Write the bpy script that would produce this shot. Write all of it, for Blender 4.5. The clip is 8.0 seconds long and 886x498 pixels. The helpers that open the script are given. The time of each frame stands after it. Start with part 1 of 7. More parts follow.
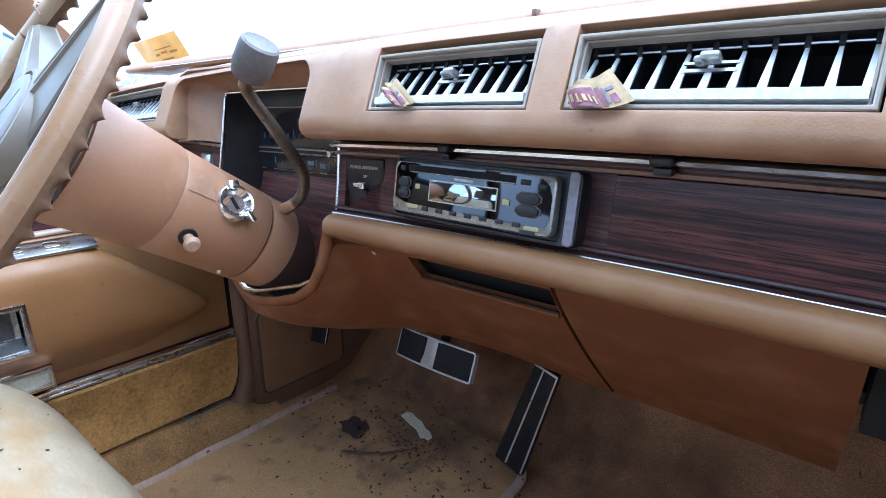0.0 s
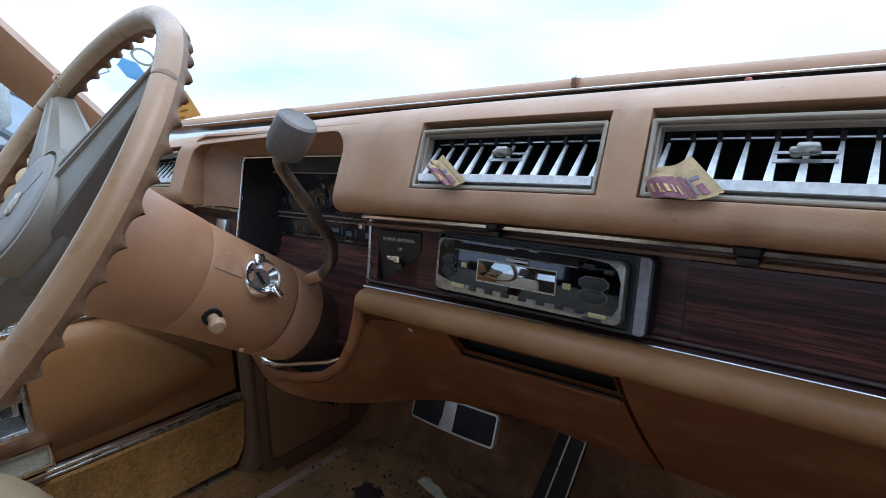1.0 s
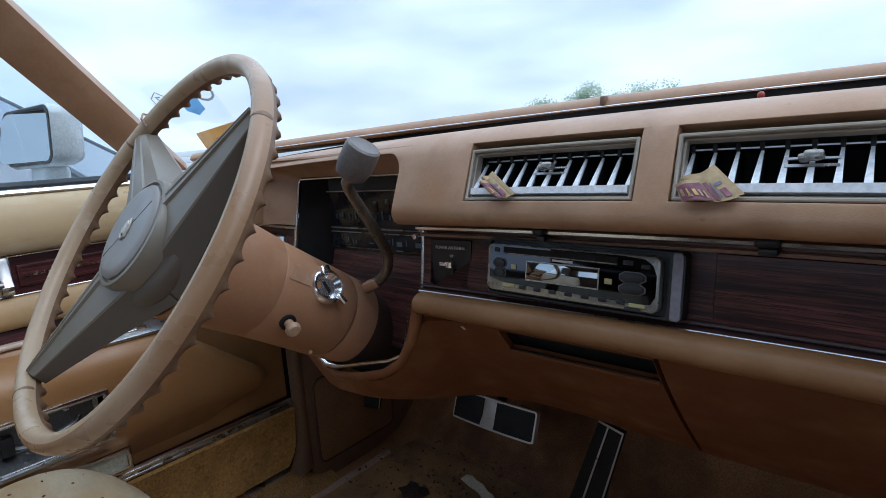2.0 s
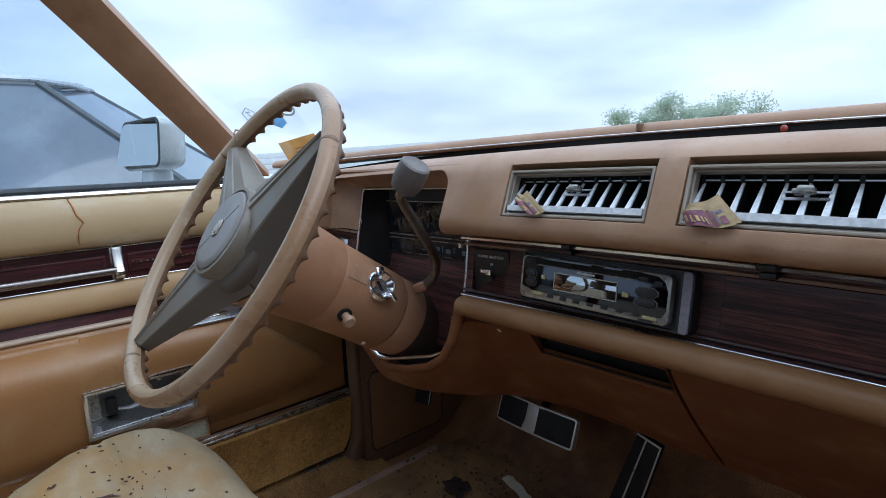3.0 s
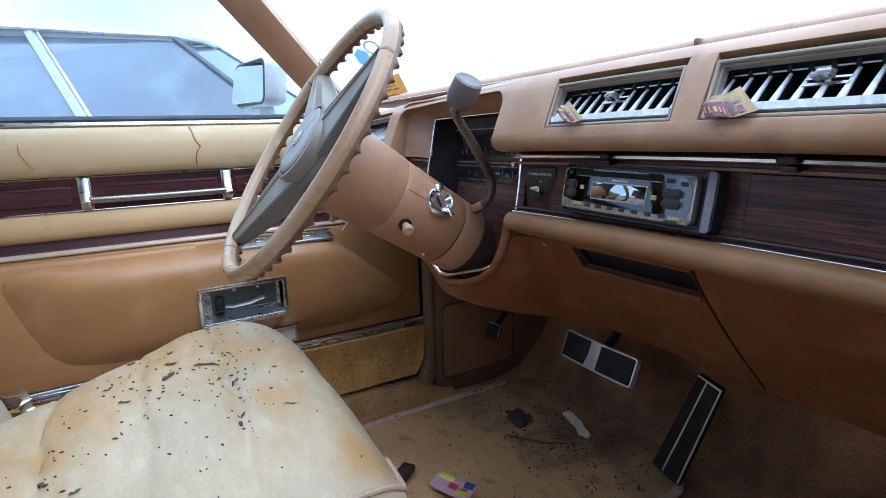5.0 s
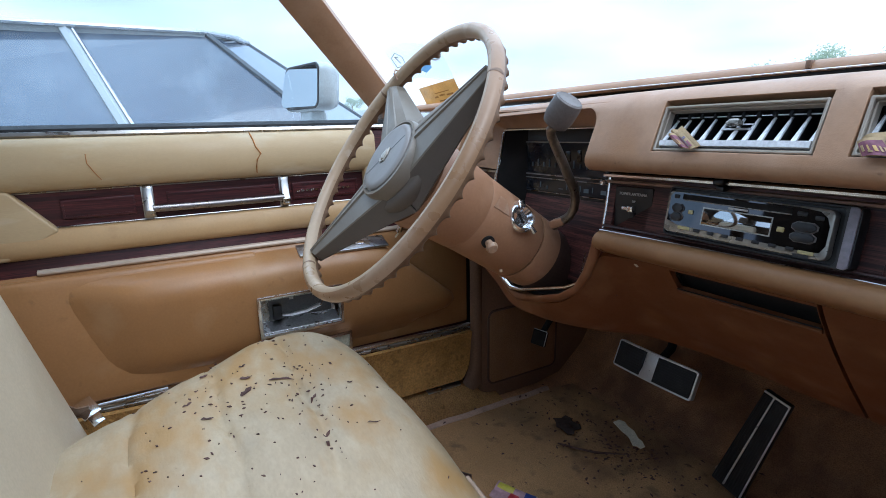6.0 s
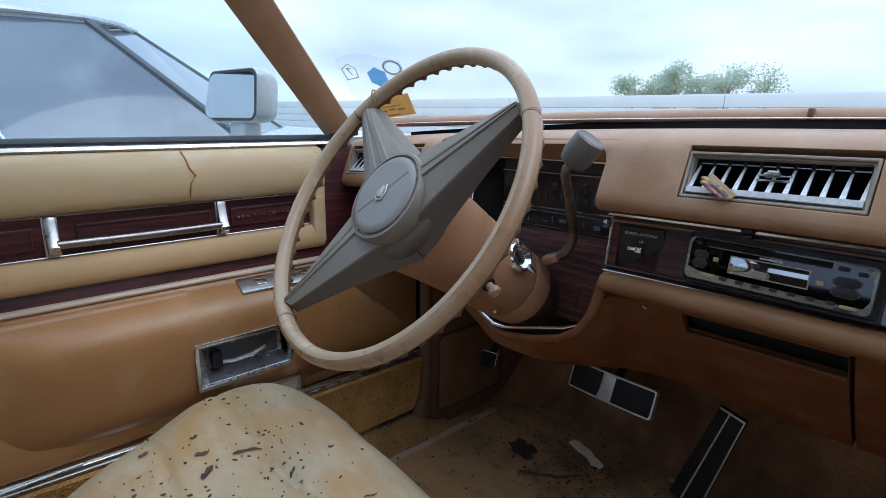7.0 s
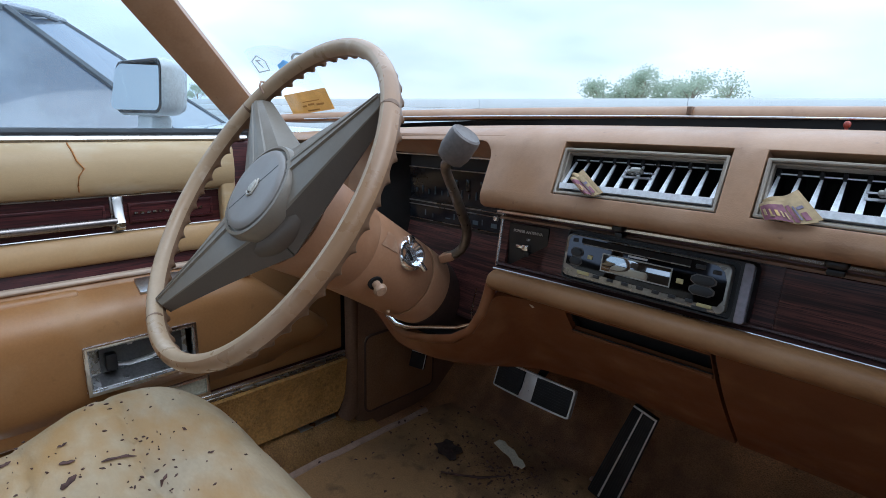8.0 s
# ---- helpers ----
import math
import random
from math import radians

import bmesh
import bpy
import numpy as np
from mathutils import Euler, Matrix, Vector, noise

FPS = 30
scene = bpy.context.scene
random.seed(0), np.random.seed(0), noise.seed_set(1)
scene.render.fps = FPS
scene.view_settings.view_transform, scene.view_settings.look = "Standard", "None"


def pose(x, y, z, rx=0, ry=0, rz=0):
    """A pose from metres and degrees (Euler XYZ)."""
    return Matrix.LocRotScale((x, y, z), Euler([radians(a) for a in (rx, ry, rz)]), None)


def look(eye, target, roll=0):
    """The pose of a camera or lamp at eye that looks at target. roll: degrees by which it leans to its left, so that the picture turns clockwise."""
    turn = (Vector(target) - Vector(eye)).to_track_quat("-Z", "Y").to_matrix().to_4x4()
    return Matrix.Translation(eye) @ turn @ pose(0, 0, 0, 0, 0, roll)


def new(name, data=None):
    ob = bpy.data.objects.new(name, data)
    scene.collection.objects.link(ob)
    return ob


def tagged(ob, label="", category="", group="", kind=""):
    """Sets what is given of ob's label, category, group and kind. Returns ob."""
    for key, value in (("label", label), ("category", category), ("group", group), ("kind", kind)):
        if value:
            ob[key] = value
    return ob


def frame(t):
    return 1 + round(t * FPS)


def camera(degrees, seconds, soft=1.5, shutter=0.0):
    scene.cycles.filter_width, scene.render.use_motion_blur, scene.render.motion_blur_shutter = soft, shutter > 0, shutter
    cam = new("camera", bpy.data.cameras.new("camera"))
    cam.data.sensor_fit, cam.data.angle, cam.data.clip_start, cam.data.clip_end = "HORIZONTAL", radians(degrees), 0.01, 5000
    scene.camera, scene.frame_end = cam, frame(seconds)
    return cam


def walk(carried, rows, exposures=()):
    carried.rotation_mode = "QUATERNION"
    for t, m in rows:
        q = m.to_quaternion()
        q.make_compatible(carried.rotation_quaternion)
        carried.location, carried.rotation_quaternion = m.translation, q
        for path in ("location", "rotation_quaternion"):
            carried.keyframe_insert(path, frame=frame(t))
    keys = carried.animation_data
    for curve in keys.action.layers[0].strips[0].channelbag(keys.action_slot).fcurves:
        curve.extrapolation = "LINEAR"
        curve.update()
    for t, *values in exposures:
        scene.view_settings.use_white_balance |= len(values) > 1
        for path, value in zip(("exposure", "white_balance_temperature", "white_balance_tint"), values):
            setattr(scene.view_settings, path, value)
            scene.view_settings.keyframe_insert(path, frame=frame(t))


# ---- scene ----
cam = camera(80.4, 8.0, soft=0.7)
PATH = [
    (0, (0.02, 0.001, 0.924), (-1.222, 1.465, 0.364), -0.2),
    (0.5, (-0.052, 0.006, 0.936), (-1.304, 1.492, 0.462), -0.1),
    (1, (-0.04, -0.003, 0.955), (-1.275, 1.512, 0.527), -1.0),
    (1.5, (-0.042, -0.045, 0.955), (-1.291, 1.463, 0.547), -2.5),
    (2.8, (0.025, -0.089, 0.983), (-1.392, 1.278, 0.636), -3.2),
    (3, (0.038, -0.096, 0.976), (-1.439, 1.209, 0.63), -2.1),
    (3.5, (0.101, -0.099, 0.942), (-1.543, 0.984, 0.588), -0.5),
    (4, (0.13, -0.035, 0.914), (-1.539, 0.998, 0.529), -0.2),
    (4.5, (0.134, 0.004, 0.896), (-1.531, 1.022, 0.458), -2.0),
    (5, (0.127, -0.085, 0.914), (-1.56, 0.891, 0.465), -1.5),
    (5.2, (0.127, -0.115, 0.905), (-1.59, 0.799, 0.44), -1.3),
    (6.3, (0.002, -0.179, 0.974), (-1.629, 0.858, 0.459), -0.6),
    (6.5, (-0.037, -0.186, 0.985), (-1.556, 1.007, 0.467), 0.6),
    (7, (-0.093, -0.238, 0.992), (-1.529, 1.062, 0.497), 0.9),
    (7.5, (-0.075, -0.245, 0.992), (-1.507, 1.062, 0.501), 1.0),
    (8, (-0.031, -0.149, 0.987), (-1.396, 1.227, 0.495), 1.8),
]
STOPS = [(0.0, 1.04), (0.5, 0.51), (1.0, -0.13), (1.5, -0.4), (3.0, -0.53), (3.5, -0.36), (4.0, 0.1), (4.5, 0.62), (5.0, 0.33), (5.2, 0.25), (6.3, -0.2), (7.0, -0.45), (8.0, -0.34)]
EXPOSURES = [(t, s, 5650 - 600 * min(1.0, max(0.0, s + 0.28)), 8) for t, s in STOPS]
walk(cam, [(t, look(eye, target, roll)) for t, eye, target, roll in PATH], EXPOSURES)

# ---- light: overcast sky, soft high sun ----
SUN_EL, SUN_AZ = 50.0, 70.0
world = bpy.data.worlds.new("world")
scene.world = world
world.use_nodes = True
wn, wl = world.node_tree.nodes, world.node_tree.links
wn.clear()
w_out = wn.new("ShaderNodeOutputWorld")
w_sky = wn.new("ShaderNodeTexSky")
w_sky.sky_type = "NISHITA"
w_sky.sun_disc = False
w_sky.sun_elevation, w_sky.sun_rotation = radians(SUN_EL), radians(SUN_AZ)
w_sky.air_density, w_sky.dust_density = 1.2, 2.5
w_bg = wn.new("ShaderNodeBackground")
w_bg.inputs["Strength"].default_value = 0.13
wl.new(w_sky.outputs[0], w_bg.inputs["Color"])
# cloud deck over the blue
w_tc = wn.new("ShaderNodeTexCoord")
w_map = wn.new("ShaderNodeMapping")
w_map.inputs["Scale"].default_value = (1.0, 1.0, 3.6)
w_no = wn.new("ShaderNodeTexNoise")
w_no.inputs["Scale"].default_value, w_no.inputs["Detail"].default_value = 2.2, 4
w_no.inputs["Roughness"].default_value = 0.48
w_rm = wn.new("ShaderNodeValToRGB")
w_rm.color_ramp.elements[0].position, w_rm.color_ramp.elements[0].color = 0.30, (0.46, 0.55, 0.69, 1)
w_rm.color_ramp.elements[1].position, w_rm.color_ramp.elements[1].color = 0.64, (0.84, 0.93, 1.0, 1)
w_bg2 = wn.new("ShaderNodeBackground")
w_mix = wn.new("ShaderNodeMixShader")
w_mix.inputs[0].default_value = 0.85
wl.new(w_tc.outputs["Generated"], w_map.inputs[0])
wl.new(w_map.outputs[0], w_no.inputs["Vector"])
wl.new(w_no.outputs[0], w_rm.inputs[0])
wl.new(w_rm.outputs[0], w_bg2.inputs["Color"])
# an overcast sky is brightest overhead
w_sep = wn.new("ShaderNodeSeparateXYZ")
w_up = wn.new("ShaderNodeMapRange")
w_up.inputs["From Min"].default_value, w_up.inputs["From Max"].default_value = 0.30, 1.0
w_up.inputs["To Min"].default_value, w_up.inputs["To Max"].default_value = 2.1, 4.6
wl.new(w_tc.outputs["Generated"], w_sep.inputs[0])
wl.new(w_sep.outputs[2], w_up.inputs["Value"])
wl.new(w_up.outputs[0], w_bg2.inputs["Strength"])
wl.new(w_bg.outputs[0], w_mix.inputs[1])
wl.new(w_bg2.outputs[0], w_mix.inputs[2])
wl.new(w_mix.outputs[0], w_out.inputs[0])
sun = new("sun", bpy.data.lights.new("sun", "SUN"))
sun.data.energy, sun.data.angle, sun.data.color = 1.4, radians(40), (1.0, 0.96, 0.9)
sun.matrix_world = pose(0, 0, 20, 90 - SUN_EL, 0, 180 - SUN_AZ)


# ---- helpers ----
def rgb(c):
    return (c[0], c[1], c[2], 1.0)


def mat(name, col, rough=0.5, metal=0.0, var=0.15, vscale=7.0, fvar=0.08, fscale=260.0, bump=0.15, bscale=700.0, bdist=0.0006,
        dirt=None, dscale=9.0, dlow=0.55, dhigh=0.72, coat=0.0, stretch=(1, 1, 1), rvar=0.12, extra=None, spec=0.5):
    """A surface with colour variation at two scales, optional stains and a fine relief, sized in metres."""
    m = bpy.data.materials.new(name)
    m.use_nodes = True
    n, l = m.node_tree.nodes, m.node_tree.links
    b = n["Principled BSDF"]
    b.inputs["Metallic"].default_value = metal
    b.inputs["Coat Weight"].default_value = coat
    b.inputs["Specular IOR Level"].default_value = spec
    geo = n.new("ShaderNodeNewGeometry")
    mp = n.new("ShaderNodeMapping")
    mp.inputs["Scale"].default_value = stretch
    l.new(geo.outputs["Position"], mp.inputs[0])

    def noise_at(scale, detail=4, vec=mp):
        t = n.new("ShaderNodeTexNoise")
        t.inputs["Scale"].default_value, t.inputs["Detail"].default_value = scale, detail
        l.new(vec.outputs[0], t.inputs["Vector"])
        return t.outputs[0]

    def mix(fac, a, c, kind="MIX"):
        x = n.new("ShaderNodeMix")
        x.data_type, x.blend_type = "RGBA", kind
        for sock, v in ((x.inputs[0], fac), (x.inputs[6], a), (x.inputs[7], c)):
            if isinstance(v, (float, int)):
                sock.default_value = v
            elif isinstance(v, tuple):
                sock.default_value = v
            else:
                l.new(v, sock)
        return x.outputs[2]

    def ramp(src, lo, hi):
        r = n.new("ShaderNodeMapRange")
        r.inputs[1].default_value, r.inputs[2].default_value = lo, hi
        l.new(src, r.inputs[0])
        return r.outputs[0]

    big = ramp(noise_at(vscale), 0.3, 0.7)
    c = mix(big, rgb([v * (1 - var) for v in col]), rgb([min(1, v * (1 + var)) for v in col]))
    fine = ramp(noise_at(fscale, 2), 0.3, 0.7)
    c = mix(fine, c, mix(1.0, c, rgb([1 - 3 * fvar] * 3), "MULTIPLY"))
    if dirt:
        for i, (dc, amount, sc, lo, hi) in enumerate(dirt):
            f = ramp(noise_at(sc, 6), lo, hi)
            mm = n.new("ShaderNodeMath")
            mm.operation = "MULTIPLY"
            mm.inputs[1].default_value = amount
            l.new(f, mm.inputs[0])
            c = mix(mm.outputs[0], c, rgb(dc))
    if extra:
        c = extra(n, l, geo, mp, c, noise_at, mix, ramp)
    l.new(c, b.inputs["Base Color"])
    rr = n.new("ShaderNodeMapRange")
    rr.inputs[1].default_value, rr.inputs[2].default_value = 0.3, 0.7
    rr.inputs[3].default_value, rr.inputs[4].default_value = max(0.03, rough - rvar), min(1, rough + rvar)
    l.new(noise_at(vscale * 3.3), rr.inputs[0])
    l.new(rr.outputs[0], b.inputs["Roughness"])
    if bump > 0:
        bp = n.new("ShaderNodeBump")
        bp.inputs["Strength"].default_value, bp.inputs["Distance"].default_value = bump, bdist
        l.new(noise_at(bscale, 3), bp.inputs["Height"])
        l.new(bp.outputs[0], b.inputs["Normal"])
    return m


def wood_mat(name, axis, dark=(0.020, 0.008, 0.009), light=(0.165, 0.055, 0.046)):
    st = (1.6, 60, 60) if axis == "x" else (60, 1.6, 60)

    def streaks(n, l, geo, mp, c, noise_at, mix, ramp):
        broad = mix(ramp(noise_at(2.6, 8), 0.34, 0.68), rgb(dark), rgb(light))
        fine = mix(ramp(noise_at(9.0, 5), 0.48, 0.70), broad, rgb([v * 0.6 for v in dark]))
        return mix(ramp(noise_at(24.0, 3), 0.52, 0.66), fine, rgb([v * 0.8 for v in dark]))
    return mat(name, light, rough=0.42, coat=0.06, spec=0.35, stretch=st, extra=streaks, bump=0.05, bscale=30, rvar=0.05)


def glass_mat(name, tint=(1, 1, 1), haze=0.0):
    m = bpy.data.materials.new(name)
    m.use_nodes = True
    n, l = m.node_tree.nodes, m.node_tree.links
    n.clear()
    out, tr, gl, mx = (n.new(k) for k in ("ShaderNodeOutputMaterial", "ShaderNodeBsdfTransparent", "ShaderNodeBsdfGlossy", "ShaderNodeMixShader"))
    tr.inputs[0].default_value = rgb(tint)
    gl.inputs["Roughness"].default_value = 0.02
    fr, pw, ad = n.new("ShaderNodeLayerWeight"), n.new("ShaderNodeMath"), n.new("ShaderNodeMath")
    pw.operation, ad.operation = "POWER", "MULTIPLY_ADD"
    pw.inputs[1].default_value, ad.inputs[1].default_value, ad.inputs[2].default_value = 5.0, 0.35, 0.02
    l.new(fr.outputs["Facing"], pw.inputs[0])
    l.new(pw.outputs[0], ad.inputs[0])
    l.new(ad.outputs[0], mx.inputs[0])
    l.new(tr.outputs[0], mx.inputs[1])
    l.new(gl.outputs[0], mx.inputs[2])
    last = mx
    if haze:
        df, m2, no, geo, rp = (n.new(k) for k in ("ShaderNodeBsdfDiffuse", "ShaderNodeMixShader", "ShaderNodeTexNoise", "ShaderNodeNewGeometry", "ShaderNodeMapRange"))
        df.inputs[0].default_value = (0.75, 0.76, 0.76, 1)
        no.inputs["Scale"].default_value, no.inputs["Detail"].default_value = 5.0, 6
        rp.inputs[3].default_value, rp.inputs[4].default_value = haze * 0.5, haze * 1.5
        l.new(geo.outputs["Position"], no.inputs["Vector"])
        l.new(no.outputs[0], rp.inputs[0])
        l.new(rp.outputs[0], m2.inputs[0])
        l.new(mx.outputs[0], m2.inputs[1])
        l.new(df.outputs[0], m2.inputs[2])
        last = m2
    l.new(last.outputs[0], out.inputs[0])
    return m


# ---- materials ----
PAD = mat("pad_vinyl", (0.35, 0.197, 0.108), rough=0.40, var=0.11, fvar=0.03, bump=0.3, bscale=800, bdist=0.0005,
          dirt=[((0.45, 0.30, 0.20), 0.45, 14, 0.48, 0.75), ((0.18, 0.09, 0.05), 0.45, 24, 0.58, 0.75), ((0.12, 0.06, 0.035), 0.5, 110, 0.68, 0.76)])
# The lower vinyl made lighter where the ledge catches light.
LEDGE_LIT = mat("ledge_vinyl_lit", (0.232, 0.112, 0.044), rough=0.5, spec=0.35, var=0.10, fvar=0.03, bump=0.25, bscale=800, bdist=0.0005, dirt=[((0.34, 0.20, 0.10), 0.4, 14, 0.5, 0.75)])
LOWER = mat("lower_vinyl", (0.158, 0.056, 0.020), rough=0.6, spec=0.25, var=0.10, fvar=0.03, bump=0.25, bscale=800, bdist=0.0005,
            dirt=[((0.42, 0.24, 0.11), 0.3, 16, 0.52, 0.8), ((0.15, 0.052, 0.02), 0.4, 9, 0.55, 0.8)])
COLUMN = mat("column_paint", (0.335, 0.17, 0.09), rough=0.45, var=0.08, fvar=0.03, bump=0.06, bscale=500,
             dirt=[((0.50, 0.31, 0.20), 0.35, 22, 0.55, 0.75), ((0.22, 0.10, 0.05), 0.3, 30, 0.62, 0.8)])
CREAM_PAD = mat("faded_pad", (0.51, 0.365, 0.20), rough=0.5, var=0.10, vscale=4, fvar=0.02, bump=0.15, bscale=800,
                dirt=[((0.40, 0.25, 0.10), 0.65, 5, 0.48, 0.75), ((0.66, 0.57, 0.42), 0.5, 12, 0.55, 0.75), ((0.28, 0.16, 0.07), 0.4, 30, 0.66, 0.8)], stretch=(1, 0.6, 2.2))
TAN_ROLL = mat("tan_roll", (0.48, 0.305, 0.145), rough=0.48, var=0.10, vscale=5, fvar=0.02, bump=0.15, bscale=800, dirt=[((0.56, 0.42, 0.25), 0.5, 6, 0.5, 0.75), ((0.28, 0.15, 0.06), 0.35, 30, 0.62, 0.8)])
TAN_DOOR = mat("door_vinyl", (0.355, 0.173, 0.064), rough=0.4, var=0.09, fvar=0.03, bump=0.18, bscale=800,
               dirt=[((0.25, 0.12, 0.045), 0.55, 6, 0.50, 0.78), ((0.50, 0.33, 0.18), 0.35, 11, 0.55, 0.78), ((0.16, 0.08, 0.035), 0.45, 45, 0.66, 0.78)])


def blobs(spots, tint, amount, warp=0.03):
    """Stains and darker patches of a given colour round places (x, y, radius), with ragged soft edges."""
    def add(n, l, geo, mp, c, noise_at, mix, ramp):
        sep = n.new("ShaderNodeSeparateXYZ")
        l.new(geo.outputs["Position"], sep.inputs[0])

        def math_(op, a, b):
            q = n.new("ShaderNodeMath")
            q.operation = op
            for sock, v in zip(q.inputs, (a, b)):
                if isinstance(v, (int, float)):
                    sock.default_value = v
                else:
                    l.new(v, sock)
            return q.outputs[0]
        rag = math_("MULTIPLY", math_("SUBTRACT", noise_at(17, 6), 0.5), 2.6)
        total = None
        for x, y, r in spots:
            dx, dy = math_("SUBTRACT", sep.outputs[0], x), math_("SUBTRACT", sep.outputs[1], y)
            d = math_("SQRT", math_("ADD", math_("MULTIPLY", dx, dx), math_("MULTIPLY", dy, dy)), 0)
            f = math_("MAXIMUM", math_("SUBTRACT", math_("SUBTRACT", 1.0, math_("DIVIDE", d, r)), rag), 0.0)
            total = f if total is None else math_("MAXIMUM", total, f)
        return mix(math_("MULTIPLY", math_("MINIMUM", total, 1.0), amount), c, rgb(tint))
    return add


SEAT = mat("seat_leather", (0.45, 0.35, 0.225), rough=0.55, var=0.10, vscale=9, fvar=0.03, stretch=(1, 1.8, 1), fscale=150, bump=0.4, bscale=200, bdist=0.0009,
           dirt=[((0.42, 0.28, 0.13), 0.5, 6.5, 0.48, 0.72), ((0.31, 0.25, 0.17), 0.45, 11, 0.54, 0.78), ((0.54, 0.44, 0.30), 0.4, 28, 0.55, 0.75), ((0.26, 0.17, 0.11), 0.5, 120, 0.70, 0.76)],
           extra=blobs([(-0.69, 0.03, 0.085), (-0.76, -0.07, 0.10), (-0.655, -0.195, 0.10), (-0.59, -0.225, 0.085), (-0.56, 0.045, 0.075), (-0.735, 0.005, 0.06), (-0.72, -0.175, 0.08), (-0.80, -0.02, 0.05), (-0.45, 0.12, 0.04)], (0.40, 0.22, 0.065), 0.74))
SEAT_BACK = mat("seatback_leather", (0.55, 0.45, 0.31), rough=0.55, var=0.06, fvar=0.03, bump=0.3, bscale=240, bdist=0.0008)
PIPING = mat("piping", (0.47, 0.33, 0.24), rough=0.55)
# Small spots are stains; wide ones darken the toe-board and passenger floor.
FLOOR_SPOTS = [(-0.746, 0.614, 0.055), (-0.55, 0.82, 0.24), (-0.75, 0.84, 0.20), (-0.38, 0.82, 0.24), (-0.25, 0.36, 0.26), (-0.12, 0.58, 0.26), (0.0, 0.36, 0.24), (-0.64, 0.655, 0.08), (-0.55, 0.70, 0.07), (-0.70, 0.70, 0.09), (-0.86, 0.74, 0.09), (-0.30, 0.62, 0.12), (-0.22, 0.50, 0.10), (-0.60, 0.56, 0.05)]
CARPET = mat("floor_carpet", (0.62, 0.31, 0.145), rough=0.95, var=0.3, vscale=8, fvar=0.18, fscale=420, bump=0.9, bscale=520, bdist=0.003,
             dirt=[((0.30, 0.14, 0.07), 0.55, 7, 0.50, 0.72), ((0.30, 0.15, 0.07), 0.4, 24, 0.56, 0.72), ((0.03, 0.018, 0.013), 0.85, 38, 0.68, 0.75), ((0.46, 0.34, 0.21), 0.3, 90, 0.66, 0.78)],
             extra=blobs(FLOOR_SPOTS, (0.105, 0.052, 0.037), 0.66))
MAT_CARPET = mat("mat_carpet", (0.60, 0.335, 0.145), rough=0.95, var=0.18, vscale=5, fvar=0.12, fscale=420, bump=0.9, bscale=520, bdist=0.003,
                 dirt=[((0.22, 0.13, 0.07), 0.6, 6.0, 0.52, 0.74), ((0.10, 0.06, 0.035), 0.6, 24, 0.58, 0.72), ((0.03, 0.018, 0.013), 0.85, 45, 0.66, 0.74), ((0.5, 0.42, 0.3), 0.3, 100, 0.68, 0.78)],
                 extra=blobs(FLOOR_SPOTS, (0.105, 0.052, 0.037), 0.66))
MAT_EDGE = mat("mat_edge", (0.56, 0.37, 0.27), rough=0.7, dirt=[((0.07, 0.05, 0.035), 0.7, 12, 0.5, 0.75)])
GOLD_CARPET = mat("gold_carpet", (0.60, 0.32, 0.09), rough=0.95, var=0.22, vscale=14, fvar=0.12, fscale=190, bump=1.0, bscale=220, bdist=0.004,
                  dirt=[((0.14, 0.08, 0.03), 0.6, 60, 0.55, 0.75)])
SILL_CARPET = mat("sill_carpet", (0.56, 0.30, 0.105), rough=0.95, var=0.25, vscale=9, fvar=0.16, fscale=300, bump=1.0, bscale=320, bdist=0.004,
                  dirt=[((0.16, 0.08, 0.035), 0.7, 12, 0.48, 0.72), ((0.05, 0.03, 0.02), 0.6, 50, 0.60, 0.75)])
KICK = mat("kick_panel", (0.30, 0.16, 0.078), rough=0.8, var=0.2, fvar=0.1, bump=0.5, bscale=400, bdist=0.002)
BRONZE_TRIM = mat("brown_trim", (0.21, 0.12, 0.075), rough=0.5, var=0.1)
WOOD = wood_mat("woodgrain_dash", "x")
DOOR_WOOD = wood_mat("woodgrain_door", "y", (0.032, 0.008, 0.010), (0.115, 0.026, 0.026))
CHROME = mat("chrome", (0.86, 0.87, 0.9), rough=0.14, metal=1.0, var=0.05, fvar=0.05, bump=0.03, bscale=120, rvar=0.08,
             dirt=[((0.5, 0.48, 0.45), 0.2, 40, 0.6, 0.8)])
SATIN = mat("satin_metal", (0.62, 0.62, 0.64), rough=0.32, metal=1.0, var=0.06, bump=0.05, bscale=300)
STRIP = mat("bright_strip", (0.78, 0.78, 0.78), rough=0.2, metal=1.0, var=0.05, vscale=12, fvar=0.0, bump=0.0, rvar=0.06)
FRAME = mat("vent_frame_metal", (0.32, 0.27, 0.215), rough=0.42, metal=0.1, var=0.06, vscale=20, fvar=0.03, bump=0.04)
DOOR_STRIP = mat("dull_strip", (0.46, 0.45, 0.44), rough=0.3, metal=1.0, var=0.06, vscale=12, fvar=0.0, bump=0.0)
ARM_STRIP = mat("beige_strip", (0.50, 0.39, 0.30), rough=0.42, metal=0.15, var=0.05, vscale=6, fvar=0.0, bump=0.0)
PIPE = mat("dark_piping", (0.09, 0.055, 0.04), rough=0.7)
OLD_CHROME = mat("pitted_chrome", (0.62, 0.60, 0.57), rough=0.22, metal=1.0, var=0.1, vscale=40, bump=0.04, bscale=420,
                 dirt=[((0.25, 0.22, 0.19), 0.4, 70, 0.6, 0.78)])
VANE = mat("vane_silver", (0.88, 0.89, 0.92), rough=0.3, metal=0.0, var=0.04, bump=0)
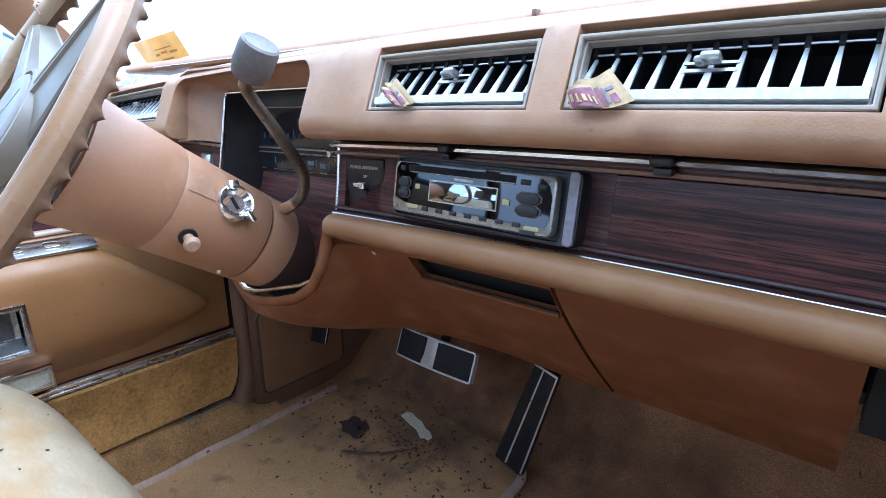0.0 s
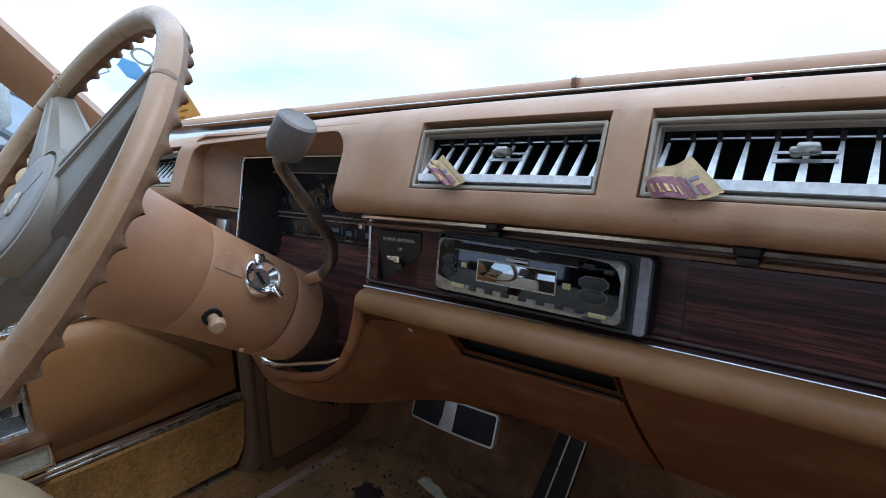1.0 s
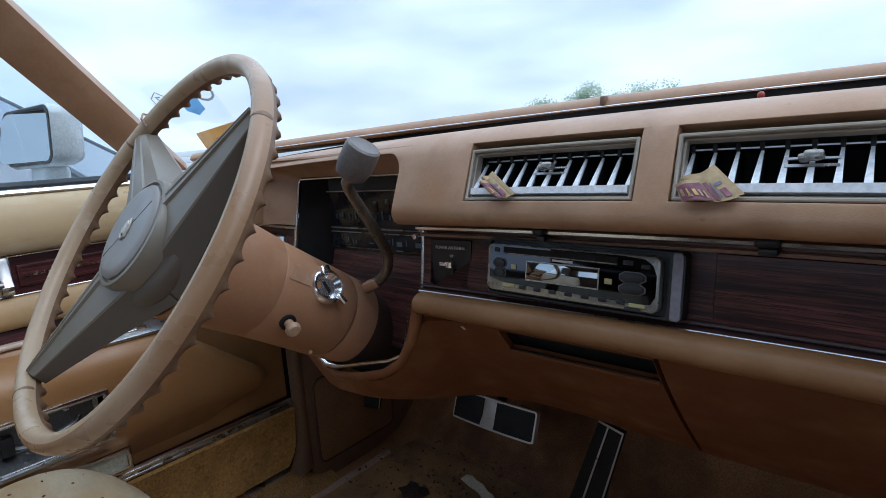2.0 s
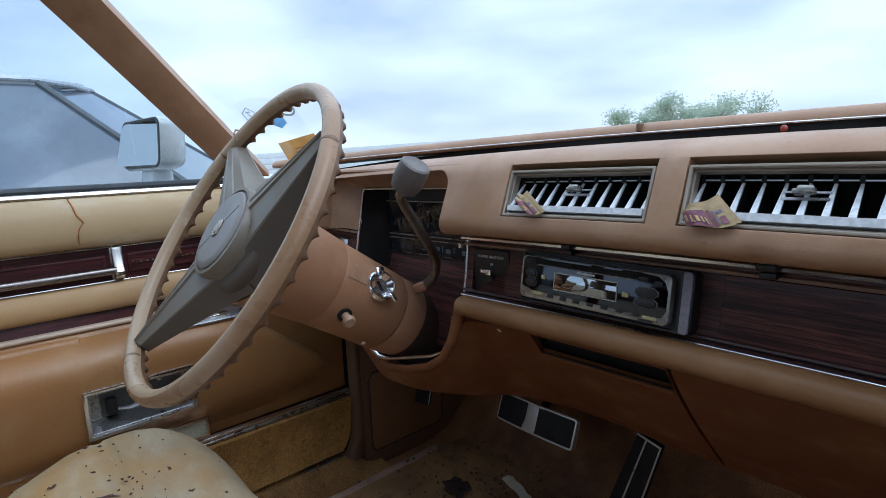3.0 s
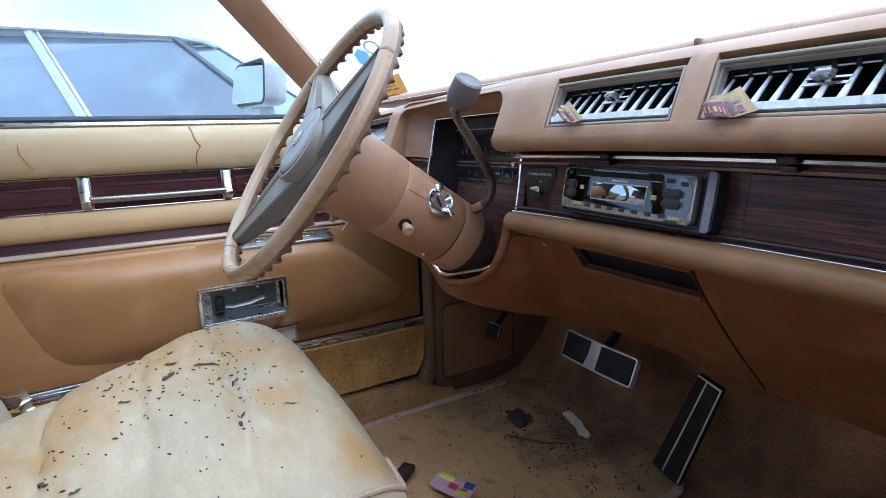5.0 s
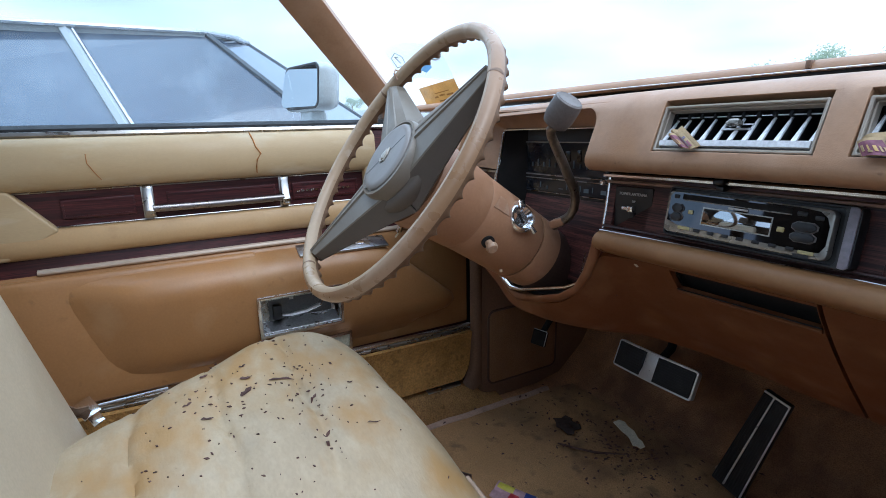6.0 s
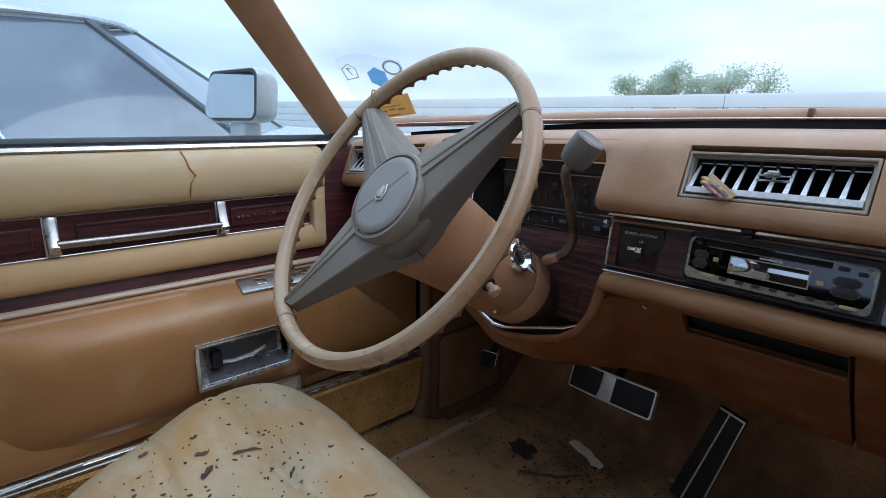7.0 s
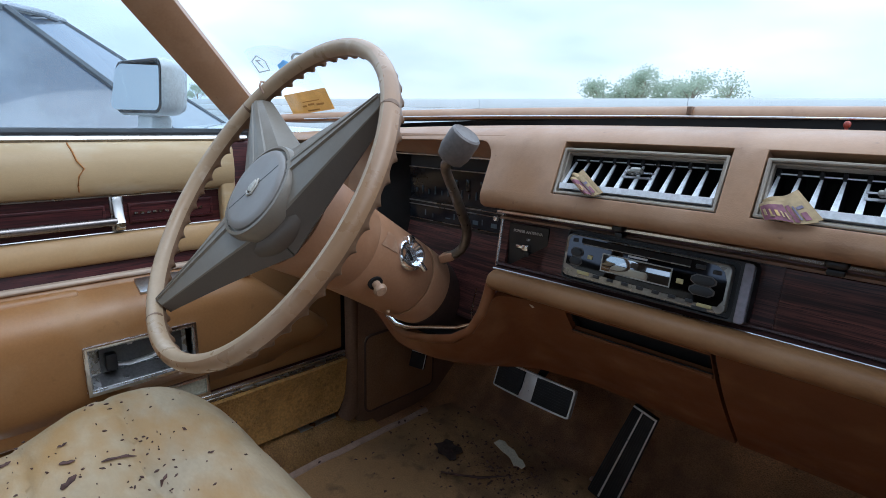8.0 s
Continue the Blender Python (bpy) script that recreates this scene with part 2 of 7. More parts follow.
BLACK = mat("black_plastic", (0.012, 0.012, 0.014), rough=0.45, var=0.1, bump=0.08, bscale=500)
GLOSS_BLACK = mat("gloss_black", (0.008, 0.008, 0.010), rough=0.12, var=0.1, bump=0.0)
PEDAL_BRIGHT = mat("pedal_metal", (0.72, 0.72, 0.71), rough=0.38, metal=0.45, var=0.1, vscale=30, fvar=0.02, bump=0.03)
RUBBER = mat("black_rubber", (0.016, 0.016, 0.018), rough=0.6, var=0.2, bump=0.2, bscale=600)
GREY_WHEEL = mat("grey_brown_wheel", (0.195, 0.165, 0.130), rough=0.4, fvar=0.02, var=0.08, bump=0.12, bscale=700, dirt=[((0.33, 0.28, 0.22), 0.25, 12, 0.55, 0.8)])
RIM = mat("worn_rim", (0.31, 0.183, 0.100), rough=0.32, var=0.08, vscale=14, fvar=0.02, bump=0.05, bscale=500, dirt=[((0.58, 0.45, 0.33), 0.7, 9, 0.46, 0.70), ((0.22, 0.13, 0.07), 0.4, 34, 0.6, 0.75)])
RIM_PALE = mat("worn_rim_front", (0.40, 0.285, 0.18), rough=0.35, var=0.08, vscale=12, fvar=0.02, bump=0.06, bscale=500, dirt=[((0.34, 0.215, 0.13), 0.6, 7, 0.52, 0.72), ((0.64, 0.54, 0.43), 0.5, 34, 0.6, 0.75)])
# Darker rim brown: puts the back's shade into colour; also used for cracks.
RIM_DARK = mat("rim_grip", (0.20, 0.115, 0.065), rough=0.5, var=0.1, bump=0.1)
# Darker copy of the spoke colour: shade on its lower side, painted in.
SPOKE_SHADE = mat("spoke_shade", (0.095, 0.074, 0.058), rough=0.5, var=0.1, fvar=0.02, bump=0.1)
KNOB = mat("grey_knob", (0.14, 0.12, 0.11), rough=0.55, var=0.1, bump=0.15)
LEVER = mat("lever_metal", (0.23, 0.20, 0.165), rough=0.38, metal=0.85, var=0.2, vscale=40)
SILVER = mat("silver_plastic", (0.33, 0.315, 0.285), rough=0.28, metal=0.6, var=0.04, bump=0.03)
LILAC = mat("grey_lilac_trim", (0.24, 0.222, 0.26), rough=0.4, var=0.05)
LENS = mat("dark_lens", (0.015, 0.018, 0.024), rough=0.08, var=0.1, bump=0.0, rvar=0.02, spec=0.35)
RADIO_LENS = mat("radio_lens", (0.05, 0.053, 0.062), metal=1.0, rough=0.035, var=0.1, fvar=0.0, bump=0.0, rvar=0.01, spec=0.4)
SCREEN = mat("lcd_screen", (0.29, 0.31, 0.34), metal=1.0, rough=0.05, fvar=0.0, var=0.05, bump=0.0, rvar=0.02, coat=1.0)
YELLOW = mat("yellow_button", (0.42, 0.36, 0.17), rough=0.4)
INK = mat("white_ink", (0.55, 0.55, 0.55), rough=0.6, bump=0)
TEAL_INK = mat("dial_ink", (0.10, 0.14, 0.17), rough=0.6, bump=0)
GAP = mat("dark_gap", (0.006, 0.005, 0.005), rough=0.9, bump=0)
LAMP_LENS = mat("lamp_lens", (0.55, 0.52, 0.40), rough=0.25, var=0.1)
PAPER = mat("old_paper", (0.66, 0.58, 0.44), rough=0.85, var=0.12, vscale=30, bump=0.1)
TICKET_Y = mat("ticket_cream", (0.42, 0.30, 0.16), rough=0.8, var=0.15, vscale=60)
TICKET_O = mat("ticket_ochre", (0.52, 0.34, 0.13), rough=0.8, var=0.2, vscale=60)
TICKET_B = mat("ticket_blue", (0.20, 0.17, 0.24), rough=0.8, var=0.3, vscale=60)
TICKET_P = mat("ticket_purple", (0.21, 0.075, 0.11), rough=0.7, var=0.4, vscale=90)
ORANGE_INK = mat("card_ink", (0.40, 0.22, 0.06), rough=0.8)
CLEAR = glass_mat("clear_film", (0.98, 0.99, 0.99), 0.02)


def thin_mat(name, col):
    """Thin card or ink that lets light through from behind."""
    m = bpy.data.materials.new(name)
    m.use_nodes = True
    n, l = m.node_tree.nodes, m.node_tree.links
    n.clear()
    out, df, tl, mx, no, geo, mc = (n.new(k) for k in ("ShaderNodeOutputMaterial", "ShaderNodeBsdfDiffuse", "ShaderNodeBsdfTranslucent", "ShaderNodeMixShader", "ShaderNodeTexNoise", "ShaderNodeNewGeometry", "ShaderNodeMix"))
    mc.data_type = "RGBA"
    no.inputs["Scale"].default_value = 60
    l.new(geo.outputs["Position"], no.inputs["Vector"])
    l.new(no.outputs[0], mc.inputs[0])
    mc.inputs[6].default_value, mc.inputs[7].default_value = rgb([v * 0.8 for v in col]), rgb([min(1, v * 1.2) for v in col])
    for s in (df, tl):
        l.new(mc.outputs[2], s.inputs[0])
    mx.inputs[0].default_value = 0.65
    l.new(df.outputs[0], mx.inputs[1])
    l.new(tl.outputs[0], mx.inputs[2])
    l.new(mx.outputs[0], out.inputs[0])
    return m


ORANGE = thin_mat("orange_card", (0.68, 0.47, 0.21))
# Leaf colour is paled to put the haze of distance into it.
LEAF = thin_mat("leaf", (0.50, 0.58, 0.47))
BLUE_INK = thin_mat("blue_sticker", (0.42, 0.64, 0.84))
GREY_INK = thin_mat("grey_ink", (0.55, 0.57, 0.57))
GLASS = glass_mat("window_glass", (0.99, 0.995, 0.995))
SIDE_GLASS = glass_mat("dusty_glass", (0.90, 0.95, 0.98), 0.05)
MIRROR = mat("mirror", (0.38, 0.42, 0.46), rough=0.05, metal=1.0, var=0.02, fvar=0.0, bump=0, rvar=0.01)
WHITE_PAINT = mat("white_paint", (0.68, 0.69, 0.68), rough=0.3, var=0.05, coat=0.5, dirt=[((0.45, 0.43, 0.40), 0.3, 10, 0.55, 0.8)])
PALE_PAINT = mat("pale_car_paint", (0.50, 0.52, 0.53), rough=0.3, var=0.05, coat=0.6, dirt=[((0.36, 0.36, 0.35), 0.3, 5, 0.55, 0.8)])
# Blue tint and pale blotches carry painted sky reflections along with dust.
TINTED = mat("tinted_glass", (0.055, 0.075, 0.112), rough=0.1, var=0.25, vscale=2, fvar=0.0, bump=0, rvar=0.03, coat=1.0,
             dirt=[((0.17, 0.205, 0.25), 0.7, 1.6, 0.38, 0.7), ((0.20, 0.23, 0.27), 0.5, 6, 0.5, 0.75)])
SEDAN_TRIM = mat("grey_rubber_trim", (0.10, 0.115, 0.13), rough=0.6)
DARK_TRIM = mat("dark_rubber_trim", (0.02, 0.02, 0.022), rough=0.5)
HEADLINER = mat("rear_trim", (0.12, 0.08, 0.05), rough=0.9, bump=0.4, bscale=300)
BARK = mat("bark", (0.34, 0.30, 0.24), rough=0.9, bump=0.6, bscale=40, bdist=0.02)
GROUND = mat("ground", (0.26, 0.22, 0.17), rough=0.95, var=0.25, vscale=0.6, bump=0.6, bscale=30, bdist=0.02, dirt=[((0.12, 0.13, 0.06), 0.6, 0.4, 0.5, 0.7)])
FENCE = mat("fence_sheet", (0.78, 0.81, 0.82), rough=0.45, var=0.06, vscale=0.8)
BROWN = mat("dark_brown_plastic", (0.045, 0.018, 0.016), rough=0.45)
DEBRIS = mat("leaf_debris", (0.10, 0.05, 0.042), rough=0.85, var=0.4, vscale=60)
PINK = mat("wrapper_pink", (0.55, 0.33, 0.36), rough=0.35)
WR_YEL = mat("wrapper_yellow", (0.65, 0.55, 0.06), rough=0.35)
WR_RED = mat("wrapper_red", (0.55, 0.05, 0.06), rough=0.35)
WR_BLUE = mat("wrapper_blue", (0.03, 0.05, 0.25), rough=0.35)
BELT = mat("belt_webbing", (0.20, 0.12, 0.07), rough=0.8, bump=0.4, bscale=500)
RED = mat("red_plastic", (0.35, 0.05, 0.03), rough=0.4)


# ---- mesh helpers ----
def mesh_of(name, bm, material, smooth=38):
    bmesh.ops.recalc_face_normals(bm, faces=bm.faces)
    me = bpy.data.meshes.new(name)
    for f in bm.faces:
        f.smooth = True
    lim = radians(smooth)
    for e in bm.edges:
        if len(e.link_faces) == 2 and e.calc_face_angle(0) > lim:
            e.smooth = False
    bm.to_mesh(me)
    bm.free()
    me.materials.append(material)
    return me


def part(name, bm, material, parent=None, label="", smooth=38):
    ob = new(name, mesh_of(name, bm, material, smooth))
    if parent is not None:
        ob.parent = parent
        ob.matrix_parent_inverse = parent.matrix_world.inverted() if parent.type == "EMPTY" else Matrix()
    if label:
        ob["label"] = label
    return ob


def thing(name, at, label, category, group="", kind=""):
    e = new(name)
    e.empty_display_size = 0.05
    e.matrix_world = Matrix.Translation(at)
    bpy.context.view_layer.update()
    return tagged(e, label, category, group, kind)


def solo(name, bm, material, label, category, group="", kind="", smooth=38):
    return tagged(part(name, bm, material, None, "", smooth), label, category, group, kind)


def bevel_all(bm, width, seg=2, angle=30):
    es = [e for e in bm.edges if len(e.link_faces) == 2 and e.calc_face_angle(0) > radians(angle)]
    if width > 0 and es:
        bmesh.ops.bevel(bm, geom=es, offset=width, segments=seg, profile=0.5, affect="EDGES", clamp_overlap=True)
    return bm


def box(x0, x1, y0, y1, z0, z1, bev=0.0, seg=2):
    bm = bmesh.new()
    bmesh.ops.create_cube(bm, size=1)
    for v in bm.verts:
        v.co = Vector((x0 + (v.co.x + 0.5) * (x1 - x0), y0 + (v.co.y + 0.5) * (y1 - y0), z0 + (v.co.z + 0.5) * (z1 - z0)))
    return bevel_all(bm, bev, seg)


def join(*bms):
    out = bms[0]
    for b in bms[1:]:
        me = bpy.data.meshes.new("tmp")
        b.to_mesh(me)
        b.free()
        out.from_mesh(me)
        bpy.data.meshes.remove(me)
    return out


def moved(bm, m):
    bmesh.ops.transform(bm, matrix=m, verts=bm.verts)
    return bm


def warped(bm, f):
    for v in bm.verts:
        v.co = Vector(f(*v.co))
    return bm


def prism(profile, a, b, steps=1, axis="x", bev=0.0, seg=2):
    """A closed profile of (p, q) pairs drawn along an axis: x (p, q = y, z) or y (p, q = x, z) or z (p, q = x, y)."""
    def place(p, q, s):
        return {"x": (s, p, q), "y": (p, s, q), "z": (p, q, s)}[axis]
    bm = bmesh.new()
    rings = [[bm.verts.new(place(p, q, a + (b - a) * i / steps)) for p, q in profile] for i in range(steps + 1)]
    n = len(profile)
    for r0, r1 in zip(rings, rings[1:]):
        for i in range(n):
            bm.faces.new((r0[i], r0[(i + 1) % n], r1[(i + 1) % n], r1[i]))
    bm.faces.new(rings[0])
    bm.faces.new(rings[-1][::-1])
    bmesh.ops.recalc_face_normals(bm, faces=bm.faces)
    return bevel_all(bm, bev, seg, 50) if bev else bm


def tube(points, r, n=10, flat=1.0):
    """A round bar along points; r is one radius or one for each point."""
    pts = [Vector(p) for p in points]
    rs = r if isinstance(r, (list, tuple)) else [r] * len(pts)
    bm = bmesh.new()
    up = Vector((0.13, 0.31, 0.94)).normalized()
    rings = []
    for i, p in enumerate(pts):
        d = (pts[min(i + 1, len(pts) - 1)] - pts[max(i - 1, 0)]).normalized()
        s = d.cross(up)
        s = s.normalized() if s.length > 1e-4 else d.orthogonal().normalized()
        t = s.cross(d).normalized()
        rings.append([bm.verts.new(p + rs[i] * (math.cos(2 * math.pi * k / n) * s + flat * math.sin(2 * math.pi * k / n) * t)) for k in range(n)])
    for r0, r1 in zip(rings, rings[1:]):
        for k in range(n):
            bm.faces.new((r0[k], r0[(k + 1) % n], r1[(k + 1) % n], r1[k]))
    bm.faces.new(rings[0][::-1])
    bm.faces.new(rings[-1])
    return bm


def lathe(profile, m, n=32):
    """Turns (radius, height) pairs about the z axis of the pose m."""
    bm = bmesh.new()
    rings = []
    for r, h in profile:
        if r < 1e-6:
            rings.append([bm.verts.new((0, 0, h))])
        else:
            rings.append([bm.verts.new((r * math.cos(2 * math.pi * k / n), r * math.sin(2 * math.pi * k / n), h)) for k in range(n)])
    for r0, r1 in zip(rings, rings[1:]):
        for k in range(n):
            f = [r0[k % len(r0)], r0[(k + 1) % len(r0)], r1[(k + 1) % len(r1)], r1[k % len(r1)]]
            f = list(dict.fromkeys(f))
            if len(f) > 2:
                bm.faces.new(f)
    for r in (rings[0], rings[-1]):
        if len(r) > 1:
            bm.faces.new(r)
    return moved(bm, m)


def sheet(f, nu, nv, thick=0.0):
    """A surface f(u, v) over the unit square, with a thickness below it."""
    bm = bmesh.new()
    g = [[bm.verts.new(f(i / nu, j / nv)) for j in range(nv + 1)] for i in range(nu + 1)]
    for i in range(nu):
        for j in range(nv):
            bm.faces.new((g[i][j], g[i + 1][j], g[i + 1][j + 1], g[i][j + 1]))
    if thick:
        bmesh.ops.recalc_face_normals(bm, faces=bm.faces)
        bmesh.ops.solidify(bm, geom=bm.faces[:], thickness=thick)
    return bm


def carve(bm, cutters, bev=0.0, seg=3):
    """Cuts solids out of a solid and rounds the new edges."""
    def temp(b):
        me = bpy.data.meshes.new("tmp")
        bmesh.ops.recalc_face_normals(b, faces=b.faces)
        b.to_mesh(me)
        b.free()
        return new("tmp", me)
    ob = temp(bm)
    obs = [temp(c) for c in cutters]
    for c in obs:
        md = ob.modifiers.new("cut", "BOOLEAN")
        md.operation, md.object, md.solver = "DIFFERENCE", c, "EXACT"
    if bev:
        md = ob.modifiers.new("round", "BEVEL")
        md.width, md.segments, md.limit_method, md.angle_limit = bev, seg, "ANGLE", radians(40)
        md.use_clamp_overlap = True
    dg = bpy.context.evaluated_depsgraph_get()
    dg.update()
    me = bpy.data.meshes.new_from_object(ob.evaluated_get(dg))
    out = bmesh.new()
    out.from_mesh(me)
    for o in [ob] + obs:
        d = o.data
        bpy.data.objects.remove(o)
        bpy.data.meshes.remove(d)
    bpy.data.meshes.remove(me)
    bmesh.ops.triangulate(out, faces=[f for f in out.faces if len(f.verts) > 4])
    return out


def arc(cx, cy, r, a0, a1, n=5):
    return [(cx + r * math.cos(radians(a0 + (a1 - a0) * i / n)), cy + r * math.sin(radians(a0 + (a1 - a0) * i / n))) for i in range(n + 1)]


def rounded(x0, x1, y0, y1, r, n=4):
    """A rectangle with round corners, as pairs."""
    return arc(x1 - r, y1 - r, r, 0, 90, n) + arc(x0 + r, y1 - r, r, 90, 180, n) + arc(x0 + r, y0 + r, r, 180, 270, n) + arc(x1 - r, y0 + r, r, 270, 360, n)


def text_mesh(body, size, m, depth=0.0004):
    cu = bpy.data.curves.new("txt", "FONT")
    cu.body, cu.size, cu.extrude, cu.align_x, cu.align_y = body, size, depth, "CENTER", "CENTER"
    ob = new("txt", cu)
    dg = bpy.context.evaluated_depsgraph_get()
    dg.update()
    me = bpy.data.meshes.new_from_object(ob.evaluated_get(dg))
    bm = bmesh.new()
    bm.from_mesh(me)
    bpy.data.objects.remove(ob)
    bpy.data.curves.remove(cu)
    bpy.data.meshes.remove(me)
    return moved(bm, m)


def dense(bm, step=0.06):
    """Cuts a long mesh across x, so that it can bow."""
    xs = [v.co.x for v in bm.verts]
    a, b = min(xs), max(xs)
    k = math.ceil(a / step)
    while k * step < b - 1e-4:
        if k * step > a + 1e-4:
            bmesh.ops.bisect_plane(bm, geom=bm.verts[:] + bm.edges[:] + bm.faces[:], plane_co=(k * step, 0, 0), plane_no=(1, 0, 0))
        k += 1
    return bm


def bow(bm, cut=True, drop=0.04, lift=0.0):
    """The dashboard drops towards its ends."""
    if cut:
        dense(bm)
    for v in bm.verts:
        v.co.z += lift - drop * v.co.x * v.co.x
    return bm


# ---- setting: ground, fence, body of the car ----
def ground_sheet():
    bm = bmesh.new()
    bmesh.ops.create_grid(bm, x_segments=24, y_segments=24, size=600)
    for v in bm.verts:
        v.co.z = -0.02 + 0.015 * noise.noise(v.co * 0.01)
    solo("ground", bm, GROUND, "dry bare earth and thin grass of a car yard", "ground", kind="structure")


ground_sheet()


def fence():
    f = thing("fence", (-10, 18, 0), "pale corrugated sheet fence of horizontal boards behind the yard", "fence", kind="structure")
    for i in range(10):
        x0 = -70 + i * 9.0
        for k in range(4):
            prof = [(18.0, 0.45 * k), (17.97, 0.45 * k + 0.02), (17.97, 0.45 * k + 0.36), (18.0, 0.45 * k + 0.43), (18.04, 0.45 * k + 0.43), (18.04, 0.45 * k)]
            part("board", prism(prof, x0 + 0.01, x0 + 8.99), FENCE, f)
        part("post", box(x0 - 0.03, x0 + 0.03, 18.05, 18.11, 0, 1.74), FENCE, f)


fence()


def car_shell():
    """Floor pan, sill, bulkhead, roof and rear wall, which close the cabin."""
    prof = [(-0.92, 0.235), (0.70, 0.235), (0.78, 0.25), (0.86, 0.32), (0.93, 0.44), (0.96, 0.60), (0.96, 0.93), (0.99, 0.93), (0.99, 0.42), (0.90, 0.27), (0.80, 0.20), (-0.92, 0.20)]
    bm = dense(prism(prof, -1.02, 1.02), 0.04)
    # transmission tunnel
    for v in bm.verts:
        x, y, z = v.co
        t = math.exp(-((x + 0.02) / 0.25) ** 4)
        if z > 0.215 and y < 0.95 and z < 0.62:
            v.co.z += 0.105 * t * (1 if y < 0.75 else max(0, (0.98 - y) / 0.23))
            v.co.z += 0.004 * noise.noise(Vector((x * 9, y * 9, 3)))
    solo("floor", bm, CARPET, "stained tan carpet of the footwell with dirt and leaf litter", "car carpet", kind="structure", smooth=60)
    # rocker sill under the driver's door
    sill = prism([(-1.06, 0.20), (-0.918, 0.20), (-0.918, 0.244), (-0.927, 0.264), (-0.938, 0.284), (-0.952, 0.298), (-0.968, 0.306), (-1.06, 0.306)], -1.2, 0.56, 88, axis="y")
    for v in sill.verts:
        fall = min(1.0, max(0.0, (v.co.y - 0.44) / 0.11))
        if v.co.z > 0.21:
            v.co.z = 0.236 + (v.co.z - 0.236) * (1 - 0.75 * fall * fall * (3 - 2 * fall)) + 0.002 * noise.noise(Vector((v.co.y * 30, v.co.x * 30, 1)))
    solo("trim_1", sill, SILL_CARPET, "carpeted sill along the driver's door opening", "door sill", kind="structure", smooth=60)
    solo("trim_2", prism([(-0.985, 0.305), (-0.964, 0.305), (-0.958, 0.3025), (-0.958, 0.3055), (-0.964, 0.3085), (-0.985, 0.3085)], 0.36, 0.452, axis="y"), SATIN, "bright metal sill plate", "sill plate", kind="structure")
    # kick panel ahead of the door, and the hinge post
    solo("wall_left", prism([(-1.02, 0.22), (-0.962, 0.22), (-0.957, 0.45), (-0.965, 0.70), (-1.02, 0.78)], 0.512, 0.97, axis="y", bev=0.006), BRONZE_TRIM,
         "brown vinyl side panel beside the pedals", "side panel", kind="structure")
    kp = rounded(0.530, 0.752, 0.285, 0.482, 0.018, 5)
    kick = thing("kick_panel", (-0.955, 0.64, 0.29), "brown carpeted kick panel with a dark piped edge", "kick panel")
    part("carpet_face", moved(prism(kp, -0.959, -0.950, bev=0.002), Matrix.Identity(4)), KICK, kick)
    part("piped_edge", tube([(-0.951, y, z) for y, z in kp + kp[:1]], 0.0030, 6), PIPE, kick, "dark piping")
    solo("trim_6", box(-1.03, -0.988, 0.4885, 0.530, 0.25, 0.93), GAP, "dark door gap at the hinge post", "door gap", kind="structure")
    # hinge post cover with a flared foot
    def post(u, v):
        z = 0.288 + 0.50 * v
        flare = max(0.0, 1 - v / 0.16) ** 2
        y0, y1 = 0.489 - 0.042 * flare, 0.524 + 0.002 * flare
        s = math.sin(math.pi * u)
        return (-0.972 + 0.016 * s ** 0.6 + 0.004 * flare - 0.02 * max(0, v - 0.6), y0 + (y1 - y0) * u, z - 0.012 * flare * (1 - u))
    solo("trim_3", sheet(post, 8, 22, 0.008), BRONZE_TRIM, "brown vinyl cover of the door hinge post", "pillar trim", kind="structure")
    # front pillar with two facets
    l0, l1 = Vector((-1.036, 0.296, 0.950)), Vector((-0.744, -0.179, 1.350))
    r0, r1 = Vector((-1.033, 0.372, 0.950)), Vector((-0.737, -0.098, 1.350))
    bm = bmesh.new()
    rings = []
    for i in range(9):
        t = i / 8
        lf, rt = l0.lerp(l1, t), r0.lerp(r1, t)
        sag = Vector((-0.010, 0.0, 0.006)) * math.sin(math.pi * t)
        md = lf.lerp(rt, 0.42)
        ring = [lf, md + Vector((0.014, 0, 0.008)), rt, rt + Vector((-0.03, 0.012, 0.012)), md + Vector((-0.03, 0.0, 0.03)), lf + Vector((-0.012, 0.002, 0.010))]
        rings.append([bm.verts.new(p + sag) for p in ring])
    for a, b in zip(rings, rings[1:]):
        for k in range(6):
            bm.faces.new((a[k], a[(k + 1) % 6], b[(k + 1) % 6], b[k]))
    bm.faces.new(rings[0][::-1])
    bm.faces.new(rings[-1])
    solo("trim_4", bevel_all(bm, 0.004, 2, 18), PAD, "tan vinyl covered front roof pillar beside the windscreen", "roof pillar", kind="structure")
    # rear wall of the open cabin, passenger side, cowl and bonnet
    solo("ceiling", sheet(lambda u, v: (-0.80 + 1.6 * u, -0.19 - 1.20 * v, 1.352 + 0.05 * math.sin(math.pi * u) + 0.02 * math.sin(math.pi * v)), 12, 8, 0.03), HEADLINER,
         "plain dark headliner of the roof", "headliner", kind="structure")
    solo("wall_back", box(-1.0, 1.0, -1.42, -1.36, 0.2, 0.95), HEADLINER, "plain rear wall of the cabin under the rear window", "wall", kind="structure")
    for i, sx in enumerate((-1, 1)):
        solo("wall_back_%d" % (i + 2), prism([(sx * 0.76, -1.14), (sx * 0.80, -1.10), (sx * 1.0, -1.10), (sx * 1.0, -1.42), (sx * 0.70, -1.42)], 0.955, 1.385, axis="z"), HEADLINER, "plain rear roof pillar", "roof pillar", kind="structure")
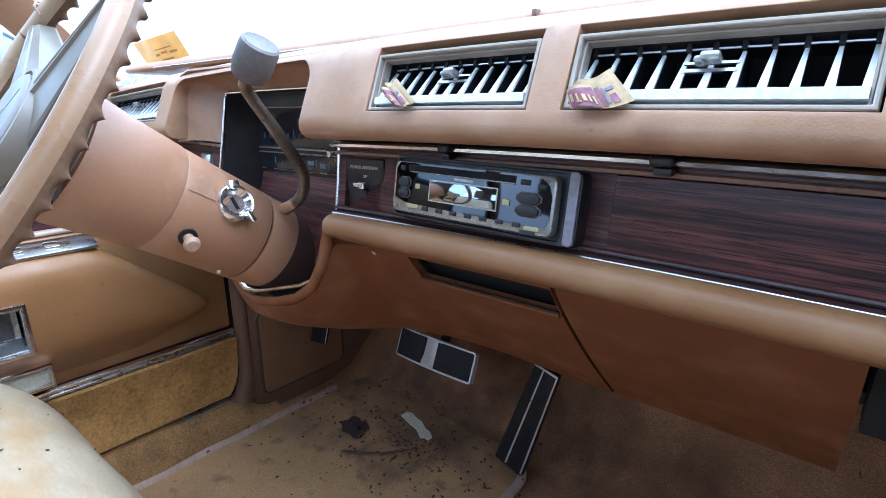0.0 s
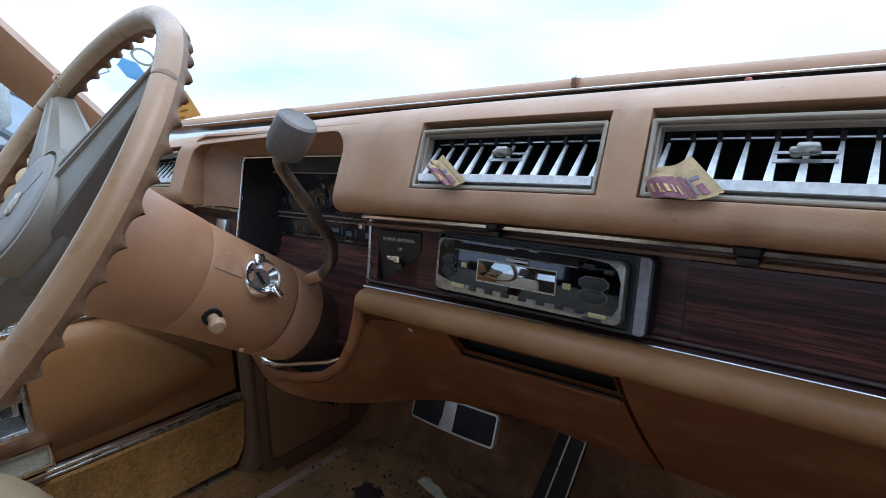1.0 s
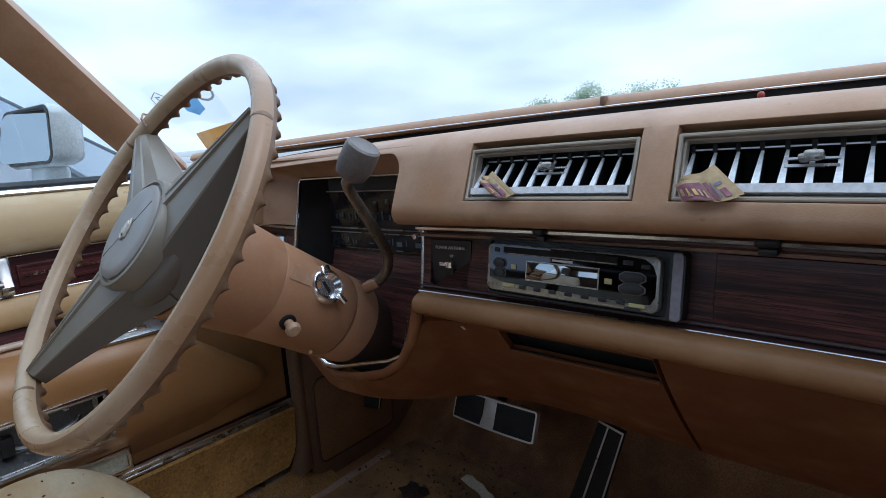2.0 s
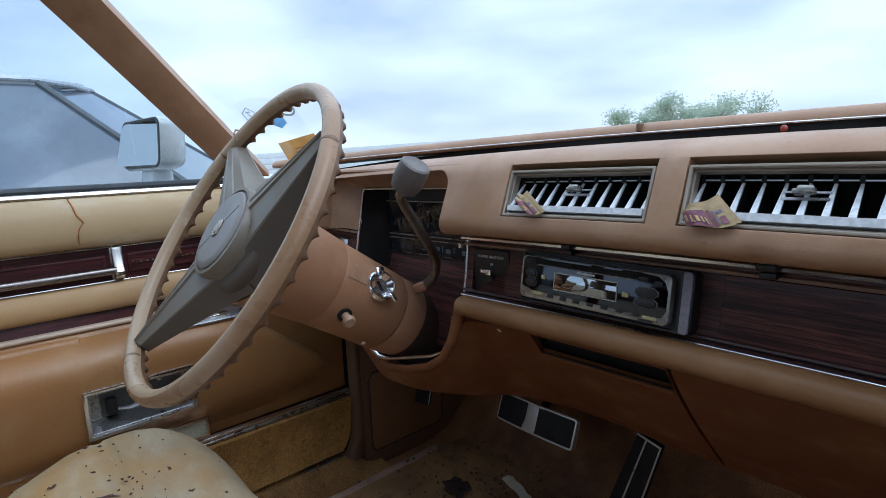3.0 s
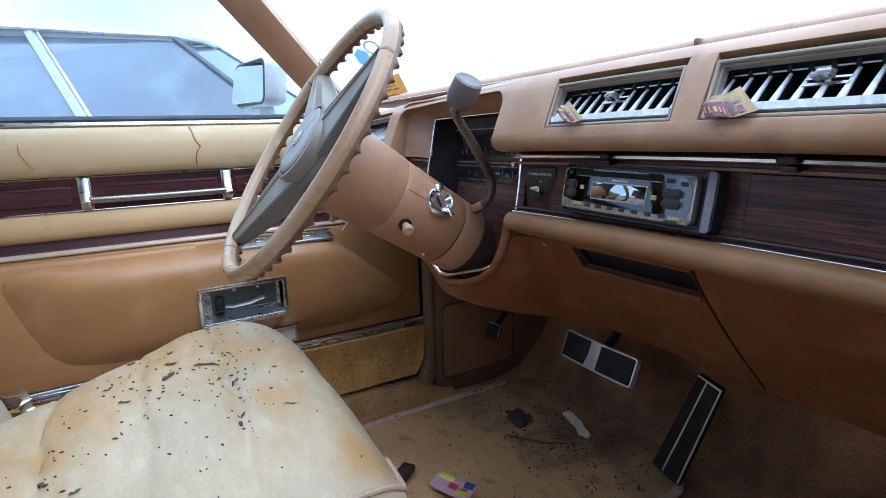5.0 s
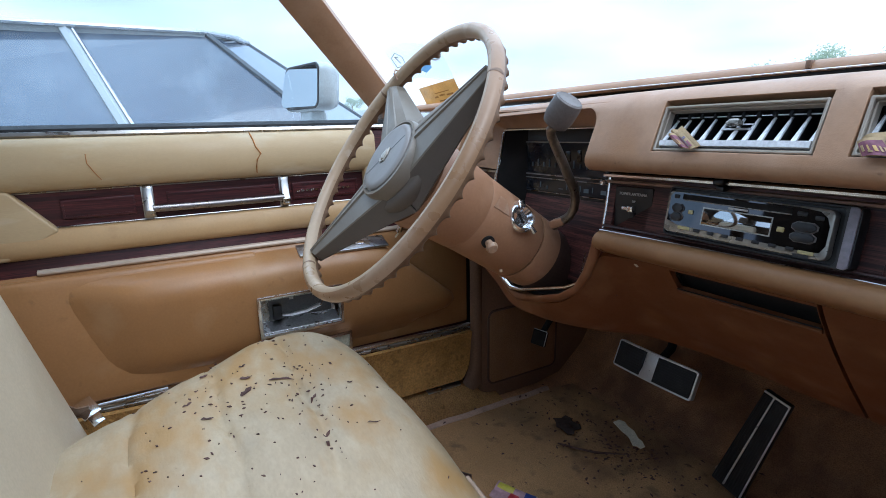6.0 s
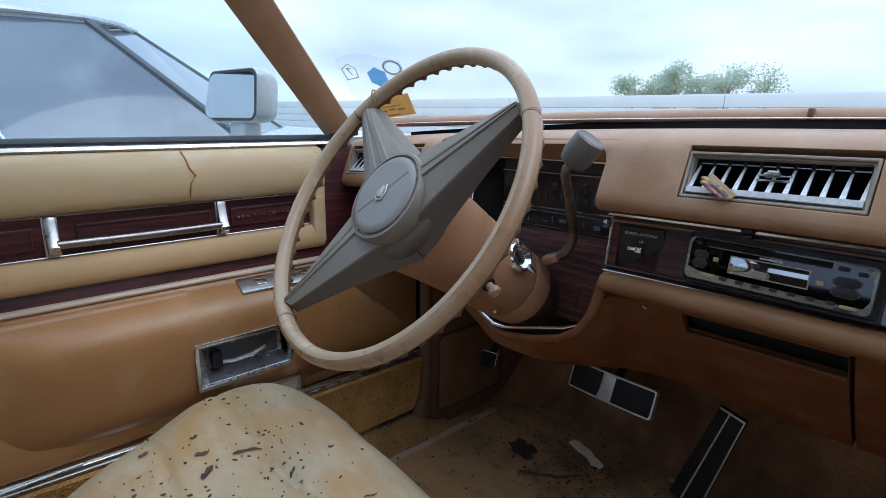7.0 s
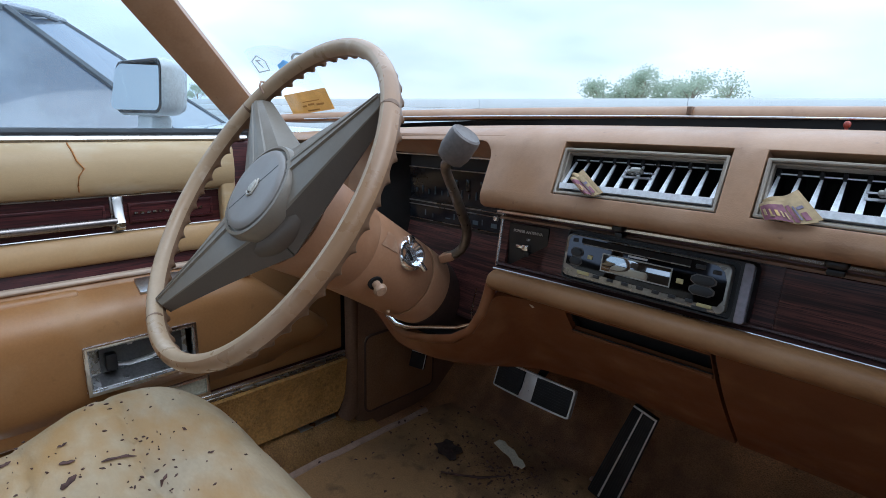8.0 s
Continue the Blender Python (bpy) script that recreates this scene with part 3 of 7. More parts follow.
    # unseen side wall, raised past the window sill to block side light
    solo("wall_right", box(1.0, 1.06, -1.4, 0.44, 0.2, 1.12), TAN_DOOR, "plain unseen passenger door wall, raised to block side light", "car door", kind="structure")
    solo("wall_left_2", box(-1.0, -0.88, -1.355, -0.66, 0.25, 0.88), HEADLINER, "plain rear side panel behind the driver's door", "wall", kind="structure")
    solo("roof", sheet(lambda u, v: (-0.84 + 1.68 * u, -0.17 - 1.24 * v, 1.400 + 0.05 * math.sin(math.pi * u) + 0.02 * math.sin(math.pi * v)), 12, 8, 0.004), WHITE_PAINT, "white steel roof of the car", "car roof", kind="structure")
    solo("wall_right_4", prism([(1.065, 0.30), (1.19, 0.30), (1.22, 0.60), (1.20, 0.85), (1.15, 0.92), (1.065, 0.93)], -1.42, 0.75, axis="y", bev=0.006), WHITE_PAINT, "white outer skin of the passenger side", "car side", kind="structure")
    solo("wall_left_3", prism([(-1.07, 0.30), (-1.19, 0.30), (-1.22, 0.60), (-1.20, 0.82), (-1.15, 0.87), (-1.07, 0.88)], -1.42, -0.66, axis="y", bev=0.006), WHITE_PAINT, "white rear quarter of the car", "car side", kind="structure")
    solo("wall_right_5", prism([(1.05, 0.30), (1.20, 0.30), (1.23, 0.60), (1.20, 0.85), (1.15, 0.91), (1.05, 0.92)], 0.76, 2.5, axis="y", bev=0.006), WHITE_PAINT, "white front wing on the passenger side", "car wing", kind="structure")
    solo("wall_right_2", prism([(1.02, 0.22), (0.965, 0.22), (0.955, 0.45), (0.965, 0.95), (1.02, 0.95)], 0.44, 0.97, axis="y", bev=0.006), KICK, "plain kick panel on the passenger side", "kick panel", kind="structure")
    solo("trim_5", sheet(lambda u, v: (-0.97 + 1.94 * u, 0.545 + 0.44 * v, 0.985 - 0.04 * (2 * u - 1) ** 2 - 0.03 * v), 12, 4, 0.012), BLACK, "dark cowl under the windscreen", "cowl", kind="structure")
    bn = sheet(lambda u, v: (-1.10 + 2.2 * u, 0.97 + 1.55 * v, 0.958 - 0.035 * abs(2 * u - 1) ** 2.5 - 0.06 * v ** 2), 16, 10, 0.03)
    solo("bonnet", bn, WHITE_PAINT, "long flat white bonnet of the car", "bonnet")
    solo("front_wing", prism([(-1.20, 0.30), (-1.23, 0.60), (-1.20, 0.85), (-1.15, 0.91), (-1.05, 0.92), (-1.05, 0.30)], 0.76, 2.5, axis="y", bev=0.006), WHITE_PAINT, "white front wing of the car", "car wing")


car_shell()


# Added mat: black, to cut light bounced up from the passenger floor.
def passenger_mat():
    def f(u, v):
        x, y = 0.10 + 0.82 * u, -0.45 + 1.17 * v
        return (x, y, 0.250 + 0.105 * math.exp(-((x + 0.02) / 0.25) ** 4) + 0.003 * noise.noise(Vector((x * 9, y * 9, 4))))
    solo("added_dark_mat", sheet(f, 40, 30, 0.006), RUBBER, "added black mat in the passenger footwell that cuts bounced light", "floor mat")


passenger_mat()


# ---- windows ----
def windscreen():
    def f(u, v):
        x = -1.09 + 2.18 * u
        e = (x / 0.98) ** 2
        lo = Vector((x, 0.60 - 0.09 * e, 0.992 - 0.03 * e))
        hi = Vector((x * 0.83, -0.10 - 0.06 * e, 1.362 - 0.02 * e))
        return lo.lerp(hi, v) + Vector((0, 0.018, 0.02)) * math.sin(math.pi * v)
    w = part("window_1", sheet(f, 20, 8, 0.004), GLASS)
    w.visible_shadow = False
    tagged(w, "clear slightly dusty raked windscreen", "windscreen", kind="structure")


windscreen()


def door_glass():
    def f(u, v):
        y = -0.75 + 1.05 * u
        zt = 1.32 if y < -0.12 else 0.975 + (1.33 - 0.975) * max(0.0, (0.29 - y) / 0.41)
        z = 0.93 + (zt - 0.93) * v
        return (-1.035 + 0.20 * ((z - 0.93) / 0.4) ** 1.25 * 0.95, y, z)
    w = part("window_2", sheet(f, 14, 6, 0.004), SIDE_GLASS)
    w.visible_shadow = False
    tagged(w, "raised dusty glass of the driver's door", "car window", kind="structure")


door_glass()


# ---- dashboard ----
DASH = thing("dashboard", (-0.2, 0.40, 0.80), "tan vinyl dashboard with woodgrain panel and chrome trim", "dashboard")
UPPER = [(0.462, 0.978), (0.455, 0.985), (0.42, 0.9865), (0.385, 0.985), (0.365, 0.982), (0.351, 0.977), (0.342, 0.970), (0.337, 0.962), (0.3325, 0.950), (0.325, 0.932), (0.318, 0.914),
         (0.3155, 0.907), (0.3155, 0.901), (0.318, 0.8955), (0.324, 0.8915), (0.334, 0.8895), (0.36, 0.890), (0.452, 0.900)]
VW, VD = Vector((0, 0.36, 0.933)).normalized(), Vector((0, 0.933, -0.36)).normalized()
VENTS = [(-0.338, -0.177), (-0.149, 0.012), (-1.000, -0.783)]


def vent_frame_pose(x0):
    m = Matrix.Identity(4)
    m.col[0][:3], m.col[1][:3], m.col[2][:3], m.col[3][:3] = (1, 0, 0), VW, VD, (x0, 0.3215, 0.9165)
    return m


def upper_pad():
    bm = prism(UPPER, -1.03, 0.90, 96)
    cut = []
    for x0, x1 in VENTS:
        cut.append(moved(box(-0.0012, x1 - x0 + 0.0012, -0.0012, 0.0565, -0.03, 0.045), vent_frame_pose(x0)))
    cut.append(prism(rounded(-0.743, -0.434, 0.70, 0.968, 0.022, 6), 0.20, 0.443, axis="y"))
    part("upper_pad", bow(carve(bm, cut, 0.0045)), PAD, DASH, "padded tan vinyl top with rounded lip")


upper_pad()


def lower_dash():
    # knee panel: between the edge of the column opening or the ledge above, and the foot that turns under
    TOP = [(-0.73, 0.349, 0.747), (-0.66, 0.341, 0.711), (-0.625, 0.336, 0.688), (-0.603, 0.334, 0.673), (-0.575, 0.33, 0.669), (-0.52, 0.326, 0.681), (-0.475, 0.324, 0.698), (-0.447, 0.326, 0.72), (-0.436, 0.331, 0.75), (-0.428, 0.336, 0.778), (-0.4, 0.35, 0.778), (-0.36, 0.357, 0.778), (0.1, 0.357, 0.778)]
    FOOT = [(-0.73, 0.352, 0.700), (-0.66, 0.344, 0.676), (-0.615, 0.340, 0.652), (-0.59, 0.338, 0.649), (-0.523, 0.348, 0.646), (-0.49, 0.400, 0.634), (-0.44, 0.474, 0.627), (-0.374, 0.512, 0.614), (-0.31, 0.523, 0.607), (-0.22, 0.525, 0.602), (0.10, 0.525, 0.602)]

    def along(table, x):
        for (x0, y0, z0), (x1, y1, z1) in zip(table, table[1:]):
            if x <= x1:
                t = max(0.0, (x - x0) / (x1 - x0))
                return Vector((x, y0 + (y1 - y0) * t, z0 + (z1 - z0) * t))
        return Vector((x,) + table[-1][1:])

    def at(x, v):
        k = 0.008
        a = sum((along(TOP, x + d) for d in (-k, 0, k)), Vector()) / 3
        b = sum((along(FOOT, x + d * 1.5) for d in (-k, 0, k)), Vector()) / 3
        p = a.lerp(b, v)
        flat = min(1.0, max(0.0, (x + 0.50) / 0.15))
        out = Vector((0, -0.6, -0.8)) * (0.006 * (1 - flat)) * math.sin(math.pi * v)
        # under the ledge the face first drops, then runs forward
        p.y += -0.006 * flat * math.sin(math.pi * v) + 0.004 * flat * math.exp(-v * 12)
        p = p + out
        p.x = x
        p.z -= 0.04 * x * x * min(1.0, max(0.3, 0.3 + 0.7 * (x + 0.52) / 0.10))
        return p
    vs = [0, 0.03, 0.06, 0.10, 0.155, 0.20, 0.26, 0.34, 0.44, 0.56, 0.68, 0.80, 0.90, 0.96, 1.0]

    def panel(name, x0, x1, n, hole, label):
        xs = sorted(set([x0 + (x1 - x0) * i / n for i in range(n + 1)] + ([hole[0], hole[1]] if hole else [])))
        bm = bmesh.new()
        g = [[bm.verts.new(at(x, v)) for v in vs] for x in xs]
        for c in g:
            foot = c[-1].co
            c.append(bm.verts.new(foot + Vector((0, 0.008, 0.001))))
            c.append(bm.verts.new(foot + Vector((0, 0.016, 0.010))))
        for i in range(len(xs) - 1):
            for j in range(len(vs) + 1):
                if hole and hole[0] - 1e-6 <= xs[i] and xs[i + 1] <= hole[1] + 1e-6 and j in (1, 2, 3, 4):
                    continue
                bm.faces.new((g[i][j], g[i + 1][j], g[i + 1][j + 1], g[i][j + 1]))
        bmesh.ops.recalc_face_normals(bm, faces=bm.faces)
        if sum(f.normal.y for f in bm.faces) > 0:
            bmesh.ops.reverse_faces(bm, faces=bm.faces)
        bmesh.ops.solidify(bm, geom=bm.faces[:], thickness=0.007)
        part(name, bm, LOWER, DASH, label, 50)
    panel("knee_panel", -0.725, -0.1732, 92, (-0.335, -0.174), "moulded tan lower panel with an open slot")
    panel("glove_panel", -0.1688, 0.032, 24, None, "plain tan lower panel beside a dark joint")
    # black backing behind slot and joint
    part("slot_lining", join(bow(prism([(0.380, 0.780), (0.412, 0.732), (0.420, 0.738), (0.388, 0.786)], -0.334, -0.175)), bow(prism([(0.382, 0.746), (0.412, 0.732), (0.414, 0.735), (0.382, 0.7475)], -0.334, -0.175)), *(bow(prism([(0.366, 0.784), (0.412, 0.730), (0.420, 0.740), (0.388, 0.790)], e, e + 0.002)) for e in (-0.3375, -0.1735))), GAP, DASH, "black inside of the slot")
    part("joint_backing", prism([(0.378, 0.770), (0.535, 0.606), (0.545, 0.616), (0.388, 0.780)], -0.178, -0.161), GAP, DASH)
    lip = [at(-0.335 + 0.160 * i / 12, 0.206) + Vector((0, -0.0008, 0.0004)) for i in range(13)]
    part("slot_lip", tube(lip, [0.0028] + [0.0032] * 11 + [0.0028], 8), LOWER, DASH, "rounded lower lip of the slot")
    # bullnose ledge above, rounded off at the column
    lb = prism([(0.39, 0.804), (0.350, 0.8100)] + arc(0.3425, 0.7975, 0.0125, 95, 220, 8) + [(0.354, 0.779), (0.40, 0.774)], -0.428, 0.90, 40)
    part("ledge", bow(lb, False), LEDGE_LIT, DASH, "rounded tan ledge under the woodgrain")
    rim = [(-0.428, 0.3405, 0.788), (-0.430, 0.337, 0.770), (-0.436, 0.332, 0.745), (-0.449, 0.327, 0.719), (-0.476, 0.323, 0.700), (-0.52, 0.326, 0.684), (-0.555, 0.328, 0.675), (-0.580, 0.330, 0.670), (-0.602, 0.333, 0.671),
           (-0.625, 0.336, 0.684), (-0.66, 0.341, 0.707), (-0.73, 0.350, 0.744)]
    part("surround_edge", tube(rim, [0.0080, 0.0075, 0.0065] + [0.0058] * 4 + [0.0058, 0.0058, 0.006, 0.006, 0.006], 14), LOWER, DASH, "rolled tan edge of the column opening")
    part("end_cap", lathe([(0, 0.004), (0.010, 0.003), (0.0122, 0), (0.0122, -0.01), (0, -0.01)], pose(-0.428, 0.3425, 0.790, 0, -90, 0), 20), LEDGE_LIT, DASH)
    # black plate stands in for the shade beneath the dashboard
    part("under_shadow_plate", bow(box(-1.0, 0.90, 0.49, 0.96, 0.690, 0.70)), BLACK, DASH, "black plate for the shade under the dashboard")
    part("ledge_support", bow(prism([(0.37, 0.775), (0.405, 0.71), (0.44, 0.71), (0.44, 0.775)], 0.036, 0.90)), GAP, DASH)
    # bright edge of the column opening
    part("opening_trim", tube([(-0.650, 0.336, 0.7035), (-0.622, 0.334, 0.687), (-0.601, 0.332, 0.6795), (-0.578, 0.331, 0.682), (-0.525, 0.330, 0.6985), (-0.472, 0.328, 0.7155), (-0.450, 0.328, 0.727)], [0.0050, 0.0058, 0.0052, 0.0036, 0.0028, 0.0026, 0.0022], 10), CHROME, DASH, "bright edge of the column opening")
    part("opening_trim", tube([(-0.455, 0.345, 0.716), (-0.478, 0.362, 0.718), (-0.484, 0.368, 0.722), (-0.484, 0.376, 0.757)], 0.0010, 6), OLD_CHROME, DASH)
    part("opening_floor", box(-0.62, -0.50, 0.345, 0.385, 0.676, 0.683), BLACK, DASH)
    part("chip", moved(prism([(-0.004, 0), (0.0, 0.0014), (0.004, 0.0006), (0.002, -0.0012)], -0.0006, 0.0006, axis="y"), Matrix.Translation(at(-0.3786, 0.045) + Vector((0, -0.0035, 0))) @ pose(0, 0, 0, 0, 20, 0)), PAPER, DASH)


lower_dash()


def wood_panel():
    centre = Vector((0, -0.1, 0.95))
    back = Matrix.Translation(centre) @ Matrix.Scale(1.03, 4) @ Matrix.Translation(-centre)

    def bowed(bm, cut=True):
        return moved(bow(bm, cut), back)
    y0 = 0.356
    tilt = lambda z: y0 - 0.16 * (0.88 - z)
    base = prism([(tilt(0.808), 0.808), (tilt(0.882), 0.882), (0.42, 0.882), (0.42, 0.808)], -0.4235, 0.90)
    hole = prism([(0.30, 0.8215), (0.30, 0.8695), (0.40, 0.8695), (0.40, 0.8215)], -0.324, -0.1428)
    hole2 = prism([(0.30, 0.8175), (0.30, 0.870), (0.372, 0.870), (0.372, 0.8175)], -0.4135, -0.357)
    part("wood_panel", bowed(carve(base, [hole, hole2], 0.0008, 1)), WOOD, DASH, "dark red woodgrain panel")
    # raised field of the glove compartment
    part("glove_door", bowed(prism([(tilt(0.820) - 0.0015, 0.820), (tilt(0.872) - 0.0015, 0.872), (tilt(0.872) + 0.004, 0.876), (tilt(0.82) + 0.004, 0.816)], -0.124, 0.44, bev=0.0015)), WOOD, DASH)
    # bright strips above and below
    for a, b in ((-0.424, -0.272), (-0.262, -0.094), (-0.083, 0.90)):
        part("chrome_strip", bowed(prism([(0.343, 0.8815), (0.3405, 0.8830), (0.3405, 0.8855), (0.345, 0.8875), (0.352, 0.887), (0.352, 0.8810)], a, b)), STRIP, DASH, "thin bright strip")
    part("chrome_strip", bowed(prism([(0.3505, 0.8735), (0.347, 0.8745), (0.347, 0.877), (0.3515, 0.878)], -0.424, 0.90)), BRONZE_TRIM, DASH)
    part("shadow_gap", bowed(box(-0.424, 0.90, 0.353, 0.40, 0.8845, 0.8935)), GAP, DASH)
    for a, b in ((-0.273, -0.261), (-0.097, -0.081)):
        part("clip", bowed(join(box(a, b, 0.334, 0.352, 0.8820, 0.8895, 0.003, 3), box(a + 0.002, b - 0.002, 0.339, 0.352, 0.876, 0.881, 0.001))), BLACK, DASH, "black retaining clip")
    low = prism([(0.3475, 0.8085), (0.340, 0.8105), (0.3385, 0.8135), (0.341, 0.8155), (0.349, 0.8165)], -0.4235, 0.90)
    part("lower_strip", bowed(low), BROWN, DASH, "dark strip between bright lines")
    for ly, lz, lr in ((0.3385, 0.8135, 0.0011), (0.3415, 0.8092, 0.0013)):
        part("bright_line", bowed(tube([(-0.4235 + 0.0662 * i, ly, lz) for i in range(21)], lr, 8), False), SATIN, DASH)
    part("lower_strip", bowed(prism([(0.3435, 0.8175), (0.3415, 0.8185), (0.3425, 0.8200), (0.346, 0.8205)], -0.4235, 0.90)), BROWN, DASH)
    # bright left edge and the small screw
    part("end_strip", bowed(tube([(-0.4245, 0.345, 0.812), (-0.4245, 0.350, 0.845), (-0.4245, 0.354, 0.884)], 0.0022, 8)), STRIP, DASH)
    part("trim_screw", bowed(lathe([(0, 0.004), (0.003, 0.003), (0.004, 0.0), (0, 0)], pose(-0.4285, 0.345, 0.874, 90, 0, 0), 12)), CHROME, DASH)
    # switch for the aerial: sunk black panel behind a clear cover
    part("aerial_panel", bowed(box(-0.4132, -0.3572, 0.3525, 0.371, 0.8178, 0.8698)), BLACK, DASH, "sunk black switch panel with lettering")
    face = pose(-0.3855, 0.3521, 0.8615, 90, 0, 0)
    part("switch_lettering", bowed(text_mesh("POWER ANTENNA", 0.0049, face), False), INK, DASH)
    part("switch_lettering", bowed(text_mesh("UP", 0.0042, pose(-0.384, 0.3521, 0.8525, 90, 0, 0)), False), INK, DASH)
    part("switch_lettering", bowed(text_mesh("DN", 0.0042, pose(-0.384, 0.3521, 0.8265, 90, 0, 0)), False), INK, DASH)
    part("aerial_switch", bowed(join(box(-0.3885, -0.3795, 0.345, 0.3535, 0.8405, 0.8475, 0.0012), box(-0.3995, -0.389, 0.348, 0.3535, 0.8415, 0.8460, 0.001)), False), CHROME, DASH, "small bright rocker switch")
    part("aerial_switch", bowed(box(-0.3885, -0.3795, 0.348, 0.3535, 0.8325, 0.8395, 0.0012), False), BLACK, DASH)
    part("panel_strip", bowed(box(-0.4135, -0.356, 0.346, 0.350, 0.8155, 0.8172), False), CHROME, DASH)


wood_panel()


def vent(x0, x1, n, vane_pick):
    w, h = x1 - x0, 0.050
    m = vent_frame_pose(x0)
    v = part("air_vent", bow(moved(join(carve(box(0, w, 0, h, -0.001, 0.012, 0.0), [box(0.0030, w - 0.0030, 0.0028, h - 0.0028, -0.01, 0.02)], 0.0008, 1),
                                           carve(box(0.0030, w - 0.0030, 0.0028, h - 0.0028, 0.003, 0.012, 0.0), [box(0.0050, w - 0.0050, 0.0046, h - 0.0044, -0.01, 0.02)], 0.0006, 1)), m)), FRAME, DASH, "metal framed air vent")

    def sub(name, bm, mt, label=""):
        o = part(name, bow(moved(bm, m)), mt, None, label)
        o.parent = v
        return o
    sub("housing", join(box(-0.002, w + 0.002, -0.001, h + 0.001, 0.0415, 0.0445), box(-0.002, 0.0040, -0.001, h + 0.001, 0.0122, 0.0415), box(w - 0.0040, w + 0.002, -0.001, h + 0.001, 0.0122, 0.0415),
                        box(0.0040, w - 0.0040, -0.001, 0.0040, 0.0122, 0.0415), box(0.0040, w - 0.0040, h - 0.0038, h + 0.001, 0.0122, 0.0415)), GAP, "dark duct behind the vanes")
    sub("sill_strip", prism([(0.0065, 0.001), (0.0122, 0.000), (0.0128, 0.003), (0.0128, 0.012), (0.0065, 0.012)], 0.005, w - 0.005), VANE)
    step = (w - 0.013) / (n - 1)
    for i in range(n):
        x = 0.0065 + i * step
        sub("vane", prism([(0.0125, 0.0052), (0.0445, 0.0212), (0.0445, 0.040), (0.0125, 0.040)], x - 0.0007, x + 0.0007), BLACK)
        ed = prism([(0.0125, 0.0036), (0.0445, 0.0196), (0.0445, 0.0216), (0.0125, 0.0060)], x - 0.0023, x + 0.0023)
        for q in ed.verts:
            if q.co.y > 0.03:
                q.co.x = x + (q.co.x - x) * 0.35
        sub("vane_edge", ed, VANE, "bright front edge")
        sub("vane_tip", box(x - 0.0014, x + 0.0014, 0.0405, 0.0455, 0.014, 0.020), BLACK)
    sub("rod", tube([(0.006, 0.0425, 0.0165), (w - 0.006, 0.0425, 0.0165)], 0.0008, 6), SATIN)
    a, b = 0.0065 + vane_pick * step, 0.0065 + (vane_pick + 2) * step
    sub("crossbar", box(a, b, 0.0255, 0.0275, 0.009, 0.012), SATIN)
    sub("crossbar", box(a, b, 0.0315, 0.0330, 0.012, 0.015), SATIN)
    mid = (a + b) / 2
    k = join(box(mid - 0.007, mid - 0.001, 0.0280, 0.0320, 0.000, 0.010, 0.0016), box(mid - 0.004, mid + 0.007, 0.0285, 0.0342, -0.001, 0.009, 0.002))
    sub("thumb_knob", k, SILVER, "small grey thumb knob")


for (vx0, vx1), vn, vp in zip(VENTS, (11, 11, 14), (4, 4, 6)):
    vent(vx0, vx1, vn, vp)


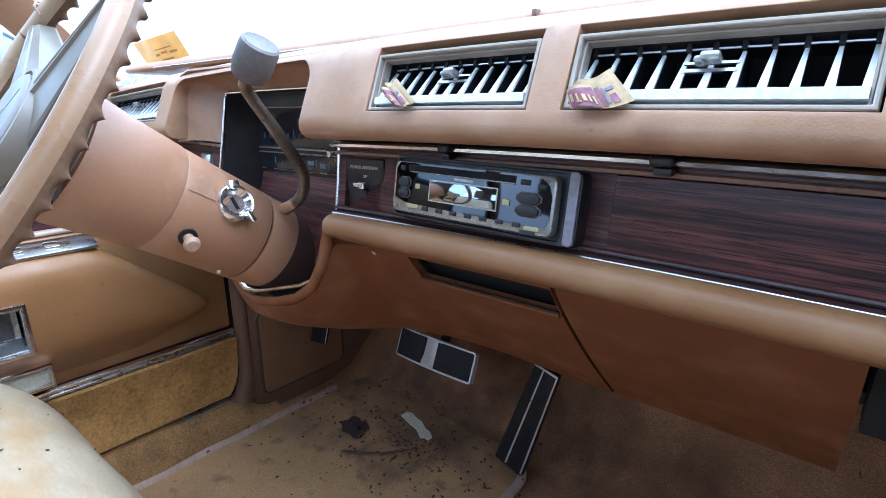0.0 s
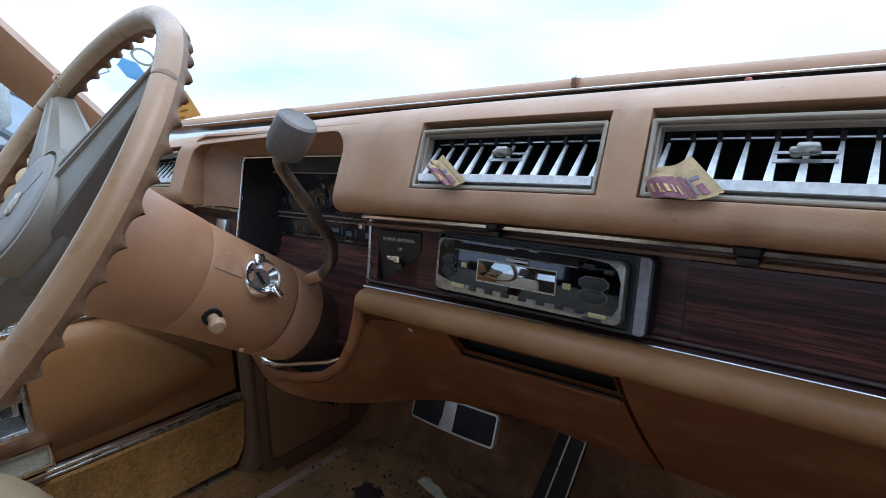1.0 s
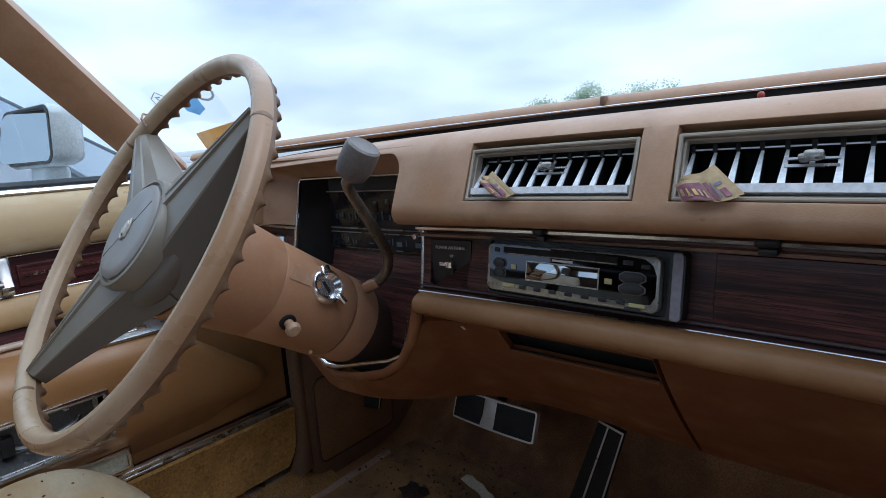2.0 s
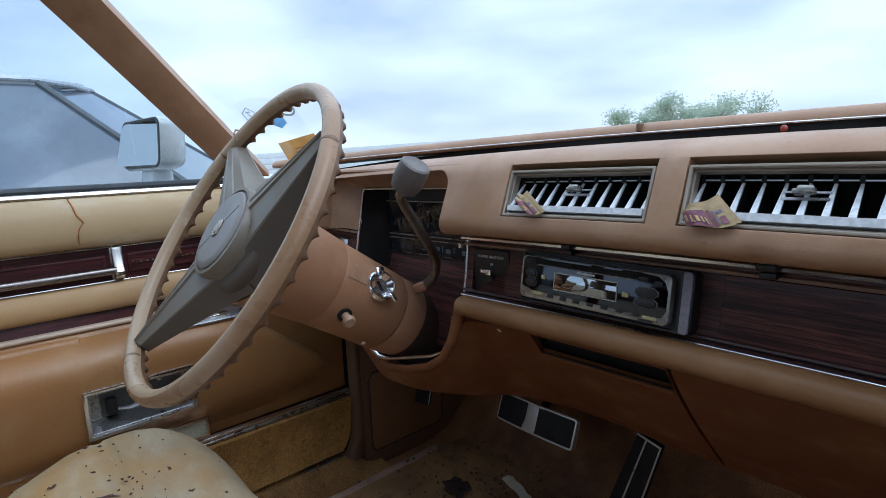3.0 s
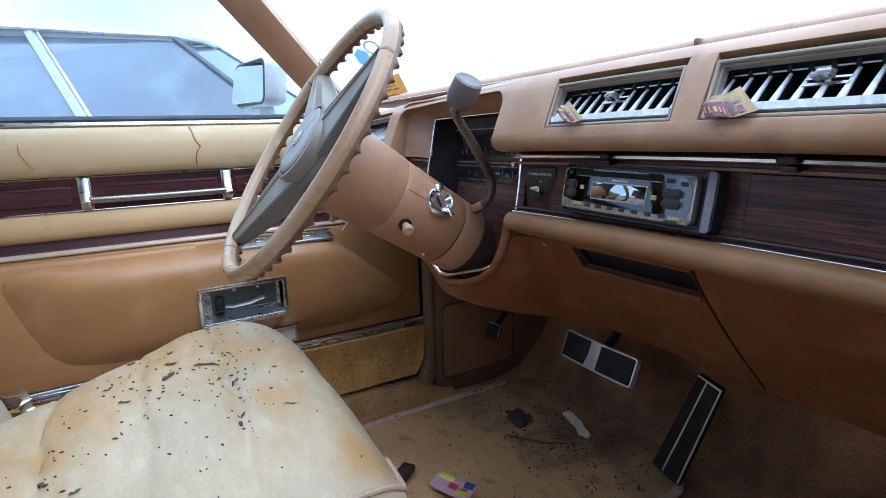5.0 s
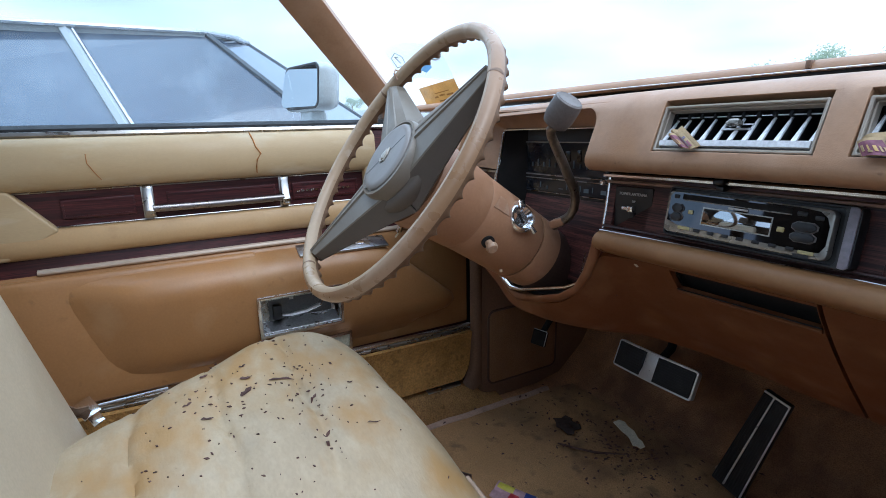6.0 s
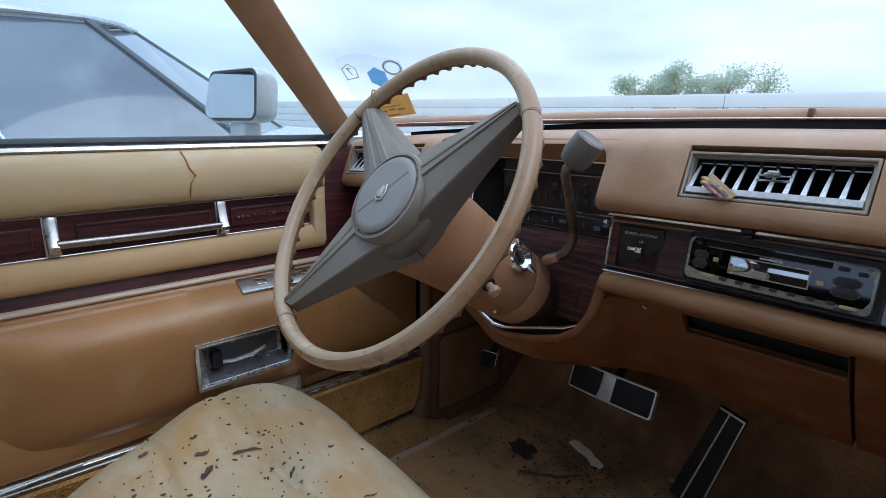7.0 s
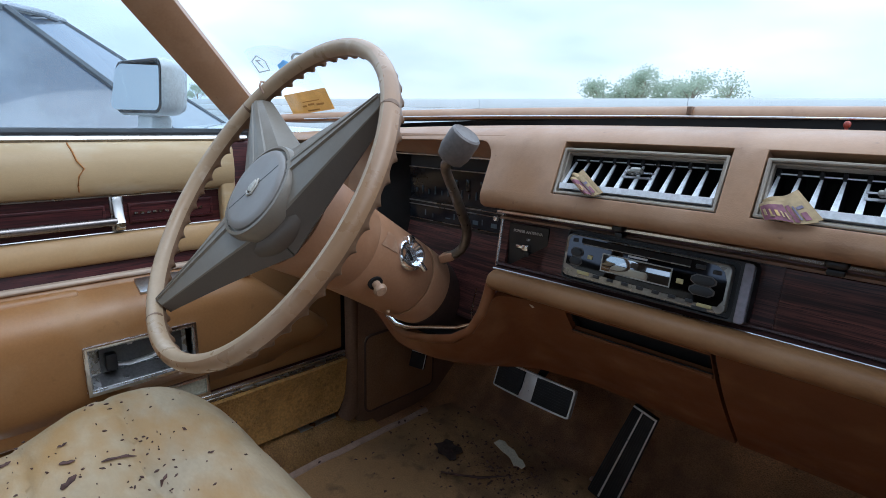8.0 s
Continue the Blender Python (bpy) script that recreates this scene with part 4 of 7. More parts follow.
def instruments():
    def rise(bm):
        for v in bm.verts:
            v.co.z += 0.022 * (v.co.x + 0.656)
        return bm

    # tan funnel from the opening in the pad to the bright frame
    outer = [(-0.757, 0.338, 0.862), (-0.757, 0.342, 0.900), (-0.757, 0.346, 0.930), (-0.753, 0.347, 0.945), (-0.742, 0.347, 0.955), (-0.722, 0.347, 0.960), (-0.60, 0.347, 0.962), (-0.425, 0.347, 0.967)]
    inner = [(-0.6935, 0.370, 0.862), (-0.6935, 0.3765, 0.900), (-0.6935, 0.3825, 0.926), (-0.6925, 0.3835, 0.930), (-0.690, 0.384, 0.9325), (-0.684, 0.384, 0.9335), (-0.60, 0.384, 0.935), (-0.425, 0.384, 0.939)]

    def funnel(u, v):
        k = min(6, int(u * 7))
        a = Vector(outer[k]).lerp(Vector(outer[k + 1]), u * 7 - k)
        b = Vector(inner[k]).lerp(Vector(inner[k + 1]), u * 7 - k)
        return a.lerp(b, v) + Vector((-0.006, 0, 0.003)) * math.sin(math.pi * v)
    part("binnacle_lining", sheet(funnel, 42, 8, 0.003), PAD, DASH, "tan hood round the instruments", 60)
    # black box behind the frame
    part("fascia", box(-0.664, -0.425, 0.407, 0.416, 0.815, 0.942), BLACK, DASH, "gloss black instrument fascia")
    for quad in ([(-0.691, 0.358, 0.80), (-0.691, 0.384, 0.932), (-0.660, 0.409, 0.932), (-0.660, 0.409, 0.80)], [(-0.691, 0.383, 0.9315), (-0.425, 0.384, 0.9375), (-0.425, 0.409, 0.936), (-0.660, 0.409, 0.930)],
                 [(-0.691, 0.362, 0.80), (-0.676, 0.412, 0.825), (-0.676, 0.385, 0.705), (-0.691, 0.355, 0.70)]):
        p, q, r, t = (Vector(c) for c in quad)
        part("box_wall", sheet(lambda u, v: p.lerp(q, u).lerp(t.lerp(r, u), v), 2, 2, 0.002), GAP, DASH)
    part("bright_line", tube([(-0.6905, 0.3525, 0.79), (-0.6905, 0.357, 0.817), (-0.6905, 0.368, 0.870), (-0.6905, 0.3775, 0.922), (-0.689, 0.379, 0.9270), (-0.685, 0.3795, 0.9290), (-0.60, 0.380, 0.9315), (-0.425, 0.380, 0.9355)], 0.0016, 8), STRIP, DASH, "thin bright frame line")
    part("instrument_lens", rise(prism([(0.4045, 0.860), (0.4005, 0.908), (0.4065, 0.908), (0.4065, 0.860)], -0.655, -0.425)), LENS, DASH, "dark instrument lens")
    for z, y, r in ((0.9095, 0.4005, 0.0009), (0.857, 0.4025, 0.0012), (0.851, 0.4025, 0.0009), (0.8285, 0.4045, 0.0008)):
        part("bright_line", rise(tube([(-0.656, y, z), (-0.55, y, z), (-0.428, y, z)], r, 6)), SATIN, DASH)
    part("warning_band", rise(box(-0.656, -0.428, 0.4030, 0.407, 0.830, 0.849)), LENS, DASH)
    for x, w, z, h in [(-0.62, 0.002, 0.836, 0.009), (-0.603, 0.0015, 0.834, 0.006), (-0.575, 0.010, 0.836, 0.0015), (-0.558, 0.002, 0.836, 0.009), (-0.545, 0.012, 0.838, 0.005), (-0.528, 0.0016, 0.836, 0.009),
                       (-0.520, 0.010, 0.835, 0.006), (-0.503, 0.0015, 0.836, 0.008), (-0.486, 0.010, 0.835, 0.006), (-0.462, 0.006, 0.836, 0.006)]:
        part("dial_mark", rise(box(x, x + w, 0.4022, 0.4029, z, z + h)), TEAL_INK, DASH)
    for i in range(15):
        x = -0.640 + i * 0.0138
        part("dial_mark", rise(box(x, x + 0.0012, 0.4012, 0.4036, 0.870, 0.870 + (0.012 if i % 2 else 0.007))), TEAL_INK, DASH)
    for x, w, h in ((-0.560, 0.010, 0.016), (-0.535, 0.008, 0.018), (-0.508, 0.009, 0.017), (-0.480, 0.010, 0.016)):
        part("gauge_window", rise(box(x, x + w, 0.4005, 0.4040, 0.880, 0.880 + h, 0.001)), GLOSS_BLACK, DASH)
    part("wood_below", rise(prism([(0.383, 0.700), (0.4065, 0.8225), (0.4145, 0.8225), (0.41, 0.70)], -0.678, -0.428)), WOOD, DASH, "woodgrain below the instruments")
    part("panel_edge", tube([(-0.4440, 0.400, 0.815), (-0.4440, 0.388, 0.74), (-0.4440, 0.378, 0.705)], 0.0016, 6), CHROME, DASH)
    # light switch panel to the side
    part("switch_panel", prism([(0.357, 0.780), (0.372, 0.8615), (0.43, 0.8615), (0.43, 0.780)], -1.03, -0.6945), WOOD, DASH, "woodgrain switch panel")
    part("switch_frame", carve(prism([(0.3575, 0.795), (0.3695, 0.860), (0.374, 0.860), (0.362, 0.795)], -0.86, -0.698), [box(-0.857, -0.7015, 0.3, 0.4, 0.799, 0.8565)]), SATIN, DASH, "bright frame of the switch panel")
    part("switch_plate", prism([(0.3605, 0.800), (0.3712, 0.856), (0.375, 0.856), (0.364, 0.800)], -0.772, -0.712), GLOSS_BLACK, DASH)
    part("light_switch", prism([(0.3555, 0.812), (0.362, 0.846), (0.372, 0.846), (0.366, 0.812)], -0.748, -0.722, bev=0.002), SATIN, DASH, "grey sliding light switch")
    part("switch_slot", prism([(0.3600, 0.806), (0.3700, 0.850), (0.374, 0.850), (0.366, 0.806)], -0.757, -0.752), GAP, DASH)


instruments()


def dash_top():
    # dark gap at the foot of the windscreen, then the padded trim strip, in two lengths that meet in a notch;
    # towards the ends both follow the curve of the glass
    def curve(bm):
        dense(bm, 0.05)
        for v in bm.verts:
            v.co.y -= 0.08 * (max(0.0, abs(v.co.x) - 0.30) / 0.70) ** 2
        return bow(bm, False, 0.025)
    part("defroster_gap", bow(prism([(0.450, 0.90), (0.450, 0.955), (0.484, 0.957), (0.485, 0.9955), (0.55, 0.997), (0.55, 0.90)], -1.0, 0.90)), GAP, DASH, "dark defroster gap")
    part("gap_edge", curve(tube([(-0.98 + 0.1 * i, 0.4835, 0.9965) for i in range(19)], 0.0012, 6)), SATIN, DASH)
    for a, b in ((-1.06, -0.2735), (-0.2705, 0.90)):
        part("windscreen_trim", curve(prism([(0.4845, 0.997), (0.487, 1.003), (0.492, 1.007), (0.499, 1.0085), (0.512, 1.0085), (0.56, 0.999), (0.56, 0.991), (0.488, 0.9925)], a, b, bev=0.0015)), PAD, DASH, "tan trim strip under the windscreen")
    part("trim_joint", bow(box(-0.2750, -0.2690, 0.4838, 0.502, 0.9985, 1.0080, 0.0015), True, 0.025), BRONZE_TRIM, DASH)
    part("red_lamp", bow(lathe([(0, 0.0125), (0.0022, 0.0120), (0.0038, 0.0103), (0.0043, 0.0082), (0.0038, 0.0060), (0.0020, 0.0046), (0.0020, 0.0), (0, 0)], pose(-0.122, 0.473, 0.984) @ Matrix.Diagonal((0.75, 0.75, 0.85, 1)), 18)), RED, DASH, "small red knob in the gap")


dash_top()


# ---- radio ----
def radio():
    r = thing("car_radio", (-0.241, 0.352, 0.845), "silver and black car radio with grey trim ring", "car radio")
    # local frame: x along the face, y up the face, z towards the driver
    m = Matrix.Identity(4)
    up, out = Vector((0, 0.16, 0.987)).normalized(), Vector((0, -0.987, 0.16)).normalized()
    m.col[0][:3], m.col[1][:3], m.col[2][:3], m.col[3][:3] = (1, 0, 0), up, out, (-0.2413, 0.3515, 0.8428)

    def p(name, bm, mt, label="", parent=r):
        return part(name, moved(bm, m), mt, parent, label)
    p("trim_ring", carve(prism(rounded(-0.0925, 0.0960, -0.0275, 0.0285, 0.006), -0.0125, 0.0035, axis="z"), [prism(rounded(-0.0900, 0.0835, -0.0250, 0.0260, 0.004), -0.02, 0.02, axis="z")], 0.0008, 2), BLACK, "black plastic surround")
    p("trim_cheek", prism([(0.0866, -0.0262), (0.0925, -0.0268), (0.0950, -0.0245), (0.0950, 0.0255), (0.0930, 0.0278), (0.0866, 0.0278)], 0.0036, 0.0062, axis="z", bev=0.0012), LILAC, "pale grey lilac side of the surround")
    p("body", box(-0.0899, 0.0834, -0.0249, 0.0259, -0.05, -0.001), BLACK)
    squeeze = Matrix.Translation((-0.0885, 0, 0)) @ Matrix.Diagonal((0.1675 / 0.174, 1, 1, 1)) @ Matrix.Translation((0.0875, 0, 0))
    m = m @ squeeze
    p("faceplate", prism(rounded(-0.0875, 0.0865, -0.0225, 0.0235, 0.006), -0.001, 0.009, axis="z", bev=0.0016), SILVER, "silver faceplate with dark centre")
    p("dark_centre", prism([(-0.080, 0.0222), (0.056, 0.0222), (0.074, 0.0205), (0.0805, 0.0160), (0.0838, 0.008), (0.0838, -0.009), (0.080, -0.0155), (0.070, -0.0170), (0.050, -0.0160), (-0.040, -0.0145), (-0.070, -0.0135), (-0.0838, -0.0095), (-0.0838, 0.017)],
                           0.0085, 0.0096, axis="z"), RADIO_LENS)
    p("disc_slot", box(-0.068, 0.050, 0.0152, 0.0208, 0.0094, 0.0100), GAP, "long disc slot")
    p("slot_lip", tube([(-0.066, 0.0146, 0.0098), (0.0, 0.0147, 0.0099), (0.050, 0.0145, 0.0098)], 0.0006, 6), SILVER)
    p("display", box(-0.040, 0.033, -0.008, 0.0085, 0.0094, 0.0102, 0.0003), SCREEN, "blank grey display behind gloss")
    p("display_edge", carve(box(-0.0412, 0.0342, -0.0092, 0.0097, 0.0094, 0.0100), [box(-0.040, 0.033, -0.008, 0.0085, 0.0, 0.02)]), SILVER)
    p("brand_bar", box(-0.013, 0.008, 0.0112, 0.0132, 0.0094, 0.0098), INK, "small pale bar of unreadable print")
    for i in range(7):
        x = -0.048 + i * 0.0165
        p("preset_button", box(x, x + 0.0075, -0.0185, -0.0148, 0.0086, 0.0104, 0.0008), BLACK)
    p("preset_button", box(-0.068, -0.053, -0.0178, -0.0142, 0.0086, 0.0102, 0.0008), YELLOW, "yellow button")
    p("preset_button", box(0.062, 0.076, -0.0195, -0.0160, 0.0086, 0.0102, 0.0008), YELLOW, "yellow button")
    for side, lab in ((-1, "volume_button"), (1, "seek_button")):
        cx = -0.0715 if side < 0 else 0.0640
        hw = 0.0068 if side < 0 else 0.0105
        for z0 in (0.0048, -0.0048):
            oct_ = [(cx + sx * hw * fx, z0 + sz * 0.0041 * fz) for sx, sz, fx, fz in ((1, 1, 0.6, 1), (-1, 1, 0.6, 1), (-1, 1, 1, 0.4), (-1, -1, 1, 0.4), (-1, -1, 0.6, 1), (1, -1, 0.6, 1), (1, -1, 1, 0.4), (1, 1, 1, 0.4))]
            ring = [(cx + (x - cx) * 1.12, z0 + (z - z0) * 1.2) for x, z in oct_]
            p("button_ring", prism(ring, 0.0092, 0.0102, axis="z"), KNOB, "grey button surround")
            p(lab, prism(oct_, 0.0098, 0.0126, axis="z", bev=0.0008), BLACK)
    p("mode_button", box(-0.0580, -0.0520, 0.0000, 0.0045, 0.0094, 0.0108, 0.0010), YELLOW)
    p("mode_button", box(0.0395, 0.0465, -0.0030, 0.0018, 0.0094, 0.0108, 0.0010), YELLOW)
    p("eject_button", box(-0.079, -0.0725, 0.0152, 0.0195, 0.0086, 0.0106, 0.001), BLACK)
    p("eject_button", box(0.0545, 0.0640, 0.0145, 0.0188, 0.0086, 0.0106, 0.001), BLACK)
    p("eject_button", box(0.0705, 0.0785, 0.0125, 0.0165, 0.0086, 0.0106, 0.001), BLACK)
    p("notch", box(0.058, 0.072, -0.0225, -0.0200, 0.0080, 0.0096), BLACK)


radio()


# ---- steering wheel and column ----
TILT_A = radians(33.0)
WN = Vector((0, -math.cos(TILT_A), math.sin(TILT_A)))      # from the dashboard towards the driver
HUB = Vector((-0.578, 0.093, 0.898))
WHEEL_A, WHEEL_YAW = radians(34.0), radians(-3.2)
WHEEL_N = Vector((math.sin(WHEEL_YAW) * math.cos(WHEEL_A), -math.cos(WHEEL_YAW) * math.cos(WHEEL_A), math.sin(WHEEL_A)))
WHEEL = Vector((-0.5789, 0.1134, 0.9011)) + WHEEL_N * 0.004


def axle(offset=0.0, spin=0.0):
    """A pose whose z axis is the column's, towards the driver, its origin offset along it from the hub."""
    m = Matrix.Identity(4)
    u = Vector((1, 0, 0))
    v = WN.cross(u)
    m.col[0][:3], m.col[1][:3], m.col[2][:3], m.col[3][:3] = u, v, WN, HUB + WN * offset
    return m @ pose(0, 0, 0, 0, 0, spin)


def wheel_pose(offset=0.0, spin=0.0):
    """The same for the wheel, which stands a little steeper."""
    n, u = WHEEL_N, Vector((math.cos(WHEEL_YAW), math.sin(WHEEL_YAW), 0))
    m = Matrix.Identity(4)
    m.col[0][:3], m.col[1][:3], m.col[2][:3], m.col[3][:3] = u, n.cross(u), n, WHEEL + n * offset
    return m @ pose(0, 0, 0, 0, 0, spin)


def steering_wheel():
    w = thing("steering_wheel", tuple(HUB), "worn tan steering wheel with grey-brown spokes and finger grips", "steering wheel")
    R, r0, nu, nv = 0.1925, 0.0085, 432, 18
    bm = bmesh.new()
    g = []
    for i in range(nu):
        a = 2 * math.pi * i / nu
        row = []
        for j in range(nv):
            b = 2 * math.pi * j / nv
            back = max(0.0, -math.sin(b) - 0.62) / 0.38
            r = r0 * (1.0 + 0.06 * math.cos(2 * b)) + 0.0036 * back * (1 - abs(math.sin(a * 27))) ** 1.5
            row.append(bm.verts.new(((R + r * math.cos(b)) * math.cos(a), (R + r * math.cos(b)) * math.sin(a), (1.15 if b < math.pi else 1.6) * r * math.sin(b))))
        g.append(row)
    bk = bmesh.new()
    h = [[bk.verts.new(v.co) for v in row] for row in g]
    bf = bmesh.new()
    e = [[bf.verts.new(v.co) for v in row] for row in g]
    for i in range(nu):
        for j in range(nv):
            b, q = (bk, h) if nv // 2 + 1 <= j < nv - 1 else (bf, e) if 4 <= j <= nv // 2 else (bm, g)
            b.faces.new((q[i][j], q[(i + 1) % nu][j], q[(i + 1) % nu][(j + 1) % nv], q[i][(j + 1) % nv]))
    for b in (bm, bk, bf):
        bmesh.ops.delete(b, geom=[v for v in b.verts if not v.link_faces], context="VERTS")
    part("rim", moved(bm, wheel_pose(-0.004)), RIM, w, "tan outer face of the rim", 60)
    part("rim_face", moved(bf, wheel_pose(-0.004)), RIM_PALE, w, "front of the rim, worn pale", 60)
    part("rim_grip", moved(bk, wheel_pose(-0.004)), RIM_DARK, w, "toothed back of the rim, shade put into a darker brown", 60)
    for ang in (42, 142, 242):
        main = ang != 142
        wi, wo = (0.0735, 0.0135) if main else (0.060, 0.017)
        L = 0.1825
        # half profile across: share of the half width, drop at the hub end, drop at the rim end
        half_prof = [(0.0, 0.0012, 0.0012), (0.05, 0.0012, 0.0012), (0.075, 0.0, 0.0), (0.14, 0.0, 0.0), (0.165, 0.0030, 0.0022), (0.20, 0.0034, 0.0024), (0.68, 0.0125, 0.0058), (0.71, 0.0150, 0.0068), (1.0, 0.046, 0.0165)]
        if not main:
            half_prof = [(0.0, 0.0010, 0.0010), (0.08, 0.0010, 0.0010), (0.11, 0.0, 0.0), (0.30, 0.0010, 0.0010), (0.34, 0.0030, 0.0022), (0.66, 0.0085, 0.0050), (0.70, 0.011, 0.0062), (1.0, 0.034, 0.0155)]
        cross = [(-q, d0, d1) for q, d0, d1 in half_prof[:0:-1]] + half_prof
        bm = bmesh.new()
        rings = []
        for k in range(19):
            u = k / 18
            s = L * u
            half = wo + (wi - wo) * (1 - u) ** 1.0
            z0 = -0.0015 + 0.0030 * u
            ring = [bm.verts.new((s - (0.004 * abs(q) if k == 18 else 0) + (0.0141 * abs(q) * (1 - u) ** 2 if main else 0), half * q, z0 - d0 * (1 - u) - d1 * u)) for q, d0, d1 in cross]
            ring += [bm.verts.new((s + (0.013 * (1 - u) ** 2 if main else 0), half * 0.92, z0 - 0.050 * (1 - u) - 0.0185 * u)), bm.verts.new((s + (0.013 * (1 - u) ** 2 if main else 0), -half * 0.92, z0 - 0.050 * (1 - u) - 0.0185 * u))]
            rings.append(ring)
        n = len(rings[0])
        last = len(cross) - 1
        # lower facets of the main spokes, split off to take the shaded colour
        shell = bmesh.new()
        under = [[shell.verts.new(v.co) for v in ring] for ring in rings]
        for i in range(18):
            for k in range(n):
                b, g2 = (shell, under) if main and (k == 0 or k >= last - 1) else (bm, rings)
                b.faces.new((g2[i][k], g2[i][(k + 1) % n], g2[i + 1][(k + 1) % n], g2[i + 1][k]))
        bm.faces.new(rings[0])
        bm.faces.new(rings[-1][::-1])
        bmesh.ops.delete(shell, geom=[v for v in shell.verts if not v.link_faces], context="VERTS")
        sp = part("spoke", moved(bm, wheel_pose(0, ang)), GREY_WHEEL, w, "grey-brown tapered spoke with a ridged spine", 12)
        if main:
            part("spoke_shade", moved(shell, wheel_pose(0, ang)), SPOKE_SHADE, sp, "lower side of the spoke, shade put into its brown", 12)
        off = {42: -7, 142: 4.5, 242: 7}[ang]
        part("rim_crack", moved(tube([(R, -0.0004, 0), (R + 0.0001, 0, 0), (R, 0.0004, 0)], 0.0096, 16), wheel_pose(-0.004, ang + off)), RIM_DARK, w, "dark crack round the rim")
    wire = [(R - 0.010, 0.003, 0.004), (R - 0.004, 0.001, 0.012), (R + 0.004, -0.001, 0.012), (R + 0.011, 0.0, 0.004)]
    part("wire_tie", moved(tube(wire, 0.0014, 6), wheel_pose(-0.004, 135)), MAT_EDGE, w, "thin tie round the rim")
    part("hub_ring", lathe([(0.0, -0.034), (0.054, -0.034), (0.0585, -0.018), (0.0572, -0.0045), (0.0555, -0.0005), (0.0525, 0.0002), (0.0508, -0.003), (0.0, -0.003)], wheel_pose(0.0), 64), GREY_WHEEL, w)
    part("hub_shade", lathe([(0.0, -0.019), (0.059, -0.019), (0.0655, -0.0225), (0.0690, -0.029), (0.0685, -0.038), (0.063, -0.047), (0.050, -0.052), (0.0, -0.052)], wheel_pose(0.0), 64), SPOKE_SHADE, w, "rounded underside of the hub, shade put into its brown", 60)
    part("hub_pad", lathe([(0.0, 0.0036), (0.040, 0.0035), (0.046, 0.0028), (0.0490, 0.0005), (0.0495, -0.004), (0.0495, -0.010), (0, -0.010)], wheel_pose(0.0), 64), mat("hub_pad", (0.235, 0.212, 0.195), rough=0.42, var=0.04, fvar=0.01, bump=0.04), w, "smooth round horn pad")
    part("pad_seam", moved(box(-0.0415, 0.0415, -0.0005, 0.0005, -0.004, 0.00375), wheel_pose(0.0, 48)), BLACK, w)
    em = join(moved(prism([(-0.006, 0.006), (0.006, 0.006), (0.007, 0.0), (0.0, -0.008), (-0.007, 0.0)], 0.002, 0.006, axis="z", bev=0.001), pose(0, 0, 0, 0, 0, 50)),
              moved(tube([(-0.010, 0.003, 0.004), (-0.008, -0.005, 0.004), (0, -0.010, 0.004), (0.008, -0.005, 0.004), (0.010, 0.003, 0.004)], 0.0014, 6), pose(0, 0, 0, 0, 0, 50)))
    part("emblem", moved(em, wheel_pose(0.0015) @ Matrix.Diagonal((0.80, 1.10, 0.8, 1))), mat("emblem", (0.50, 0.46, 0.40), rough=0.4, metal=0.3), w, "small worn shield-shaped emblem")
    part("hub_back", lathe([(0.0, -0.030), (0.056, -0.030), (0.057, -0.045), (0.059, -0.062), (0, -0.062)], wheel_pose(0.0), 40), BRONZE_TRIM, w, "dark cup behind the hub")


steering_wheel()


